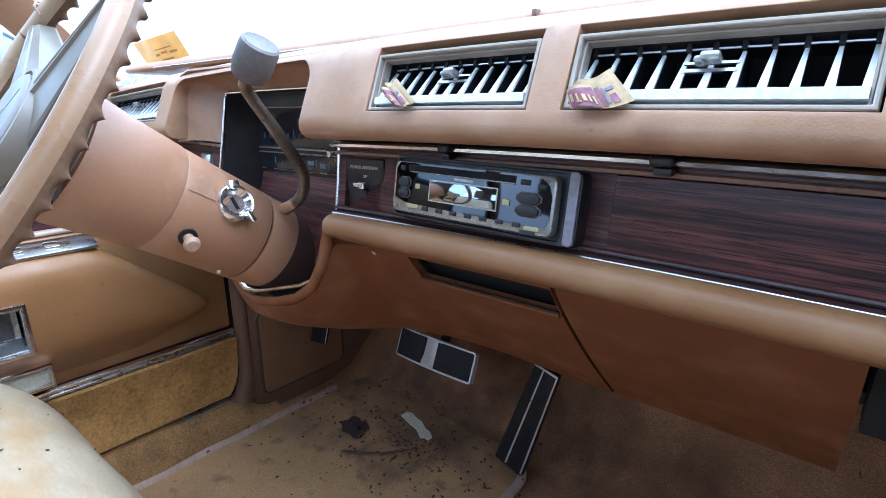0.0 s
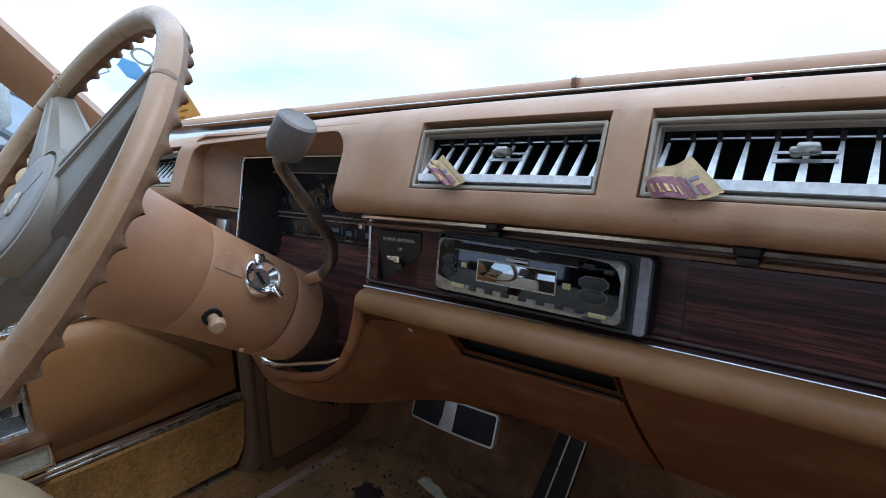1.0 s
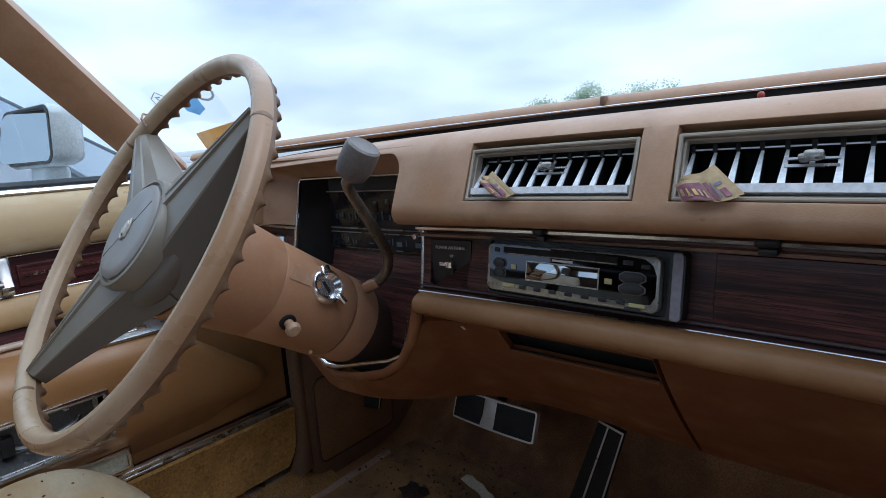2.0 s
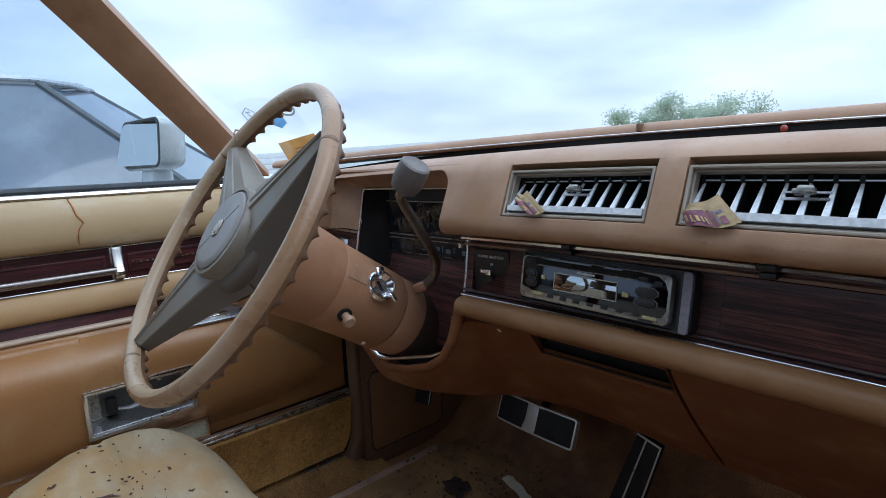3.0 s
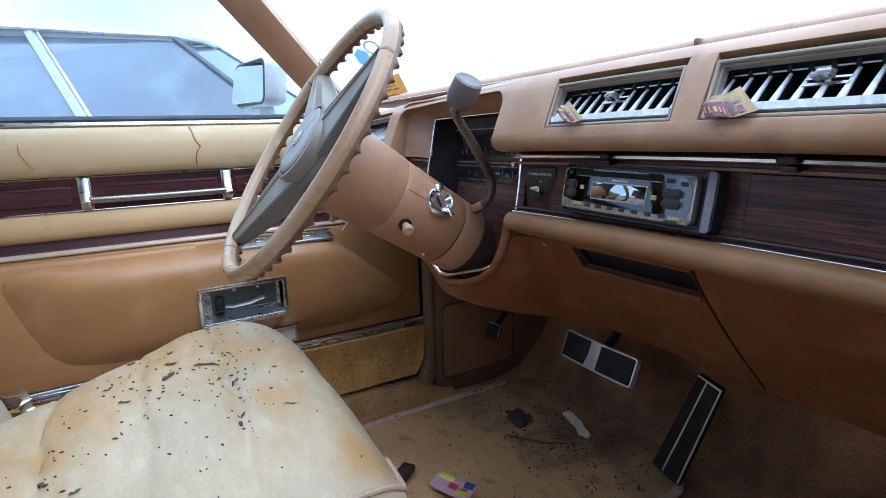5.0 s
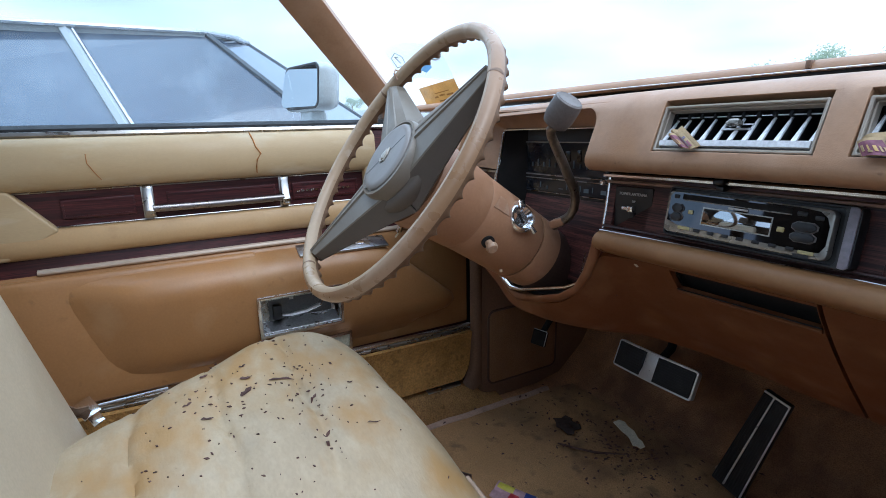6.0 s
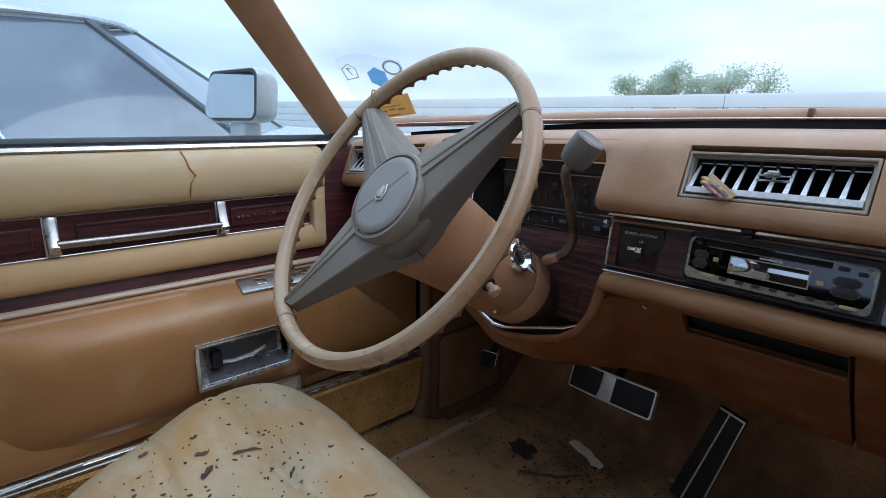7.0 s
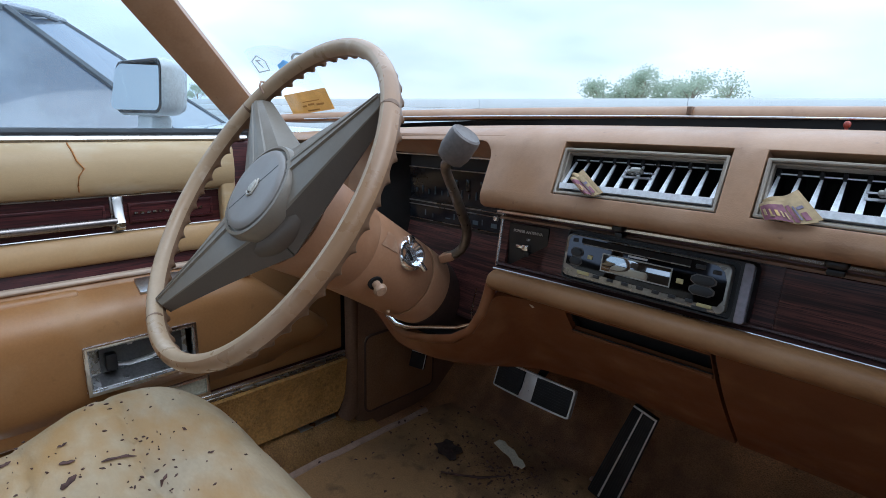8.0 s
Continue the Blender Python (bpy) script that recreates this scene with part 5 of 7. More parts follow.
def steering_column():
    c = thing("steering_column", (-0.578, 0.25, 0.80), "tan painted steering column with ignition lock", "steering column")
    ax = axle(0.0) @ Matrix.Translation((0, 0.009, 0))
    part("shroud", lathe([(0.050, -0.058), (0.0655, -0.060), (0.0665, -0.066), (0.063, -0.105), (0.0605, -0.150), (0.0598, -0.152), (0.050, -0.152)], ax, 48), COLUMN, c, "tapered tan shroud")
    part("lock_housing", lathe([(0.050, -0.1525), (0.0592, -0.1525), (0.0597, -0.154), (0.0585, -0.20), (0.0575, -0.262), (0.0565, -0.264), (0.04, -0.264)], ax, 48), COLUMN, c, "tan lock housing, scuffed")
    part("gap_ring", lathe([(0.040, -0.262), (0.0535, -0.262), (0.0535, -0.268), (0.04, -0.268)], ax, 40), BLACK, c)
    part("shift_bowl", lathe([(0.040, -0.267), (0.0565, -0.267), (0.0572, -0.269), (0.0566, -0.295), (0.0556, -0.306), (0.04, -0.310)], ax, 48), COLUMN, c, "turning tan shift bowl")
    part("dark_sleeve", lathe([(0.03, -0.306), (0.0545, -0.306), (0.0535, -0.335), (0.050, -0.40), (0.045, -0.47), (0.03, -0.47)], ax, 36), mat("dark_sleeve", (0.055, 0.028, 0.020), rough=0.6), c, "dark brown sleeve behind the shift bowl")
    # ignition lock on the side towards the passenger
    side = Vector((0.90, 0.0, 0.45))
    base = HUB - WN * 0.225 + Vector((0, 0.005, 0.008))
    q = side.to_track_quat("Z", "Y").to_matrix().to_4x4()
    lk = Matrix.Translation(base) @ q @ Matrix.Diagonal((1.2, 1.2, 1.0, 1))
    part("ignition_lock", lathe([(0.0, 0.0615), (0.009, 0.062), (0.0115, 0.0655), (0.0135, 0.0685), (0.0155, 0.0690), (0.0172, 0.0665), (0.0178, 0.061), (0.0168, 0.045), (0, 0.045)], lk, 32), CHROME, c, "round dished chrome ignition lock")
    part("key_slot", moved(box(-0.0014, 0.0014, -0.006, 0.006, 0.0618, 0.0626), lk @ pose(0, 0, 0, 0, 0, 12)), GAP, c)
    part("lock_tab", join(moved(box(-0.005, 0.005, 0.011, 0.020, 0.060, 0.073, 0.002), lk @ pose(0, 0, 0, 0, 0, -4)), moved(box(-0.0022, 0.0022, 0.012, 0.0235, 0.064, 0.0715, 0.0012), lk @ pose(0, 0, 0, 0, 0, 205))), CHROME, c, "chrome grip tabs of the lock")
    # hazard knob
    base2 = HUB - WN * 0.178 + Vector((0, 0.0, 0.004))
    q2 = Vector((0.89, -0.17, -0.36)).to_track_quat("Z", "Y").to_matrix().to_4x4()
    hk = Matrix.Translation(base2) @ q2
    part("knob_recess", lathe([(0.0, 0.0592), (0.0095, 0.0592), (0.0095, 0.052), (0, 0.052)], hk, 20), GAP, c)
    part("hazard_knob", lathe([(0, 0.0765), (0.0065, 0.076), (0.0085, 0.073), (0.0085, 0.070), (0.0055, 0.068), (0.005, 0.052), (0, 0.052)], hk, 20), mat("knob_cream", (0.44, 0.28, 0.18), rough=0.5), c, "small tan hazard knob")
    # pale worn patch beside the lock, and small studs
    worn = ax.inverted() @ Vector((-0.519, 0.258, 0.836))
    wa = math.atan2(worn.y, worn.x)

    def patch(u, v):
        edge = 0.0025 * noise.noise(Vector((u * 4, v * 4, 3)))
        a, h = wa + (u - 0.5) * 0.36 + edge * 14, worn.z + (v - 0.5) * (0.012 + 0.020 * (1 - u)) + edge
        r = 0.0597 + 0.0012 * (h + 0.20) / 0.05 * 0.8
        return ax @ Vector((r * math.cos(a), r * math.sin(a), h))
    part("worn_patch", sheet(patch, 12, 8, 0.0005), mat("bare_paint", (0.40, 0.235, 0.145), rough=0.6, dirt=[((0.32, 0.165, 0.09), 0.9, 70, 0.45, 0.62)]), c, "pale worn patch of paint")
    st = Matrix.Translation(HUB - WN * 0.235 + Vector((0, 0, 0.004))) @ Vector((0.55, -0.35, -0.76)).to_track_quat("Z", "Y").to_matrix().to_4x4()
    part("stud", lathe([(0, 0.060), (0.002, 0.0595), (0.003, 0.056), (0, 0.056)], st, 12), mat("stud_tan", (0.45, 0.28, 0.16), rough=0.4), c)
    # gear lever on the bowl
    lev = [(-0.528, 0.352, 0.793), (-0.514, 0.3535, 0.8005), (-0.5045, 0.3545, 0.806), (-0.496, 0.355, 0.8135), (-0.489, 0.3545, 0.824), (-0.4845, 0.352, 0.838), (-0.480, 0.345, 0.851), (-0.4735, 0.328, 0.870),
           (-0.463, 0.304, 0.896), (-0.455, 0.284, 0.917), (-0.450, 0.2735, 0.928), (-0.445, 0.268, 0.9345), (-0.437, 0.2665, 0.940), (-0.427, 0.268, 0.946)]
    part("gear_lever", tube(lev, [0.0075, 0.007, 0.0066, 0.0066, 0.0066, 0.0067, 0.0067, 0.0066, 0.0063, 0.0059, 0.0057, 0.0057, 0.0058, 0.006], 14), LEVER, c, "bent dull metal gear lever")
    part("lever_socket", join(moved(box(-0.012, 0.012, -0.009, 0.009, -0.006, 0.006, 0.003), pose(-0.518, 0.353, 0.799, 10, -22, 12))), COLUMN, c)
    kd = Vector((0.58, 0.12, 0.80)).normalized()
    km = Matrix.Translation((-0.4405, 0.269, 0.940)) @ kd.to_track_quat("Z", "Y").to_matrix().to_4x4() @ Matrix.Diagonal((0.84, 0.84, 0.88, 1))
    part("gear_knob", lathe([(0, 0.0), (0.014, 0.0), (0.0185, 0.003), (0.0215, 0.014), (0.0215, 0.034), (0.0205, 0.040), (0.018, 0.042), (0.0165, 0.0410), (0, 0.0405)], km, 40), KNOB, c, "grey barrel-shaped lever knob")
    # turn signal stalk below the rim, seen end on
    part("signal_stalk", tube([(-0.63, 0.175, 0.835), (-0.70, 0.19, 0.80), (-0.745, 0.20, 0.765)], [0.005, 0.0045, 0.0055], 10), CHROME, c, "thin bright turn signal stalk")


steering_column()


# ---- driver's door ----
def car_door():
    d = thing("door_1", (-0.99, -0.05, 0.29), "tan driver's door trim with cream pad, woodgrain and chrome", "car door", kind="structure")
    part("door_panel", prism([(-1.07, 0.30), (-0.985, 0.30), (-0.985, 0.46), (-0.992, 0.72), (-1.0065, 0.75), (-1.012, 0.93), (-1.07, 0.945)], -0.62, 0.487, axis="y", bev=0.004), DOOR_WOOD, d, "dark woodgrain backing panel")
    part("lower_trim", prism([(-0.999, 0.46), (-0.981, 0.46), (-0.981, 0.70), (-0.99, 0.712), (-0.999, 0.712)], -0.62, 0.486, axis="y", bev=0.003), TAN_DOOR, d)
    part("outer_skin", prism([(-1.20, 0.30), (-1.22, 0.60), (-1.20, 0.85), (-1.16, 0.925), (-1.10, 0.938), (-1.073, 0.938), (-1.073, 0.30)], -0.65, 0.75, axis="y", bev=0.006), WHITE_PAINT, d, "white outer skin")
    # cream pad with a long slot for the woodgrain insert
    prof = [(-1.010, 0.738), (-0.996, 0.7385), (-0.988, 0.744), (-0.985, 0.752), (-0.985, 0.765), (-0.989, 0.777), (-0.994, 0.783), (-0.994, 0.848), (-0.987, 0.853), (-0.981, 0.864), (-0.978, 0.880),
            (-0.979, 0.900), (-0.984, 0.918), (-0.992, 0.928), (-1.003, 0.931), (-1.015, 0.931)]
    upper = prism(prof[7:] + [(-1.010, 0.848)], -0.56, 0.262, axis="y", bev=0.003)
    lower = prism(prof[:6] + [(-0.994, 0.7845), (-1.010, 0.7845)], -0.40, 0.262, axis="y", bev=0.003)
    nose = prism(rounded(0.238, 0.2645, 0.744, 0.926, 0.010), -1.010, -0.9855, bev=0.005, seg=3)
    tail = prism([(-0.355, 0.850), (-0.298, 0.782), (-0.372, 0.740), (-0.44, 0.740), (-0.56, 0.860), (-0.44, 0.870)], -1.010, -0.987, bev=0.005, seg=3)
    part("cream_pad", join(upper, nose, tail), CREAM_PAD, d, "faded cream vinyl pad, cracked and stained")
    part("lower_roll", lower, TAN_ROLL, d, "rounded tan vinyl roll under the woodgrain")
    # splits in the pad
    for y0, amp in ((0.019, 1.0), (-0.238, 0.55)):
        bm = bmesh.new()
        pl = [(y0 - 0.004, 0.931, -0.993), (y0 + 0.000, 0.918, -0.983), (y0 + 0.003 * amp, 0.905, -0.9785), (y0 + 0.011 * amp, 0.893, -0.9772), (y0 + 0.003 * amp, 0.882, -0.9768), (y0 + 0.001, 0.868, -0.9790), (y0 + 0.002, 0.857, -0.985)]
        if amp < 1:
            pl = [(y0 - 0.006, 0.905, -0.9785), (y0 - 0.006, 0.890, -0.9772), (y0 + 0.002, 0.875, -0.9772), (y0 + 0.010, 0.862, -0.9815)]
        part("split", tube([(x, y, z) for y, z, x in pl], 0.0012 if amp == 1 else 0.0007, 6), mat("split_foam", (0.46, 0.19, 0.05), rough=0.9), d, "rusty orange split in the vinyl")
    # insert with raised panels, straps and bar
    part("wood_insert", box(-1.0115, -1.004, -0.375, 0.2425, 0.783, 0.849), DOOR_WOOD, d)
    for a, b in ((-0.292, -0.185), (-0.135, 0.055), (0.088, 0.225)):
        part("raised_field", carve(prism([(-1.0045, 0.797), (-1.0005, 0.7985), (-1.0005, 0.8305), (-1.0045, 0.832)], a, b, axis="y", bev=0.0008), [box(-1.0018, -0.99, a + 0.004, b - 0.004, 0.8025, 0.8265)]), DOOR_WOOD, d)
    for z in (0.7865, 0.8455):
        part("insert_edge", tube([(-1.001, -0.305 if z < 0.8 else -0.362, z), (-1.001, 0.0, z), (-1.001, 0.238, z)], 0.0014, 6), DOOR_STRIP, d)
    part("insert_edge", tube([(-1.001, -0.362, 0.8455), (-1.001, -0.305, 0.7865)], 0.0014, 6), DOOR_STRIP, d)
    for y in (-0.165, 0.072):
        st = prism([(-1.004, 0.788), (-0.992, 0.790), (-0.986, 0.797), (-0.985, 0.803), (-0.990, 0.810), (-0.997, 0.838), (-0.999, 0.846), (-1.004, 0.846)], y - 0.0075, y + 0.0075, axis="y", bev=0.0018)
        part("strap_mount", st, DOOR_STRIP, d, "chrome strap mount")
        part("mount_base", box(-1.006, -1.001, y - 0.0098, y + 0.0095, 0.787, 0.847, 0.001), DOOR_STRIP, d)
    part("pull_bar", tube([(-0.991, -0.160, 0.805), (-0.9895, -0.05, 0.8045), (-0.991, 0.068, 0.805)], 0.0055, 12, 1.2), mat("brushed_bar", (0.30, 0.27, 0.26), rough=0.3, metal=0.9), d, "dull metal pull strap bar")
    for i in range(12):
        y = 0.096 + i * 0.0095
        part("script_bar", box(-1.0012, -0.9998, y, y + 0.006, 0.8125, 0.8165), OLD_CHROME, d)
    # bright strips
    part("belt_strip", prism([(-1.02, 0.931), (-1.008, 0.931), (-1.004, 0.935), (-1.006, 0.940), (-1.02, 0.941)], -0.62, 0.30, axis="y"), DOOR_STRIP, d, "dull bright strip under the window")
    part("window_seal", prism([(-1.052, 0.935), (-1.021, 0.935), (-1.021, 0.945), (-1.028, 0.951), (-1.052, 0.951)], -0.62, 0.32, axis="y"), DARK_TRIM, d, "black window seal")
    part("arm_strip", prism([(-1.0, 0.7125), (-0.986, 0.7115), (-0.984, 0.7150), (-0.986, 0.7195), (-0.996, 0.7215), (-1.0, 0.7215)], -0.339, 0.40, axis="y", bev=0.001), ARM_STRIP, d, "beige strip above the armrest")
    # armrest with a slanted front
    sec = [(-0.985, 0.704), (-0.972, 0.698), (-0.953, 0.690), (-0.939, 0.679), (-0.931, 0.664), (-0.930, 0.645), (-0.932, 0.62), (-0.933, 0.60), (-0.936, 0.575), (-0.939, 0.552), (-0.944, 0.535), (-0.952, 0.518), (-0.966, 0.503), (-0.975, 0.488), (-0.985, 0.475)]

    def slant(z):
        ends = ((0.72, 0.240), (0.690, 0.262), (0.677, 0.276), (0.548, 0.434), (0.532, 0.438), (0.518, 0.424), (0.503, 0.360), (0.485, 0.320), (0.46, 0.30))
        for (z0, y0), (z1, y1) in zip(ends, ends[1:]):
            if z >= z1:
                return y0 + (y1 - y0) * min(1.0, max(0.0, (z0 - z) / (z0 - z1)))
        return 0.30
    bm = bmesh.new()
    rings = []
    def rear(z):
        return -0.310 + 0.22 * max(0.0, 0.69 - z)
    for k, f in ((0.0, 0.28), (0.025, 0.44), (0.05, 0.63), (0.08, 0.82), (0.115, 0.94), (0.16, 1.0)):
        rings.append([bm.verts.new((-0.985 + (x + 0.985) * (f if x > -0.98 else 1), rear(z) + k, z)) for x, z in sec])
    for y in (-0.03, 0.05, 0.12, 0.18):
        rings.append([bm.verts.new((x, y, z)) for x, z in sec])
    for k in (-0.030, -0.008, 0.0):
        rings.append([bm.verts.new((x - (0.0 if k < -0.02 else 0.008 if k < 0 else 0.022) * (x + 0.985) / 0.055, slant(z) + k, z - (0.004 if k == 0 and z > 0.69 else 0))) for x, z in sec])
    for r0, r1 in zip(rings, rings[1:]):
        for a, b, c, e in zip(r0, r0[1:], r1[1:], r1):
            bm.faces.new((a, b, c, e))
        bm.faces.new((r0[-1], r0[0], r1[0], r1[-1]))
    bm.faces.new(rings[0])
    bm.faces.new(rings[-1][::-1])
    arm = carve(bm, [box(-0.968, -0.90, -0.006, 0.145, 0.553, 0.620), box(-1.0, -0.936, 0.048, 0.168, 0.482, 0.520)])
    part("armrest", arm, TAN_DOOR, d, "moulded tan vinyl armrest", 50)
    part("armrest_rear", prism([(-0.985, 0.708), (-0.974, 0.704), (-0.970, 0.69), (-0.968, 0.60), (-0.967, 0.50), (-0.970, 0.478), (-0.985, 0.47)], -0.60, 0.0, axis="y", bev=0.004), TAN_DOOR, d, "flat tan panel behind the armrest")
    # window switch plate on top
    part("switch_plate", moved(box(-0.021, 0.021, -0.094, 0.094, -0.003, 0.003, 0.002), pose(-0.966, 0.173, 0.6975, 0, 20, -2)), SATIN, d, "bright window switch plate")
    for y in (-0.055, -0.012, 0.035):
        part("window_switch", moved(box(-0.009, 0.009, y - 0.010, y + 0.010, 0.002, 0.006, 0.0015), pose(-0.966, 0.173, 0.6975, 0, 20, -2)), CHROME, d)
    part("lock_stalk", tube([(-0.965, 0.292, 0.700), (-0.962, 0.300, 0.712), (-0.958, 0.308, 0.722)], [0.002, 0.002, 0.003], 8), mat("ivory_knob", (0.55, 0.45, 0.3), rough=0.5), d)
    # recessed door handle
    part("handle_cup", carve(box(-0.972, -0.9285, -0.0135, 0.1525, 0.546, 0.628, 0.003), [prism([(-0.92, 0.552), (-0.962, 0.566), (-0.962, 0.615), (-0.92, 0.621)], -0.006, 0.145, axis="y")], 0.001, 2), mat("cup_metal", (0.44, 0.44, 0.45), rough=0.28, metal=0.8, var=0.08, vscale=30, fvar=0.0, bump=0.0), d, "chrome recessed handle cup")
    part("cup_frame", carve(box(-0.9283, -0.9262, -0.0140, 0.1530, 0.5455, 0.6285, 0.0008), [box(-0.95, -0.90, -0.0085, 0.1475, 0.5510, 0.6230)]), CHROME, d, "thin chrome frame of the cup")
    part("cup_floor", prism([(-0.930, 0.5525), (-0.960, 0.5625), (-0.960, 0.5665), (-0.930, 0.5560)], 0.006, 0.143, axis="y"), SATIN, d, "bright floor of the cup")
    part("handle_back", box(-0.9625, -0.9595, 0.012, 0.137, 0.568, 0.614), mat("smoky_metal", (0.13, 0.135, 0.14), rough=0.4, metal=0.6), d)
    part("handle_lever", tube([(-0.953, 0.030, 0.580), (-0.9425, 0.05, 0.5795), (-0.9395, 0.08, 0.5830), (-0.943, 0.108, 0.5895), (-0.953, 0.116, 0.594)], [0.0045, 0.005, 0.0052, 0.0048, 0.0035], 10, 0.7), SATIN, d, "chrome door release lever")
    part("handle_block", box(-0.960, -0.945, 0.018, 0.034, 0.572, 0.600, 0.002), BLACK, d)
    for y in (0.052, 0.098):
        part("handle_stud", box(-0.960, -0.955, y, y + 0.008, 0.606, 0.612, 0.001), SATIN, d)
    # courtesy lamp
    part("lamp_frame", carve(box(-0.960, -0.9335, 0.046, 0.170, 0.480, 0.522, 0.002), [box(-0.95, -0.92, 0.052, 0.164, 0.487, 0.515)]), CHROME, d)
    part("lamp_lens", box(-0.955, -0.9385, 0.052, 0.164, 0.487, 0.515, 0.001), LAMP_LENS, d, "pale courtesy lamp lens")
    # lower bright strips and carpet
    for z0, mt in ((0.450, STRIP), (0.441, DOOR_STRIP)):
        part("lower_strip", sheet(lambda u, v: (-0.974 + 0.0045 * math.sin(math.pi * v), -0.60 + 1.086 * u, z0 + 0.026 * (1 - u) ** 1.6 + 0.0065 * v), 20, 5, 0.003), mt, d)
    part("carpet_panel", sheet(lambda u, v: (-0.968 - 0.008 * math.sin(math.pi * v) + 0.0012 * noise.noise(Vector((u * 90, v * 20, 0))), -0.60 + (1.086 - 0.030 * (1 - v) ** 5) * u, 0.3150 + (0.1250 + 0.026 * (1 - u) ** 1.6) * v), 90, 16, 0.010), GOLD_CARPET, d, "gold pile carpet along the door foot", 80)
    # dark strip stands in for the shaded gap between door foot and sill
    part("foot_gap_strip", box(-0.984, -0.9735, -0.60, 0.455, 0.3068, 0.3145, 0.001), DARK_TRIM, d, "dark strip for the shaded gap along the door foot")


car_door()


def door_mirror():
    m = thing("door_mirror", (-1.16, 0.19, 0.95), "white boxy outside mirror on the driver's door", "door mirror")
    sh = [(x, z + 0.02 * x) for x, z in rounded(-0.083, 0.084, -0.051, 0.051, 0.020, 5)]
    ns = len(sh)
    bm = bmesh.new()
    rings = []
    for s, y in ((0.90, 0.020), (0.92, -0.003), (0.96, -0.004), (1.0, 0.003), (1.0, 0.018), (0.94, 0.036), (0.80, 0.052), (0.45, 0.060)):
        rings.append([bm.verts.new((x * s, y, z * s)) for x, z in sh])
    for r0, r1 in zip(rings, rings[1:]):
        for k in range(ns):
            bm.faces.new((r0[k], r0[(k + 1) % ns], r1[(k + 1) % ns], r1[k]))
    bm.faces.new(rings[0])
    bm.faces.new(rings[-1][::-1])
    place = pose(-1.160, 0.170, 1.022, -5, 0, 12)
    part("housing", moved(bm, place), WHITE_PAINT, m, "white housing")
    part("rim_seal", moved(carve(prism([(x * 0.93, z * 0.93) for x, z in sh], -0.0055, -0.001, axis="y"), [prism([(x * 0.88, z * 0.87) for x, z in sh], -0.02, 0.02, axis="y")]), place), DARK_TRIM, m)
    part("mirror_glass", moved(prism([(x * 0.87, z * 0.86) for x, z in sh], -0.0045, -0.002, axis="y"), place @ pose(0, 0, 0, -9, 0, 7)), MIRROR, m, "mirror glass that shows the grey sky")
    part("foot", moved(box(-0.030, 0.028, 0.006, 0.050, -0.105, -0.045, 0.012, 3), place), WHITE_PAINT, m)


door_mirror()
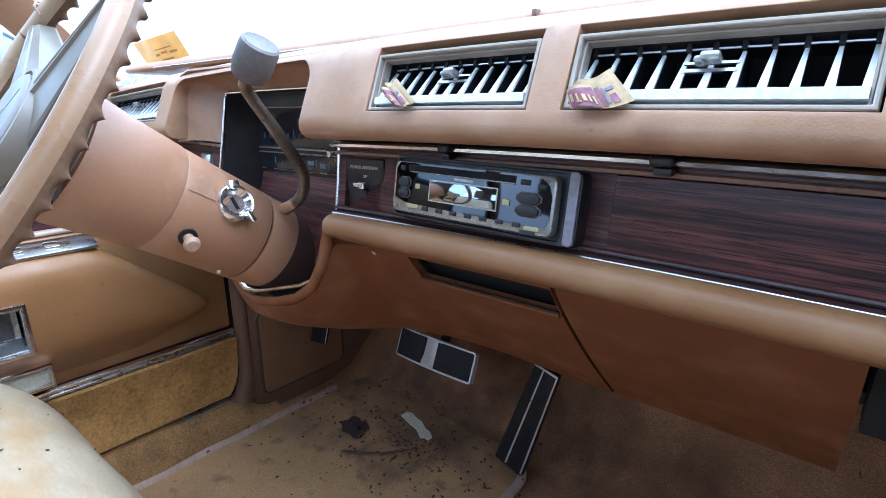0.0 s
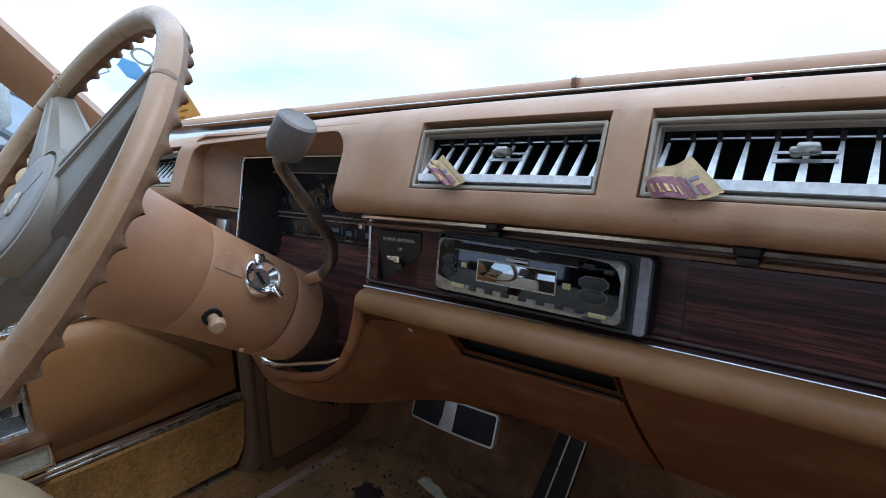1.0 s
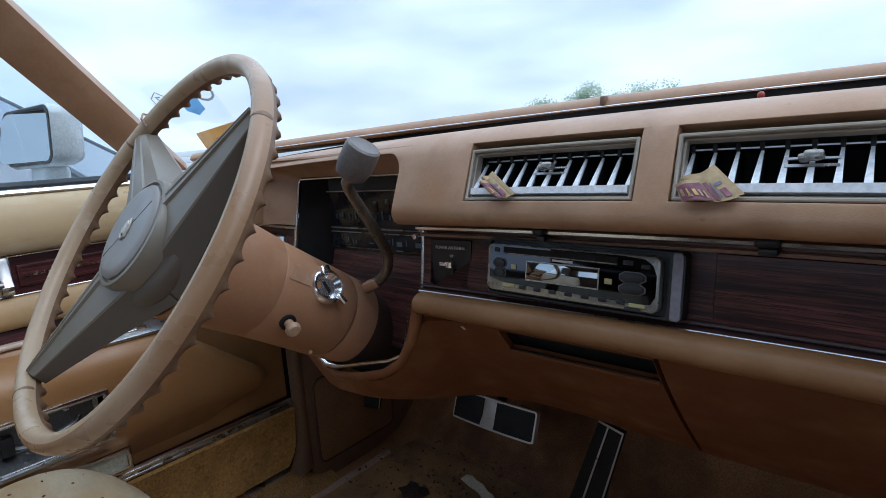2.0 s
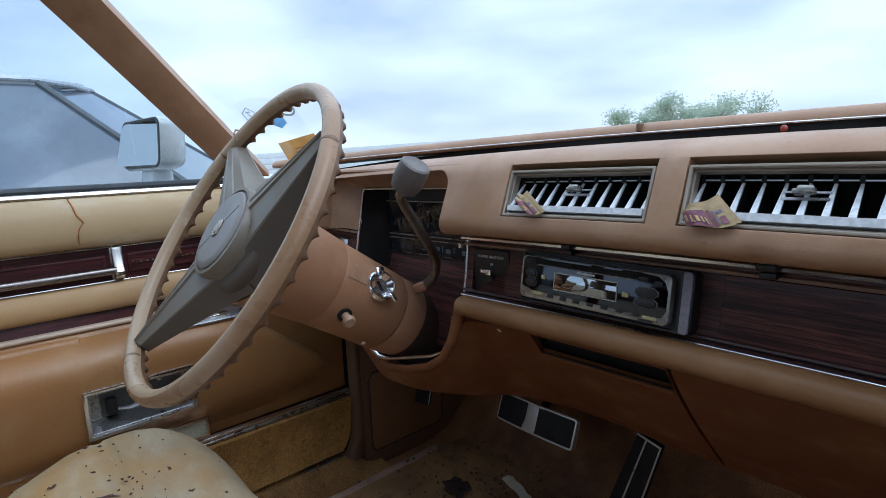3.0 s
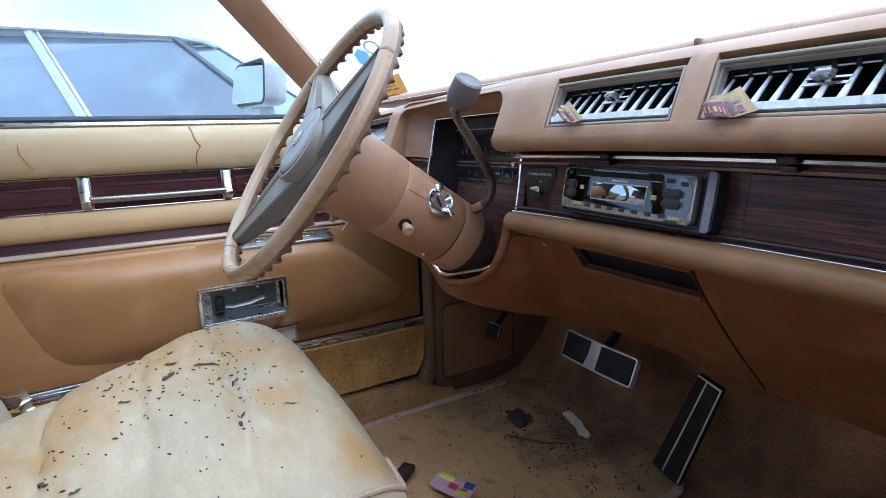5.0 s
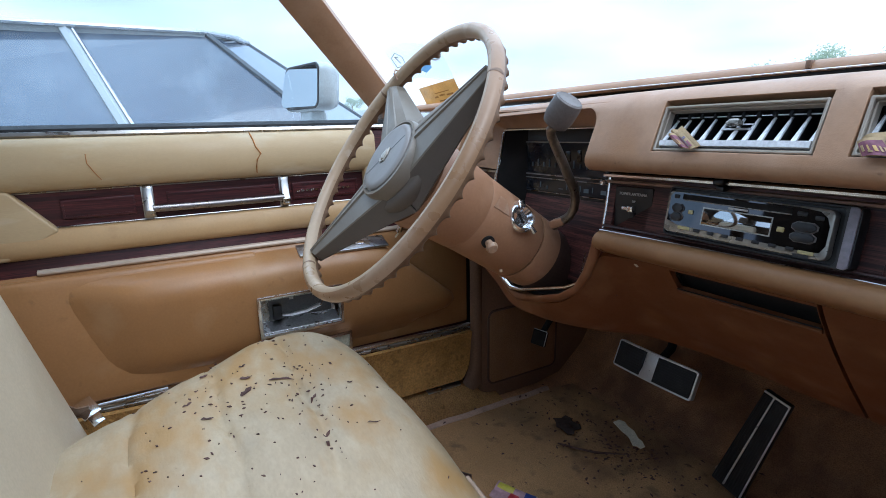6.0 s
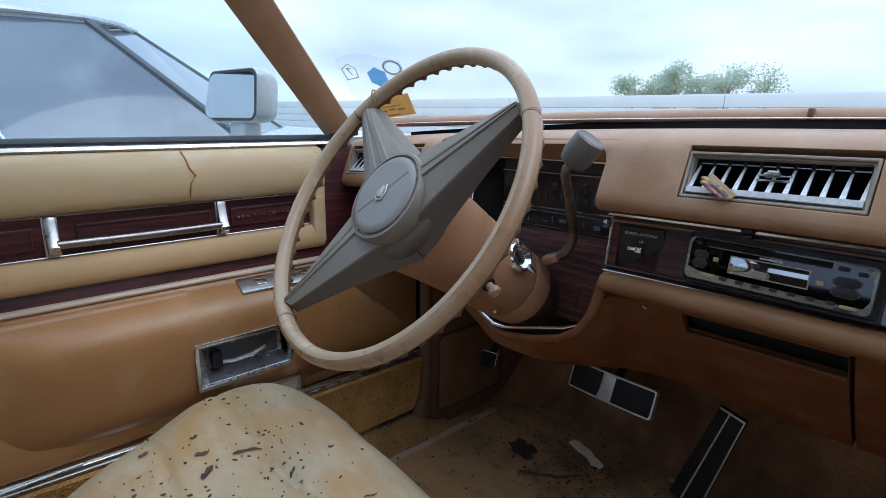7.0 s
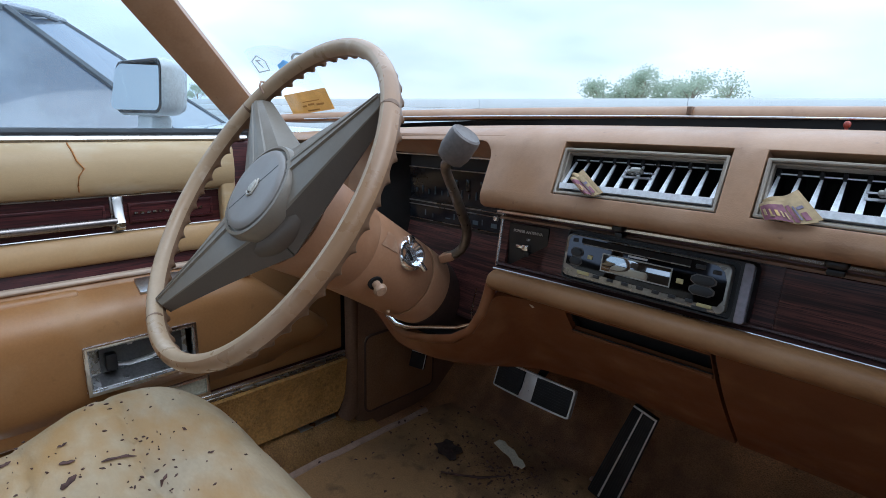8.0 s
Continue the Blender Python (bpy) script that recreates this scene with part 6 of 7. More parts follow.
# ---- seat ----
def seat():
    s = thing("driver_seat", (-0.66, -0.1, 0.26), "worn cream leather driver's seat with orange stains", "car seat")
    X0, X1, Y0, Y1 = -0.915, -0.393, -0.40, 0.176

    def top(u, v):
        # squircle plan, crowned top, seams across
        a, b = 2 * u - 1, 2 * v - 1
        k = 0.11
        x = (X0 + X1) / 2 + (X1 - X0) / 2 * a * (1 - k * b * b * abs(b) * (0.7 if a > 0 else 1.5))
        y = (Y0 + Y1) / 2 + (Y1 - Y0) / 2 * b * (1 - k * a * a * (0.5 if a > 0 else 1.2))
        ea, eb = abs(a), abs(b)
        x += 0.10 * max(0.0, (-0.02 - y) / 0.28) ** 1.3 * max(0.0, -a)
        z = 0.500 + 0.064 * (1 - ea ** 3.2) * (1 - max(0, b) ** 7) + 0.026 * (0.5 - a) * (1 - ea ** 6)
        z -= 0.025 * (eb ** 10) + 0.018 * max(0, -b)
        z -= 0.014 * max(0.0, a) ** 3
        y -= 0.026 * max(0.0, b) ** 2 * min(1.0, max(0.0, (X1 - 0.06 - x) / 0.20))
        z -= 0.235 * max(0.0, -0.045 - y) ** 1.15 * (0.45 - 0.55 * a)
        z += 0.016 * math.exp(-((x + 0.84) / 0.10) ** 2 - ((y - 0.02) / 0.08) ** 2)
        for ys in (-0.008, -0.118, -0.23):
            z -= 0.0075 * math.exp(-((y - ys - 0.004 * math.sin(x * 31)) / 0.005) ** 2) * (1 - ea ** 2)
            z -= 0.0055 * math.exp(-((y - ys) / 0.035) ** 2) * (1 - ea ** 2)
        z += 0.0028 * noise.noise(Vector((x * 14, y * 14, 2))) + 0.0012 * noise.noise(Vector((x * 45, y * 45, 5)))
        return (x, y, z)
    part("cushion", sheet(top, 90, 90), SEAT, s, "cream leather cushion with stitched channels", 80)
    # welt and skirt round the edge
    rim = [top(1 - i / 30, 1) for i in range(31)] 
    right = [top(1, 1 - i / 30) for i in range(31)]
    edge = rim[4::-1] + right[1:]
    part("piping", tube([(x, y, z + 0.001) for x, y, z in edge], 0.0045, 8), PIPING, s, "pinkish piping")
    loop = [top(i / 30, 1) for i in range(31)] + [top(1, 1 - i / 30) for i in range(1, 31)] + [top(1 - i / 30, 0) for i in range(1, 31)] + [top(0, i / 30) for i in range(1, 30)]
    bm = bmesh.new()
    rings = []
    for k in range(7):
        t = k / 6
        out = 0.010 * math.sin(math.pi * t)
        rings.append([bm.verts.new((x + out * (1 if x > -0.66 else -1), y + out * (1 if y > -0.1 else -1), z + (0.30 - z) * t)) for x, y, z in loop])
    n = len(loop)
    for r0, r1 in zip(rings, rings[1:]):
        for k in range(n):
            bm.faces.new((r0[k], r0[(k + 1) % n], r1[(k + 1) % n], r1[k]))
    bm.faces.new(rings[-1])
    part("skirt", bm, SEAT_BACK, s, "cream leather side of the cushion", 60)
    part("seat_base", box(-0.88, -0.43, -0.38, 0.09, 0.235, 0.31), BLACK, s)

    # backrest: closed rounded section swept up a slight lean
    bm = bmesh.new()
    rings = []
    for k in range(15):
        v = k / 14
        sh = 1 - 0.10 * max(0, v - 0.75) ** 2 / 0.0625
        dp = 1.0 if 0 < k < 14 else 0.6
        ring = []
        for q in range(36):
            a = 2 * math.pi * q / 36
            ca, sa = math.cos(a), math.sin(a)
            x = -0.668 + 0.245 * sh * math.copysign(abs(ca) ** 0.35, ca)
            y = -0.338 - 0.13 * v + 0.075 * dp * math.copysign(abs(sa) ** 0.55, sa)
            ring.append(bm.verts.new((x, y, 0.36 + 0.49 * v)))
        rings.append(ring)
    for r0, r1 in zip(rings, rings[1:]):
        for q in range(36):
            bm.faces.new((r0[q], r0[(q + 1) % 36], r1[(q + 1) % 36], r1[q]))
    bm.faces.new(rings[0][::-1])
    bm.faces.new(rings[-1])
    part("backrest", bm, SEAT_BACK, s, "cream leather backrest", 60)
    return top


seat_top = seat()


def seat_debris():
    rnd = random.Random(4)
    grid = [Vector(seat_top(i / 80, j / 80)) for i in range(81) for j in range(81)]

    def lie(x, y):
        return min(grid, key=lambda g: (g.x - x) ** 2 + (g.y - y) ** 2).z
    bm = bmesh.new()
    for i in range(230):
        if i < 70:
            x, y = rnd.gauss(-0.66, 0.07), rnd.gauss(-0.005, 0.022)
        elif i < 110:
            x, y = rnd.gauss(-0.65, 0.06), rnd.gauss(-0.115, 0.03)
        elif i < 125:
            x, y = rnd.gauss(-0.52, 0.05), rnd.gauss(-0.21, 0.03)
        else:
            x, y = rnd.uniform(-0.86, -0.42), rnd.uniform(-0.28, 0.14)
        L = rnd.choice((0.0010, 0.0013, 0.0016, 0.0020, 0.0026, 0.0034)) * rnd.uniform(0.6, 1.1)
        W = min(0.0012, L * rnd.uniform(0.2, 0.45))
        m = Matrix.Translation(Vector((x, y, lie(x, y) + 0.0012))) @ pose(0, 0, 0, rnd.uniform(-15, 15), rnd.uniform(-15, 15), rnd.gauss(70, 45))
        ring = [(L, 0, 0), (L * 0.3, W, 0.0008), (-L * 0.8, W * 0.6, 0), (-L, -W * 0.3, 0.0006), (0, -W, 0)]
        t = [bm.verts.new(m @ Vector(p)) for p in ring]
        bmi = [bm.verts.new(m @ (Vector(p) - Vector((0, 0, 0.0012)))) for p in ring]
        bm.faces.new(t)
        for k in range(5):
            bm.faces.new((t[k], bmi[k], bmi[(k + 1) % 5], t[(k + 1) % 5]))
    solo("seat_litter", bm, DEBRIS, "dark dry leaf bits scattered on the seat cushion", "leaf litter", kind="stuff")
    # x, y, half length, half width, heading
    leaves = [(-0.685, -0.030, 0.018, 0.0036, 84), (-0.677, -0.082, 0.010, 0.0055, 125), (-0.711, -0.077, 0.008, 0.0055, 60), (-0.748, -0.075, 0.005, 0.003, 90), (-0.698, -0.158, 0.006, 0.003, 110),
              (-0.772, -0.129, 0.006, 0.004, 100), (-0.649, -0.138, 0.008, 0.0032, 75), (-0.526, -0.010, 0.0055, 0.0045, 20), (-0.546, -0.007, 0.006, 0.003, 120), (-0.621, -0.001, 0.006, 0.0028, 130),
              (-0.535, -0.218, 0.006, 0.0048, 50), (-0.500, -0.225, 0.020, 0.0040, 60), (-0.504, -0.187, 0.006, 0.003, 110), (-0.536, 0.055, 0.009, 0.0018, 80), (-0.628, 0.056, 0.004, 0.0024, 80)]
    for x, y, L, W, a in leaves:
        pts = [Vector((x + L * q * math.cos(radians(a)), y + L * q * math.sin(radians(a)), 0)) for q in (-1, -0.6, -0.1, 0.4, 1)]
        for k, q in enumerate(pts):
            q.z = lie(q.x, q.y) + 0.0016 + 0.0008 * math.sin(2.1 * k)
        solo("dry_leaf", tube(pts, [W * 0.3, W * 0.7, W * 0.5, W * 0.75, W * 0.2], 8, 0.35), DEBRIS, "curled dark dry leaf lying on the cream seat", "dry leaf", group="leaves on the seat")


seat_debris()


def seat_belt():
    b = thing("seat_belt", (-0.87, -0.33, 0.5), "brown seat belt with chrome buckle tongue beside the seat", "seat belt")
    pts = [(-0.80, -0.36, 0.62), (-0.83, -0.345, 0.575), (-0.86, -0.33, 0.535), (-0.885, -0.315, 0.508), (-0.90, -0.30, 0.50)]
    bm = sheet(lambda u, v: tuple(Vector(pts[min(3, int(u * 4))]).lerp(Vector(pts[min(4, int(u * 4) + 1)]), u * 4 - min(3, int(u * 4))) + Vector((0.012, 0.012, 0.02)) * (v - 0.5)), 12, 3, 0.0025)
    part("webbing", bm, BELT, b)
    part("tongue", moved(join(box(-0.022, 0.022, -0.014, 0.014, -0.0015, 0.0015, 0.001), box(0.018, 0.045, -0.009, 0.009, -0.0012, 0.0012, 0.001)), pose(-0.900, -0.298, 0.503, 20, 15, 25)), CHROME, b, "bright metal tongue")
    part("latch", moved(box(-0.018, 0.018, -0.013, 0.013, -0.008, 0.008, 0.003), pose(-0.868, -0.336, 0.500, 25, 10, 20)), BLACK, b)
    part("latch_face", moved(box(-0.008, 0.010, -0.0085, 0.0085, 0.008, 0.0105, 0.002), pose(-0.868, -0.336, 0.500, 25, 10, 20)), CHROME, b)
    # light metal track by the seat
    part("rail", tube([(-0.93, -0.42, 0.482), (-0.935, -0.28, 0.487), (-0.938, -0.18, 0.487)], 0.003, 8), SATIN, b)


seat_belt()


# ---- footwell ----
def floor_mat():
    f = thing("floor_mat", (-0.66, 0.45, 0.25), "dirty tan carpet floor mat with pinkish bound edge", "floor mat")

    def pos(x, y):
        z = 0.2445 + 0.004 * noise.noise(Vector((x * 12, y * 12, 1)))
        if y > 0.62:
            z += 0.25 * (y - 0.62) ** 1.5
        t = math.exp(-((x + 0.02) / 0.25) ** 4)
        return (x, y, z + 0.10 * t)
    def surf(u, v):
        y = 0.10 + 0.655 * v
        xl = -0.912 + (0.0 if v < 0.8 else 0.03 * ((v - 0.8) / 0.2) ** 2)
        xr = -0.388 - (0.0 if v < 0.9 else 0.05 * ((v - 0.9) / 0.1) ** 2)
        return pos(xl + (xr - xl) * u, y)
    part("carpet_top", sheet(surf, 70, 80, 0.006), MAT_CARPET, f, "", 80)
    e = [surf(0, i / 40) for i in range(37)]
    part("binding", tube([(x, y, z + 0.002) for x, y, z in e], 0.009, 8, 0.5), MAT_EDGE, f, "pinkish bound edge")
    e = [surf(0.93 + i / 100, 1) for i in range(8)] + [surf(1, 1 - i / 40) for i in range(1, 41)]
    part("binding", tube([(x, y, z + 0.002) for x, y, z in e], 0.009, 8, 0.5), MAT_EDGE, f, "pinkish bound edge")


floor_mat()


def pedals():
    p = thing("brake_pedal", (-0.595, 0.70, 0.43), "wide brake pedal with black rubber and bright frame", "brake pedal")
    m = Matrix.Identity(4)
    up = Vector((0, 0.36, 0.933)).normalized()
    out = Vector((0, -0.933, 0.36)).normalized()
    m.col[0][:3], m.col[1][:3], m.col[2][:3], m.col[3][:3] = (1, 0, 0), up, out, (-0.594, 0.692, 0.442)
    W, Hh = 0.096, 0.030

    def bent(bm):
        for v in bm.verts:
            v.co.z -= 0.9 * v.co.x ** 2
        return moved(bm, m)
    part("frame", bent(dense(carve(prism(rounded(-W, W, -Hh, Hh, 0.006), -0.008, 0.004, axis="z"), [prism(rounded(-W + 0.0035, W - 0.0035, -Hh + 0.0035, Hh - 0.0035, 0.004), 0.0005, 0.02, axis="z")]), 0.02)), PEDAL_BRIGHT, p, "bright metal frame")
    for a, b in ((-W + 0.0045, -0.020), (0.012, W - 0.0045)):
        bm = box(a, b, -Hh + 0.004, Hh - 0.004, 0.0, 0.006, 0.001)
        part("rubber_pad", bent(dense(bm, 0.02)), RUBBER, p, "ribbed black rubber")
        for k in range(9):
            y = -Hh + 0.008 + k * 0.0055
            part("rib", bent(dense(box(a + 0.003, b - 0.003, y, y + 0.0025, 0.006, 0.0072), 0.02)), RUBBER, p)
    part("centre_plate", bent(prism([(-0.022, -Hh + 0.003), (0.010, -Hh + 0.003), (0.022, Hh - 0.003), (-0.010, Hh - 0.003)], 0.001, 0.0055, axis="z", bev=0.001)), PEDAL_BRIGHT, p, "bright slanted centre plate")
    part("arm", tube([(-0.594, 0.705, 0.44), (-0.594, 0.75, 0.47), (-0.594, 0.80, 0.60), (-0.594, 0.82, 0.72)], 0.009, 8), GAP, p)

    a = thing("accelerator_pedal", (-0.385, 0.74, 0.36), "long black accelerator pedal with bright ribs", "accelerator pedal")
    lo, hi = Vector((-0.4210, 0.706, 0.264)), Vector((-0.3690, 0.741, 0.468))
    q = Matrix.Identity(4)
    vy = (hi - lo).normalized()
    vx = Vector((1, 0.02, 0)) - vy * vy.dot(Vector((1, 0.02, 0)))
    vx.normalize()
    q.col[0][:3], q.col[1][:3], q.col[2][:3], q.col[3][:3] = vx, vy, vx.cross(vy), lo.lerp(hi, 0.5)
    L = (hi - lo).length / 2

    def tapered(bm):
        return moved(warped(bm, lambda x, y, z: (x * (1 - 0.12 * y / L), y, z)), q)
    part("pad", tapered(box(-0.0275, 0.0275, -L, L, -0.010, 0.004, 0.003)), RUBBER, a, "black rubber pad")
    for x in (-0.005, 0.0255):
        part("bright_rib", tapered(box(x - 0.0016, x + 0.0016, -L + 0.006, L - 0.003, 0.004, 0.0065, 0.0008)), PEDAL_BRIGHT, a)
    part("bright_rib", tapered(box(-0.0265, 0.0271, L - 0.005, L - 0.001, 0.004, 0.0065, 0.0008)), PEDAL_BRIGHT, a)
    for x in (-0.0245, -0.020, -0.0155, -0.011, 0.000, 0.0045, 0.009, 0.0135, 0.018, 0.022):
        part("groove_rib", tapered(box(x - 0.0010, x + 0.0010, -L + 0.008, L - 0.008, 0.004, 0.0052)), RUBBER, a)

    k = thing("parking_brake_pedal", (-0.90, 0.64, 0.42), "small black parking brake pedal with bright edge", "brake pedal")
    pm = Matrix.Identity(4)
    pm.col[0][:3], pm.col[1][:3], pm.col[2][:3], pm.col[3][:3] = (0.97, 0.24, 0), (-0.09, 0.35, 0.93), (0.22, -0.90, 0.36), (-0.898, 0.650, 0.406)
    pm = pm @ Matrix.Scale(0.82, 4)
    part("pad", moved(box(-0.026, 0.026, -0.024, 0.024, -0.006, 0.004, 0.003), pm), GAP, k)
    part("edge", moved(tube([(-0.024, 0.0235, 0.004), (0.024, 0.0235, 0.004), (0.0255, 0.022, 0.004), (0.0255, -0.022, 0.004)], 0.0012, 6), pm), PEDAL_BRIGHT, k, "bright edge")
    part("arm", tube([(-0.898, 0.655, 0.41), (-0.900, 0.72, 0.49), (-0.905, 0.80, 0.70)], 0.008, 8), GAP, k)


pedals()


def footwell_litter():
    bm = bmesh.new()
    m = [(-0.668, 0.674), (-0.663, 0.688), (-0.652, 0.694), (-0.640, 0.690), (-0.617, 0.683), (-0.600, 0.676), (-0.590, 0.677), (-0.574, 0.666), (-0.577, 0.657), (-0.589, 0.660), (-0.596, 0.655), (-0.616, 0.664), (-0.640, 0.671)]
    bm = prism(m, 0.0, 0.0012, axis="z")
    for v in bm.verts:
        v.co.z += 0.261 + 0.3 * max(0, v.co.y - 0.62) + 0.003 * math.sin(v.co.x * 120)
    solo("paper_scrap", bm, PAPER, "torn dirty white paper scrap lying on the mat", "paper scrap")
    # worn square heel patch in the mat
    hp = [(-0.786, 0.604), (-0.777, 0.622), (-0.781, 0.637), (-0.764, 0.641), (-0.752, 0.634), (-0.735, 0.640), (-0.719, 0.630), (-0.723, 0.612), (-0.712, 0.600), (-0.718, 0.586), (-0.738, 0.591), (-0.755, 0.586), (-0.770, 0.598)]
    solo("heel_patch", moved(bevel_all(prism(hp, 0.0, 0.0014, axis="z"), 0.0005), pose(0, 0, 0.2500)), mat("heel_rubber", (0.06, 0.036, 0.03), rough=0.8, var=0.3, vscale=40, bump=0.5, bscale=200, bdist=0.002), "worn dark square heel patch stuck to the floor mat", "heel patch")
    # folded wrapper
    w = thing("sweet_wrapper", (-0.60, 0.33, 0.255), "crumpled bright wrapper with yellow, pink and blue print", "wrapper")
    wm = pose(-0.610, 0.350, 0.2585, 4, 6, 30)

    def crumple(u, v):
        return (-0.040 + 0.080 * u, -0.022 + 0.044 * v, 0.004 * noise.noise(Vector((u * 3, v * 3, 7))) + 0.003 * abs(2 * u - 1) + 0.003)
    part("film", moved(sheet(crumple, 16, 10, 0.0012), wm), PINK, w)
    for u0, u1, v0, v1, mt in ((0.05, 0.45, 0.62, 0.95, WR_YEL), (0.40, 0.62, 0.30, 0.62, WR_RED), (0.72, 0.97, 0.62, 0.97, WR_BLUE), (0.62, 0.90, 0.15, 0.42, WR_YEL), (0.70, 0.85, 0.44, 0.60, WR_RED)):
        part("print", moved(sheet(lambda u, v: tuple(Vector(crumple(u0 + (u1 - u0) * u, v0 + (v1 - v0) * v)) + Vector((0, 0, 0.0012))), 4, 4, 0.0006), wm), mt, w)
    solo("brown_box", moved(carve(box(-0.034, 0.034, -0.013, 0.013, 0, 0.014, 0.002), [box(-0.030, 0.030, -0.009, 0.009, 0.011, 0.03)]), pose(-0.694, 0.283, 0.2505, 0, 0, 124)), BROWN, "small dark brown plastic case on the floor mat", "plastic case")
    tw = [(-0.703, 0.543, 0.2535), (-0.682, 0.553, 0.255), (-0.663, 0.566, 0.255), (-0.632, 0.588, 0.256), (-0.612, 0.612, 0.257), (-0.595, 0.632, 0.258)]
    solo("twig", tube(tw, [0.0015, 0.0025, 0.002, 0.0028, 0.002, 0.001], 7), DEBRIS, "thin dark twig lying on the floor mat", "twig")
    rnd = random.Random(9)
    bm = bmesh.new()
    for i in range(420):
        x, y = rnd.uniform(-0.93, -0.30), rnd.uniform(0.18, 0.78)
        if i % 4:
            x, y = rnd.gauss(-0.62, 0.10), rnd.gauss(0.65, 0.06)
        z = 0.2500 + (0.25 * max(0, y - 0.62) ** 1.5) + 0.10 * math.exp(-((x + 0.02) / 0.25) ** 4) + (0.012 * max(0, y - 0.72) / 0.06)
        if not -0.94 < x < -0.28 or y > 0.80:
            continue
        L = rnd.uniform(0.0015, 0.006)
        mm = Matrix.Translation((x, y, z + 0.0015)) @ pose(0, 0, 0, rnd.uniform(-25, 25), rnd.uniform(-25, 25), rnd.uniform(0, 360))
        vs = [bm.verts.new(mm @ Vector(p)) for p in ((L, 0, 0), (0, L * 0.6, 0.0008), (-L, 0.1 * L, 0), (0, -L * 0.5, 0.001), (0, 0, 0.002))]
        for q in range(4):
            bm.faces.new((vs[q], vs[(q + 1) % 4], vs[4]))
    solo("floor_litter", bm, DEBRIS, "dark crumbs and leaf bits scattered over the footwell", "litter", kind="stuff")


footwell_litter()


# ---- papers ----
def ticket(a, b, c, d, bulge, group):
    """A folded slip between its left, top, right and bottom corners, with a second leaf behind."""
    a, b, c, d = (Vector(p) for p in (a, b, c, d))
    t = thing("paper_ticket", tuple((a + b + c + d) / 4), "folded cream and purple ticket tucked into the air vent", "ticket", group=group)

    def leaf(u, v, off):
        p = d.lerp(c, u).lerp(a.lerp(b, u), v)
        return tuple(p + Vector((0, off - bulge * math.sin(math.pi * min(1, u * 1.1)) - 0.0012 * math.sin(9 * u), 0.0012 * math.sin(7 * u))))
    part("front_leaf", sheet(lambda u, v: leaf(u, v, 0), 12, 6, 0.0005), TICKET_Y, t, "cream front leaf with purple print")
    part("back_leaf", sheet(lambda u, v: tuple(Vector(leaf(u, v * 1.16 + 0.02, 0.005)) + Vector((0.002, 0, 0.001))), 12, 6, 0.0006), TICKET_Y, t, "cream back leaf")
    pr = [(0.03, 0.60, 0.05, 0.86, 0.0008, TICKET_P), (0.08, 0.14, 0.30, 0.66, 0.0014, TICKET_Y), (0.19, 0.29, 0.22, 0.31, 0.0014, TICKET_Y), (0.21, 0.25, 0.31, 0.62, 0.0014, TICKET_O), (0.33, 0.40, 0.28, 0.58, 0.0014, TICKET_O),
          (0.45, 0.49, 0.26, 0.56, 0.0014, TICKET_Y), (0.53, 0.57, 0.18, 0.50, 0.0014, TICKET_Y), (0.64, 0.73, 0.08, 0.80, 0.0008, TICKET_P), (0.76, 0.80, 0.16, 0.72, 0.0008, TICKET_B), (0.84, 0.94, 0.12, 0.42, 0.0008, TICKET_P),
          (0.83, 0.96, 0.56, 0.66, 0.0008, TICKET_B)]
    for u0, u1, v0, v1, lift, mt in pr:
        part("print", sheet(lambda u, v: leaf(u0 + (u1 - u0) * u, v0 + (v1 - v0) * v, -lift), 5, 3, 0.0003), mt, t)


ticket((-0.317, 0.3185, 0.929), (-0.308, 0.3250, 0.934), (-0.282, 0.3165, 0.9175), (-0.296, 0.3140, 0.9155), 0.002, "tickets in the vents")
ticket((-0.1445, 0.3160, 0.927), (-0.122, 0.3250, 0.9355), (-0.103, 0.3150, 0.9190), (-0.138, 0.3125, 0.9155), 0.003, "tickets in the vents")


def orange_card():
    c = thing("orange_card", (-0.93, 0.45, 0.985), "faded orange card with print standing against the windscreen", "card")
    m = pose(-1.010, 0.452, 0.990, 28, -7, 10)
    part("card", moved(box(-0.070, 0.055, -0.0006, 0.0006, -0.003, 0.042), m), ORANGE, c)
    for x, z, w, h in [(-0.03, 0.010, 0.012, 0.004), (-0.012, 0.012, 0.018, 0.004), (0.012, 0.010, 0.022, 0.004), (-0.025, 0.020, 0.05, 0.002), (-0.02, 0.000, 0.035, 0.003)]:
        part("print_bar", moved(box(x, x + w, -0.0010, -0.0007, z, z + h), m), ORANGE_INK, c)


orange_card()


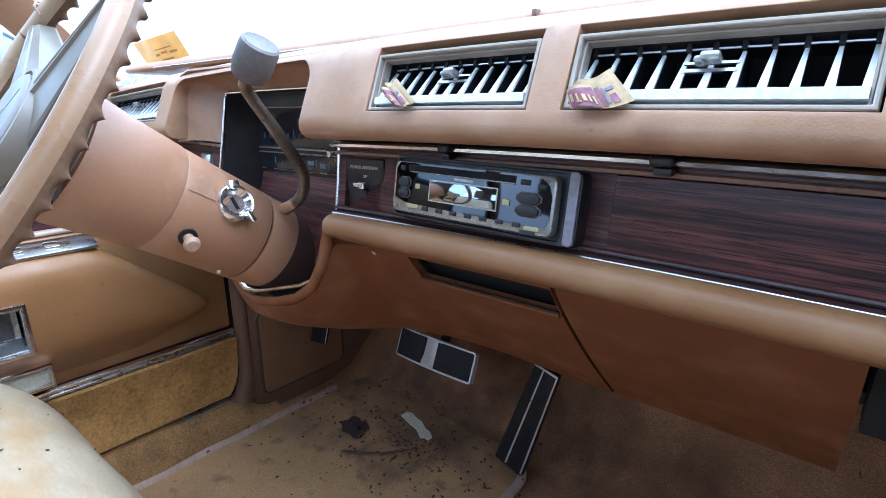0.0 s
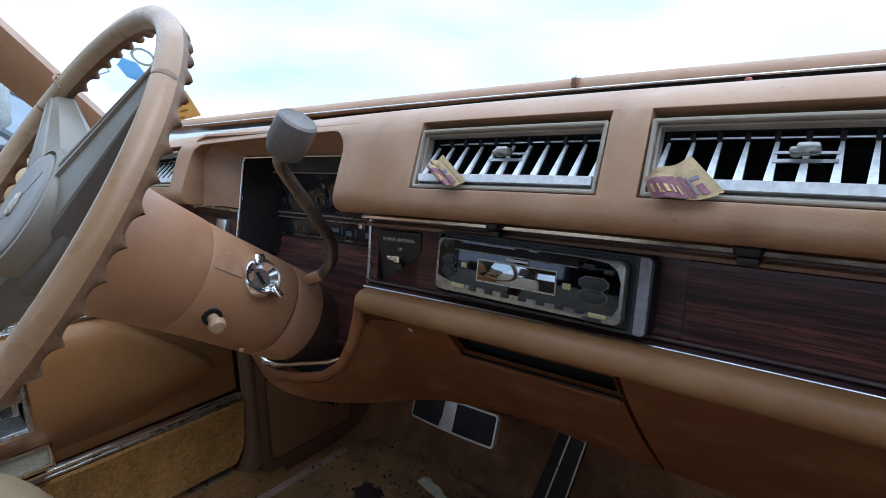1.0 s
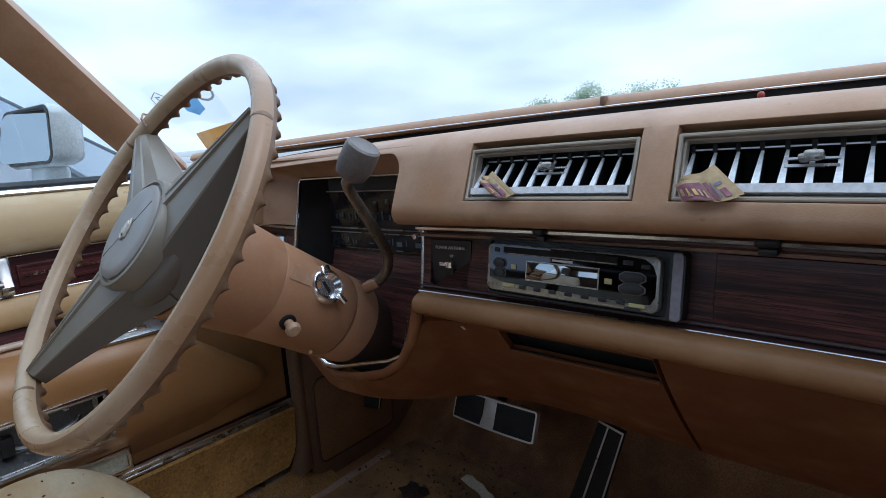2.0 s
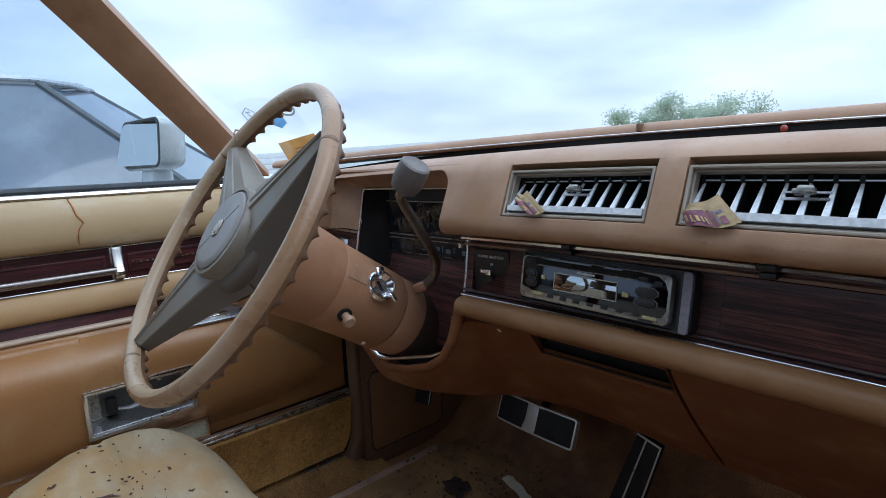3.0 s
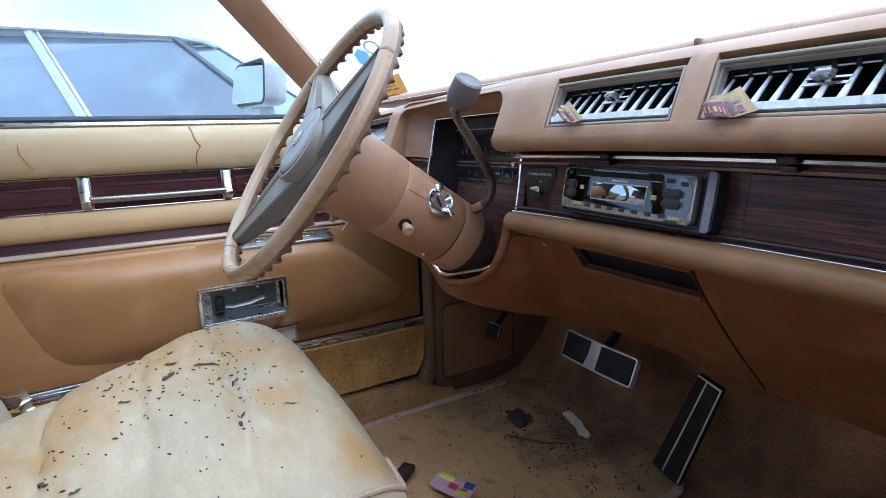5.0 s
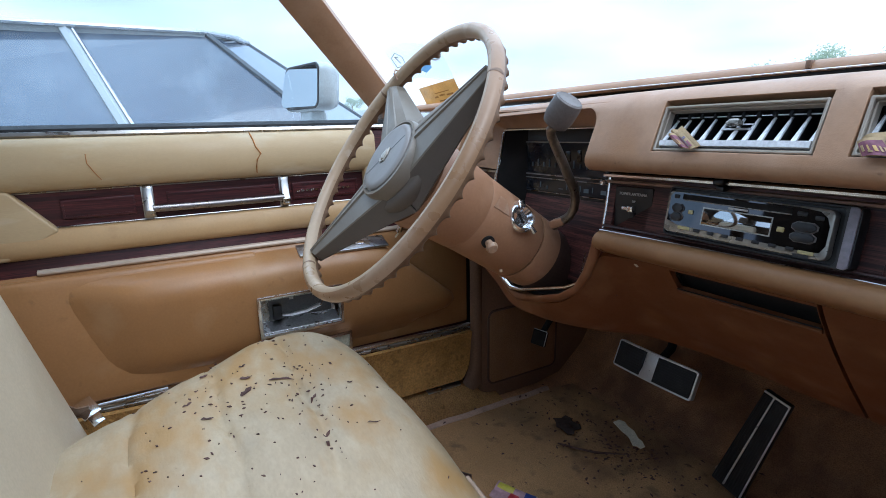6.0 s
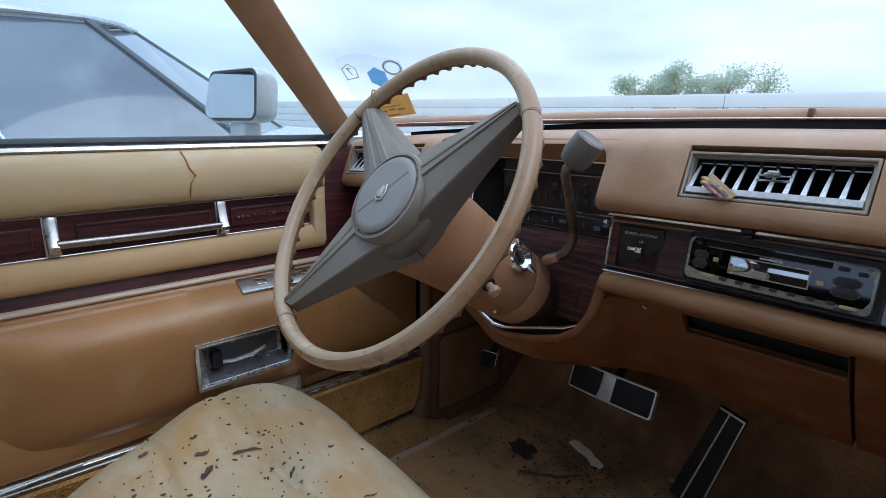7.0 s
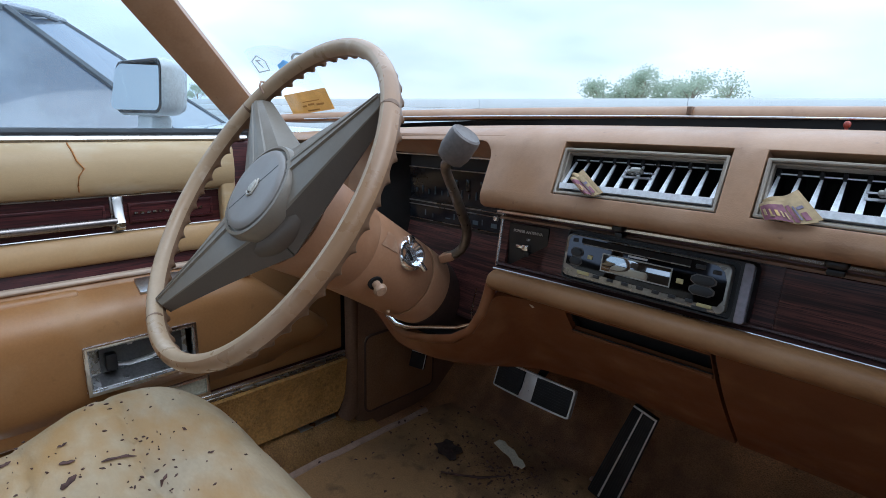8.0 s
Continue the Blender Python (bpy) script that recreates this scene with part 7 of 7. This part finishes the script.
def screen_stickers():
    s = thing("windscreen_sticker", (-0.92, 0.36, 1.06), "clear film sticker with blue and white print on the windscreen", "sticker")
    m = pose(-0.940, 0.352, 1.052, 42, 0, 22)

    def film(u, v):
        return (-0.068 + 0.14 * u, 0.003 * math.sin(5 * u), -0.035 + 0.085 * v + 0.008 * math.sin(4 * u))
    part("film", moved(sheet(film, 10, 8, 0.0006), m), CLEAR, s, "creased clear film")
    part("print", moved(prism([(0.022 * math.cos(radians(a)) * (1 if k % 2 else 0.85) + 0.012, 0.022 * math.sin(radians(a)) * (1 if k % 2 else 0.85) + 0.010) for k, a in enumerate(range(0, 360, 30))], -0.0035, -0.0025, axis="y"), m), BLUE_INK, s, "blue badge shape")
    part("print", moved(carve(prism([(0.050 + 0.020 * math.cos(radians(a)), 0.030 + 0.016 * math.sin(radians(a))) for a in range(0, 360, 30)], -0.0036, -0.003, axis="y"),
                              [prism([(0.050 + 0.0155 * math.cos(radians(a)), 0.030 + 0.0120 * math.sin(radians(a))) for a in range(0, 360, 30)], -0.02, 0.02, axis="y")]), m), GREY_INK, s)
    part("print", moved(carve(prism([(-0.058, 0.005), (-0.030, 0.010), (-0.028, 0.030), (-0.042, 0.042), (-0.060, 0.030)], -0.0036, -0.003, axis="y"), [prism([(-0.0565, 0.007), (-0.0315, 0.0115), (-0.0295, 0.0295), (-0.042, 0.040), (-0.0585, 0.029)], -0.02, 0.02, axis="y")]), m), GREY_INK, s)
    part("print", moved(text_mesh("7", 0.024, pose(-0.044, -0.0033, 0.023, 90, 0, 180), 0.0003), m), GREY_INK, s)


screen_stickers()


# ---- outside: neighbouring car, trees ----
def sedan():
    c = thing("parked_car", (-2.8, 0.0, 0.0), "pale grey sedan with tinted glass parked alongside", "car")
    side = [(-2.6, 0.30), (-2.5, 0.75), (-2.2, 0.88), (0.80, 0.905), (2.20, 0.83), (2.40, 0.55), (2.35, 0.28)]
    bm = bmesh.new()
    rings = []
    for x, k in ((-1.90, 0.92), (-1.84, 0.97), (-1.84, 1.0), (-2.0, 1.03), (-2.75, 1.05), (-3.5, 1.03), (-3.66, 1.0), (-3.66, 0.97), (-3.6, 0.92)):
        rings.append([bm.verts.new((x, y, 0.25 + (z - 0.25) * k)) for y, z in side])
    for r0, r1 in zip(rings, rings[1:]):
        for k in range(7):
            bm.faces.new((r0[k], r0[(k + 1) % 7], r1[(k + 1) % 7], r1[k]))
    bm.faces.new(rings[0])
    bm.faces.new(rings[-1][::-1])
    part("body", bm, PALE_PAINT, c, "pale grey body", 50)
    lo = [(-1.90, 0.48), (-2.28, 0.84), (-3.22, 0.84), (-3.60, 0.48), (-3.60, -1.75), (-1.90, -1.75)]
    hi = [(-2.16, 0.11), (-2.36, 0.29), (-3.14, 0.29), (-3.34, 0.11), (-3.30, -1.15), (-2.20, -1.15)]
    bm = bmesh.new()
    a = [bm.verts.new((x, y, 0.90)) for x, y in lo]
    b = [bm.verts.new((x, y, 1.265)) for x, y in hi]
    for k in range(6):
        bm.faces.new((a[k], a[(k + 1) % 6], b[(k + 1) % 6], b[k]))
    bm.faces.new(b)
    bm.faces.new(a[::-1])
    part("cabin_glass", bm, TINTED, c, "tinted dusty glass, sky reflections painted into its colour", 20)

    def roof(u, v):
        s = 2 * u - 1
        y = -1.20 + 1.315 * v
        x = -2.75 + s * 0.60
        return (x, y + 0.18 * (1 - s ** 4) * max(0.0, 2 * v - 1), 1.262 + 0.075 * math.sin(math.pi * u) ** 0.6 * (0.55 + 0.45 * math.sin(math.pi * v)))
    part("roof", sheet(roof, 16, 16, 0.02), PALE_PAINT, c, "pale roof panel", 50)
    part("drip_rail", tube([(-2.155, -1.15, 1.266), (-2.140, -0.5, 1.270), (-2.150, 0.10, 1.270), (-2.22, 0.20, 1.268), (-2.36, 0.29, 1.266), (-2.75, 0.30, 1.290)], 0.010, 8), SATIN, c, "thin bright gutter")

    def strip(p0, p1, w, mt, name="pillar", label=""):
        p0, p1 = Vector(p0), Vector(p1)
        part(name, tube([p0, p0.lerp(p1, 0.5), p1], w, 6), mt, c, label)
    strip((-1.895, 0.48, 0.90), (-2.155, 0.11, 1.262), 0.011, SEDAN_TRIM)
    strip((-2.28, 0.84, 0.90), (-2.36, 0.29, 1.264), 0.007, SEDAN_TRIM)
    strip((-1.90, -0.175, 0.90), (-2.160, -0.325, 1.262), 0.019, PALE_PAINT, label="pale centre pillar")
    strip((-1.885, -0.150, 0.90), (-2.145, -0.300, 1.262), 0.005, CHROME, "pillar_strip", "bright upright strip")
    strip((-1.90, -1.72, 0.90), (-2.20, -1.14, 1.262), 0.05, PALE_PAINT)
    part("waist_strip", tube([(-1.835, -2.4, 0.885), (-1.835, 0.9, 0.905)], 0.010, 6), CHROME, c)
    for y in (-1.65, 1.55):
        for x in (-1.95, -3.55):
            wm = pose(x, y, 0.31, 0, 90, 0)
            t = part("wheel", lathe([(0.0, -0.10), (0.31, -0.10), (0.33, -0.07), (0.33, 0.07), (0.31, 0.10), (0, 0.10)], wm, 28), RUBBER, c, "black tyre")
            r = part("hubcap", lathe([(0, 0.115), (0.10, 0.112), (0.19, 0.104), (0.20, 0.09), (0, 0.09)], wm, 24), SATIN, None)
            r.parent = t


sedan()


def tree(x, y, h, spread, seed, leaves):
    rnd = random.Random(seed)
    t = thing("tree", (x, y, 0), "thin open-crowned gum tree behind the fence", "tree", group="trees behind the fence")
    bm = tube([(x, y, 0), (x + 0.1, y, h * 0.3), (x - 0.05, y, h * 0.55), (x + 0.1, y, h * 0.8)], [0.16, 0.12, 0.09, 0.04], 8)
    tips = []
    for i in range(12):
        a = rnd.uniform(0, 6.28)
        z0 = h * rnd.uniform(0.32, 0.7)
        r = spread * rnd.uniform(0.45, 1.0)
        tip = Vector((x + r * math.cos(a), y + r * math.sin(a), min(h, z0 + h * rnd.uniform(0.12, 0.32))))
        bm = join(bm, tube([(x, y, z0), ((x + tip.x) / 2, (y + tip.y) / 2, (z0 + tip.z) / 2 + 0.1), tip], [0.05, 0.03, 0.012], 6))
        tips.append(tip)
    part("trunk", bm, BARK, t)
    verts, faces = [], []
    for tip in tips + [Vector((x, y, h * 0.95))]:
        for k in range(int(leaves * 1.7)):
            c = tip + Vector((rnd.gauss(0, 0.34), rnd.gauss(0, 0.34), rnd.gauss(0, 0.24)))
            L, W = rnd.uniform(0.11, 0.24), rnd.uniform(0.03, 0.07)
            d = Vector((rnd.uniform(-1, 1), rnd.uniform(-1, 1), rnd.uniform(-1, 0.3))).normalized()
            s = d.orthogonal().normalized() * W
            i = len(verts)
            verts += [c - d * L * 0.5, c + s, c + d * L * 0.5, c - s]
            faces.append((i, i + 1, i + 2, i + 3))
    me = bpy.data.meshes.new("crown")
    me.from_pydata(verts, [], faces)
    me.materials.append(LEAF)
    o = new("crown", me)
    o.parent = t
    o.matrix_parent_inverse = t.matrix_world.inverted()


for tx, ty, th, ts, tl in ((-22.3, 40, 3.9, 1.4, 120), (-20.6, 40.5, 4.1, 1.2, 120), (-18.9, 40, 5.0, 1.1, 110), (-17.2, 41, 4.0, 1.3, 120), (-15.2, 40, 4.4, 1.3, 100), (-12.8, 40, 4.4, 0.9, 45), (-110, 41, 5.2, 2.6, 140)):
    tree(tx, ty, th, ts, int(-tx * 10), tl)
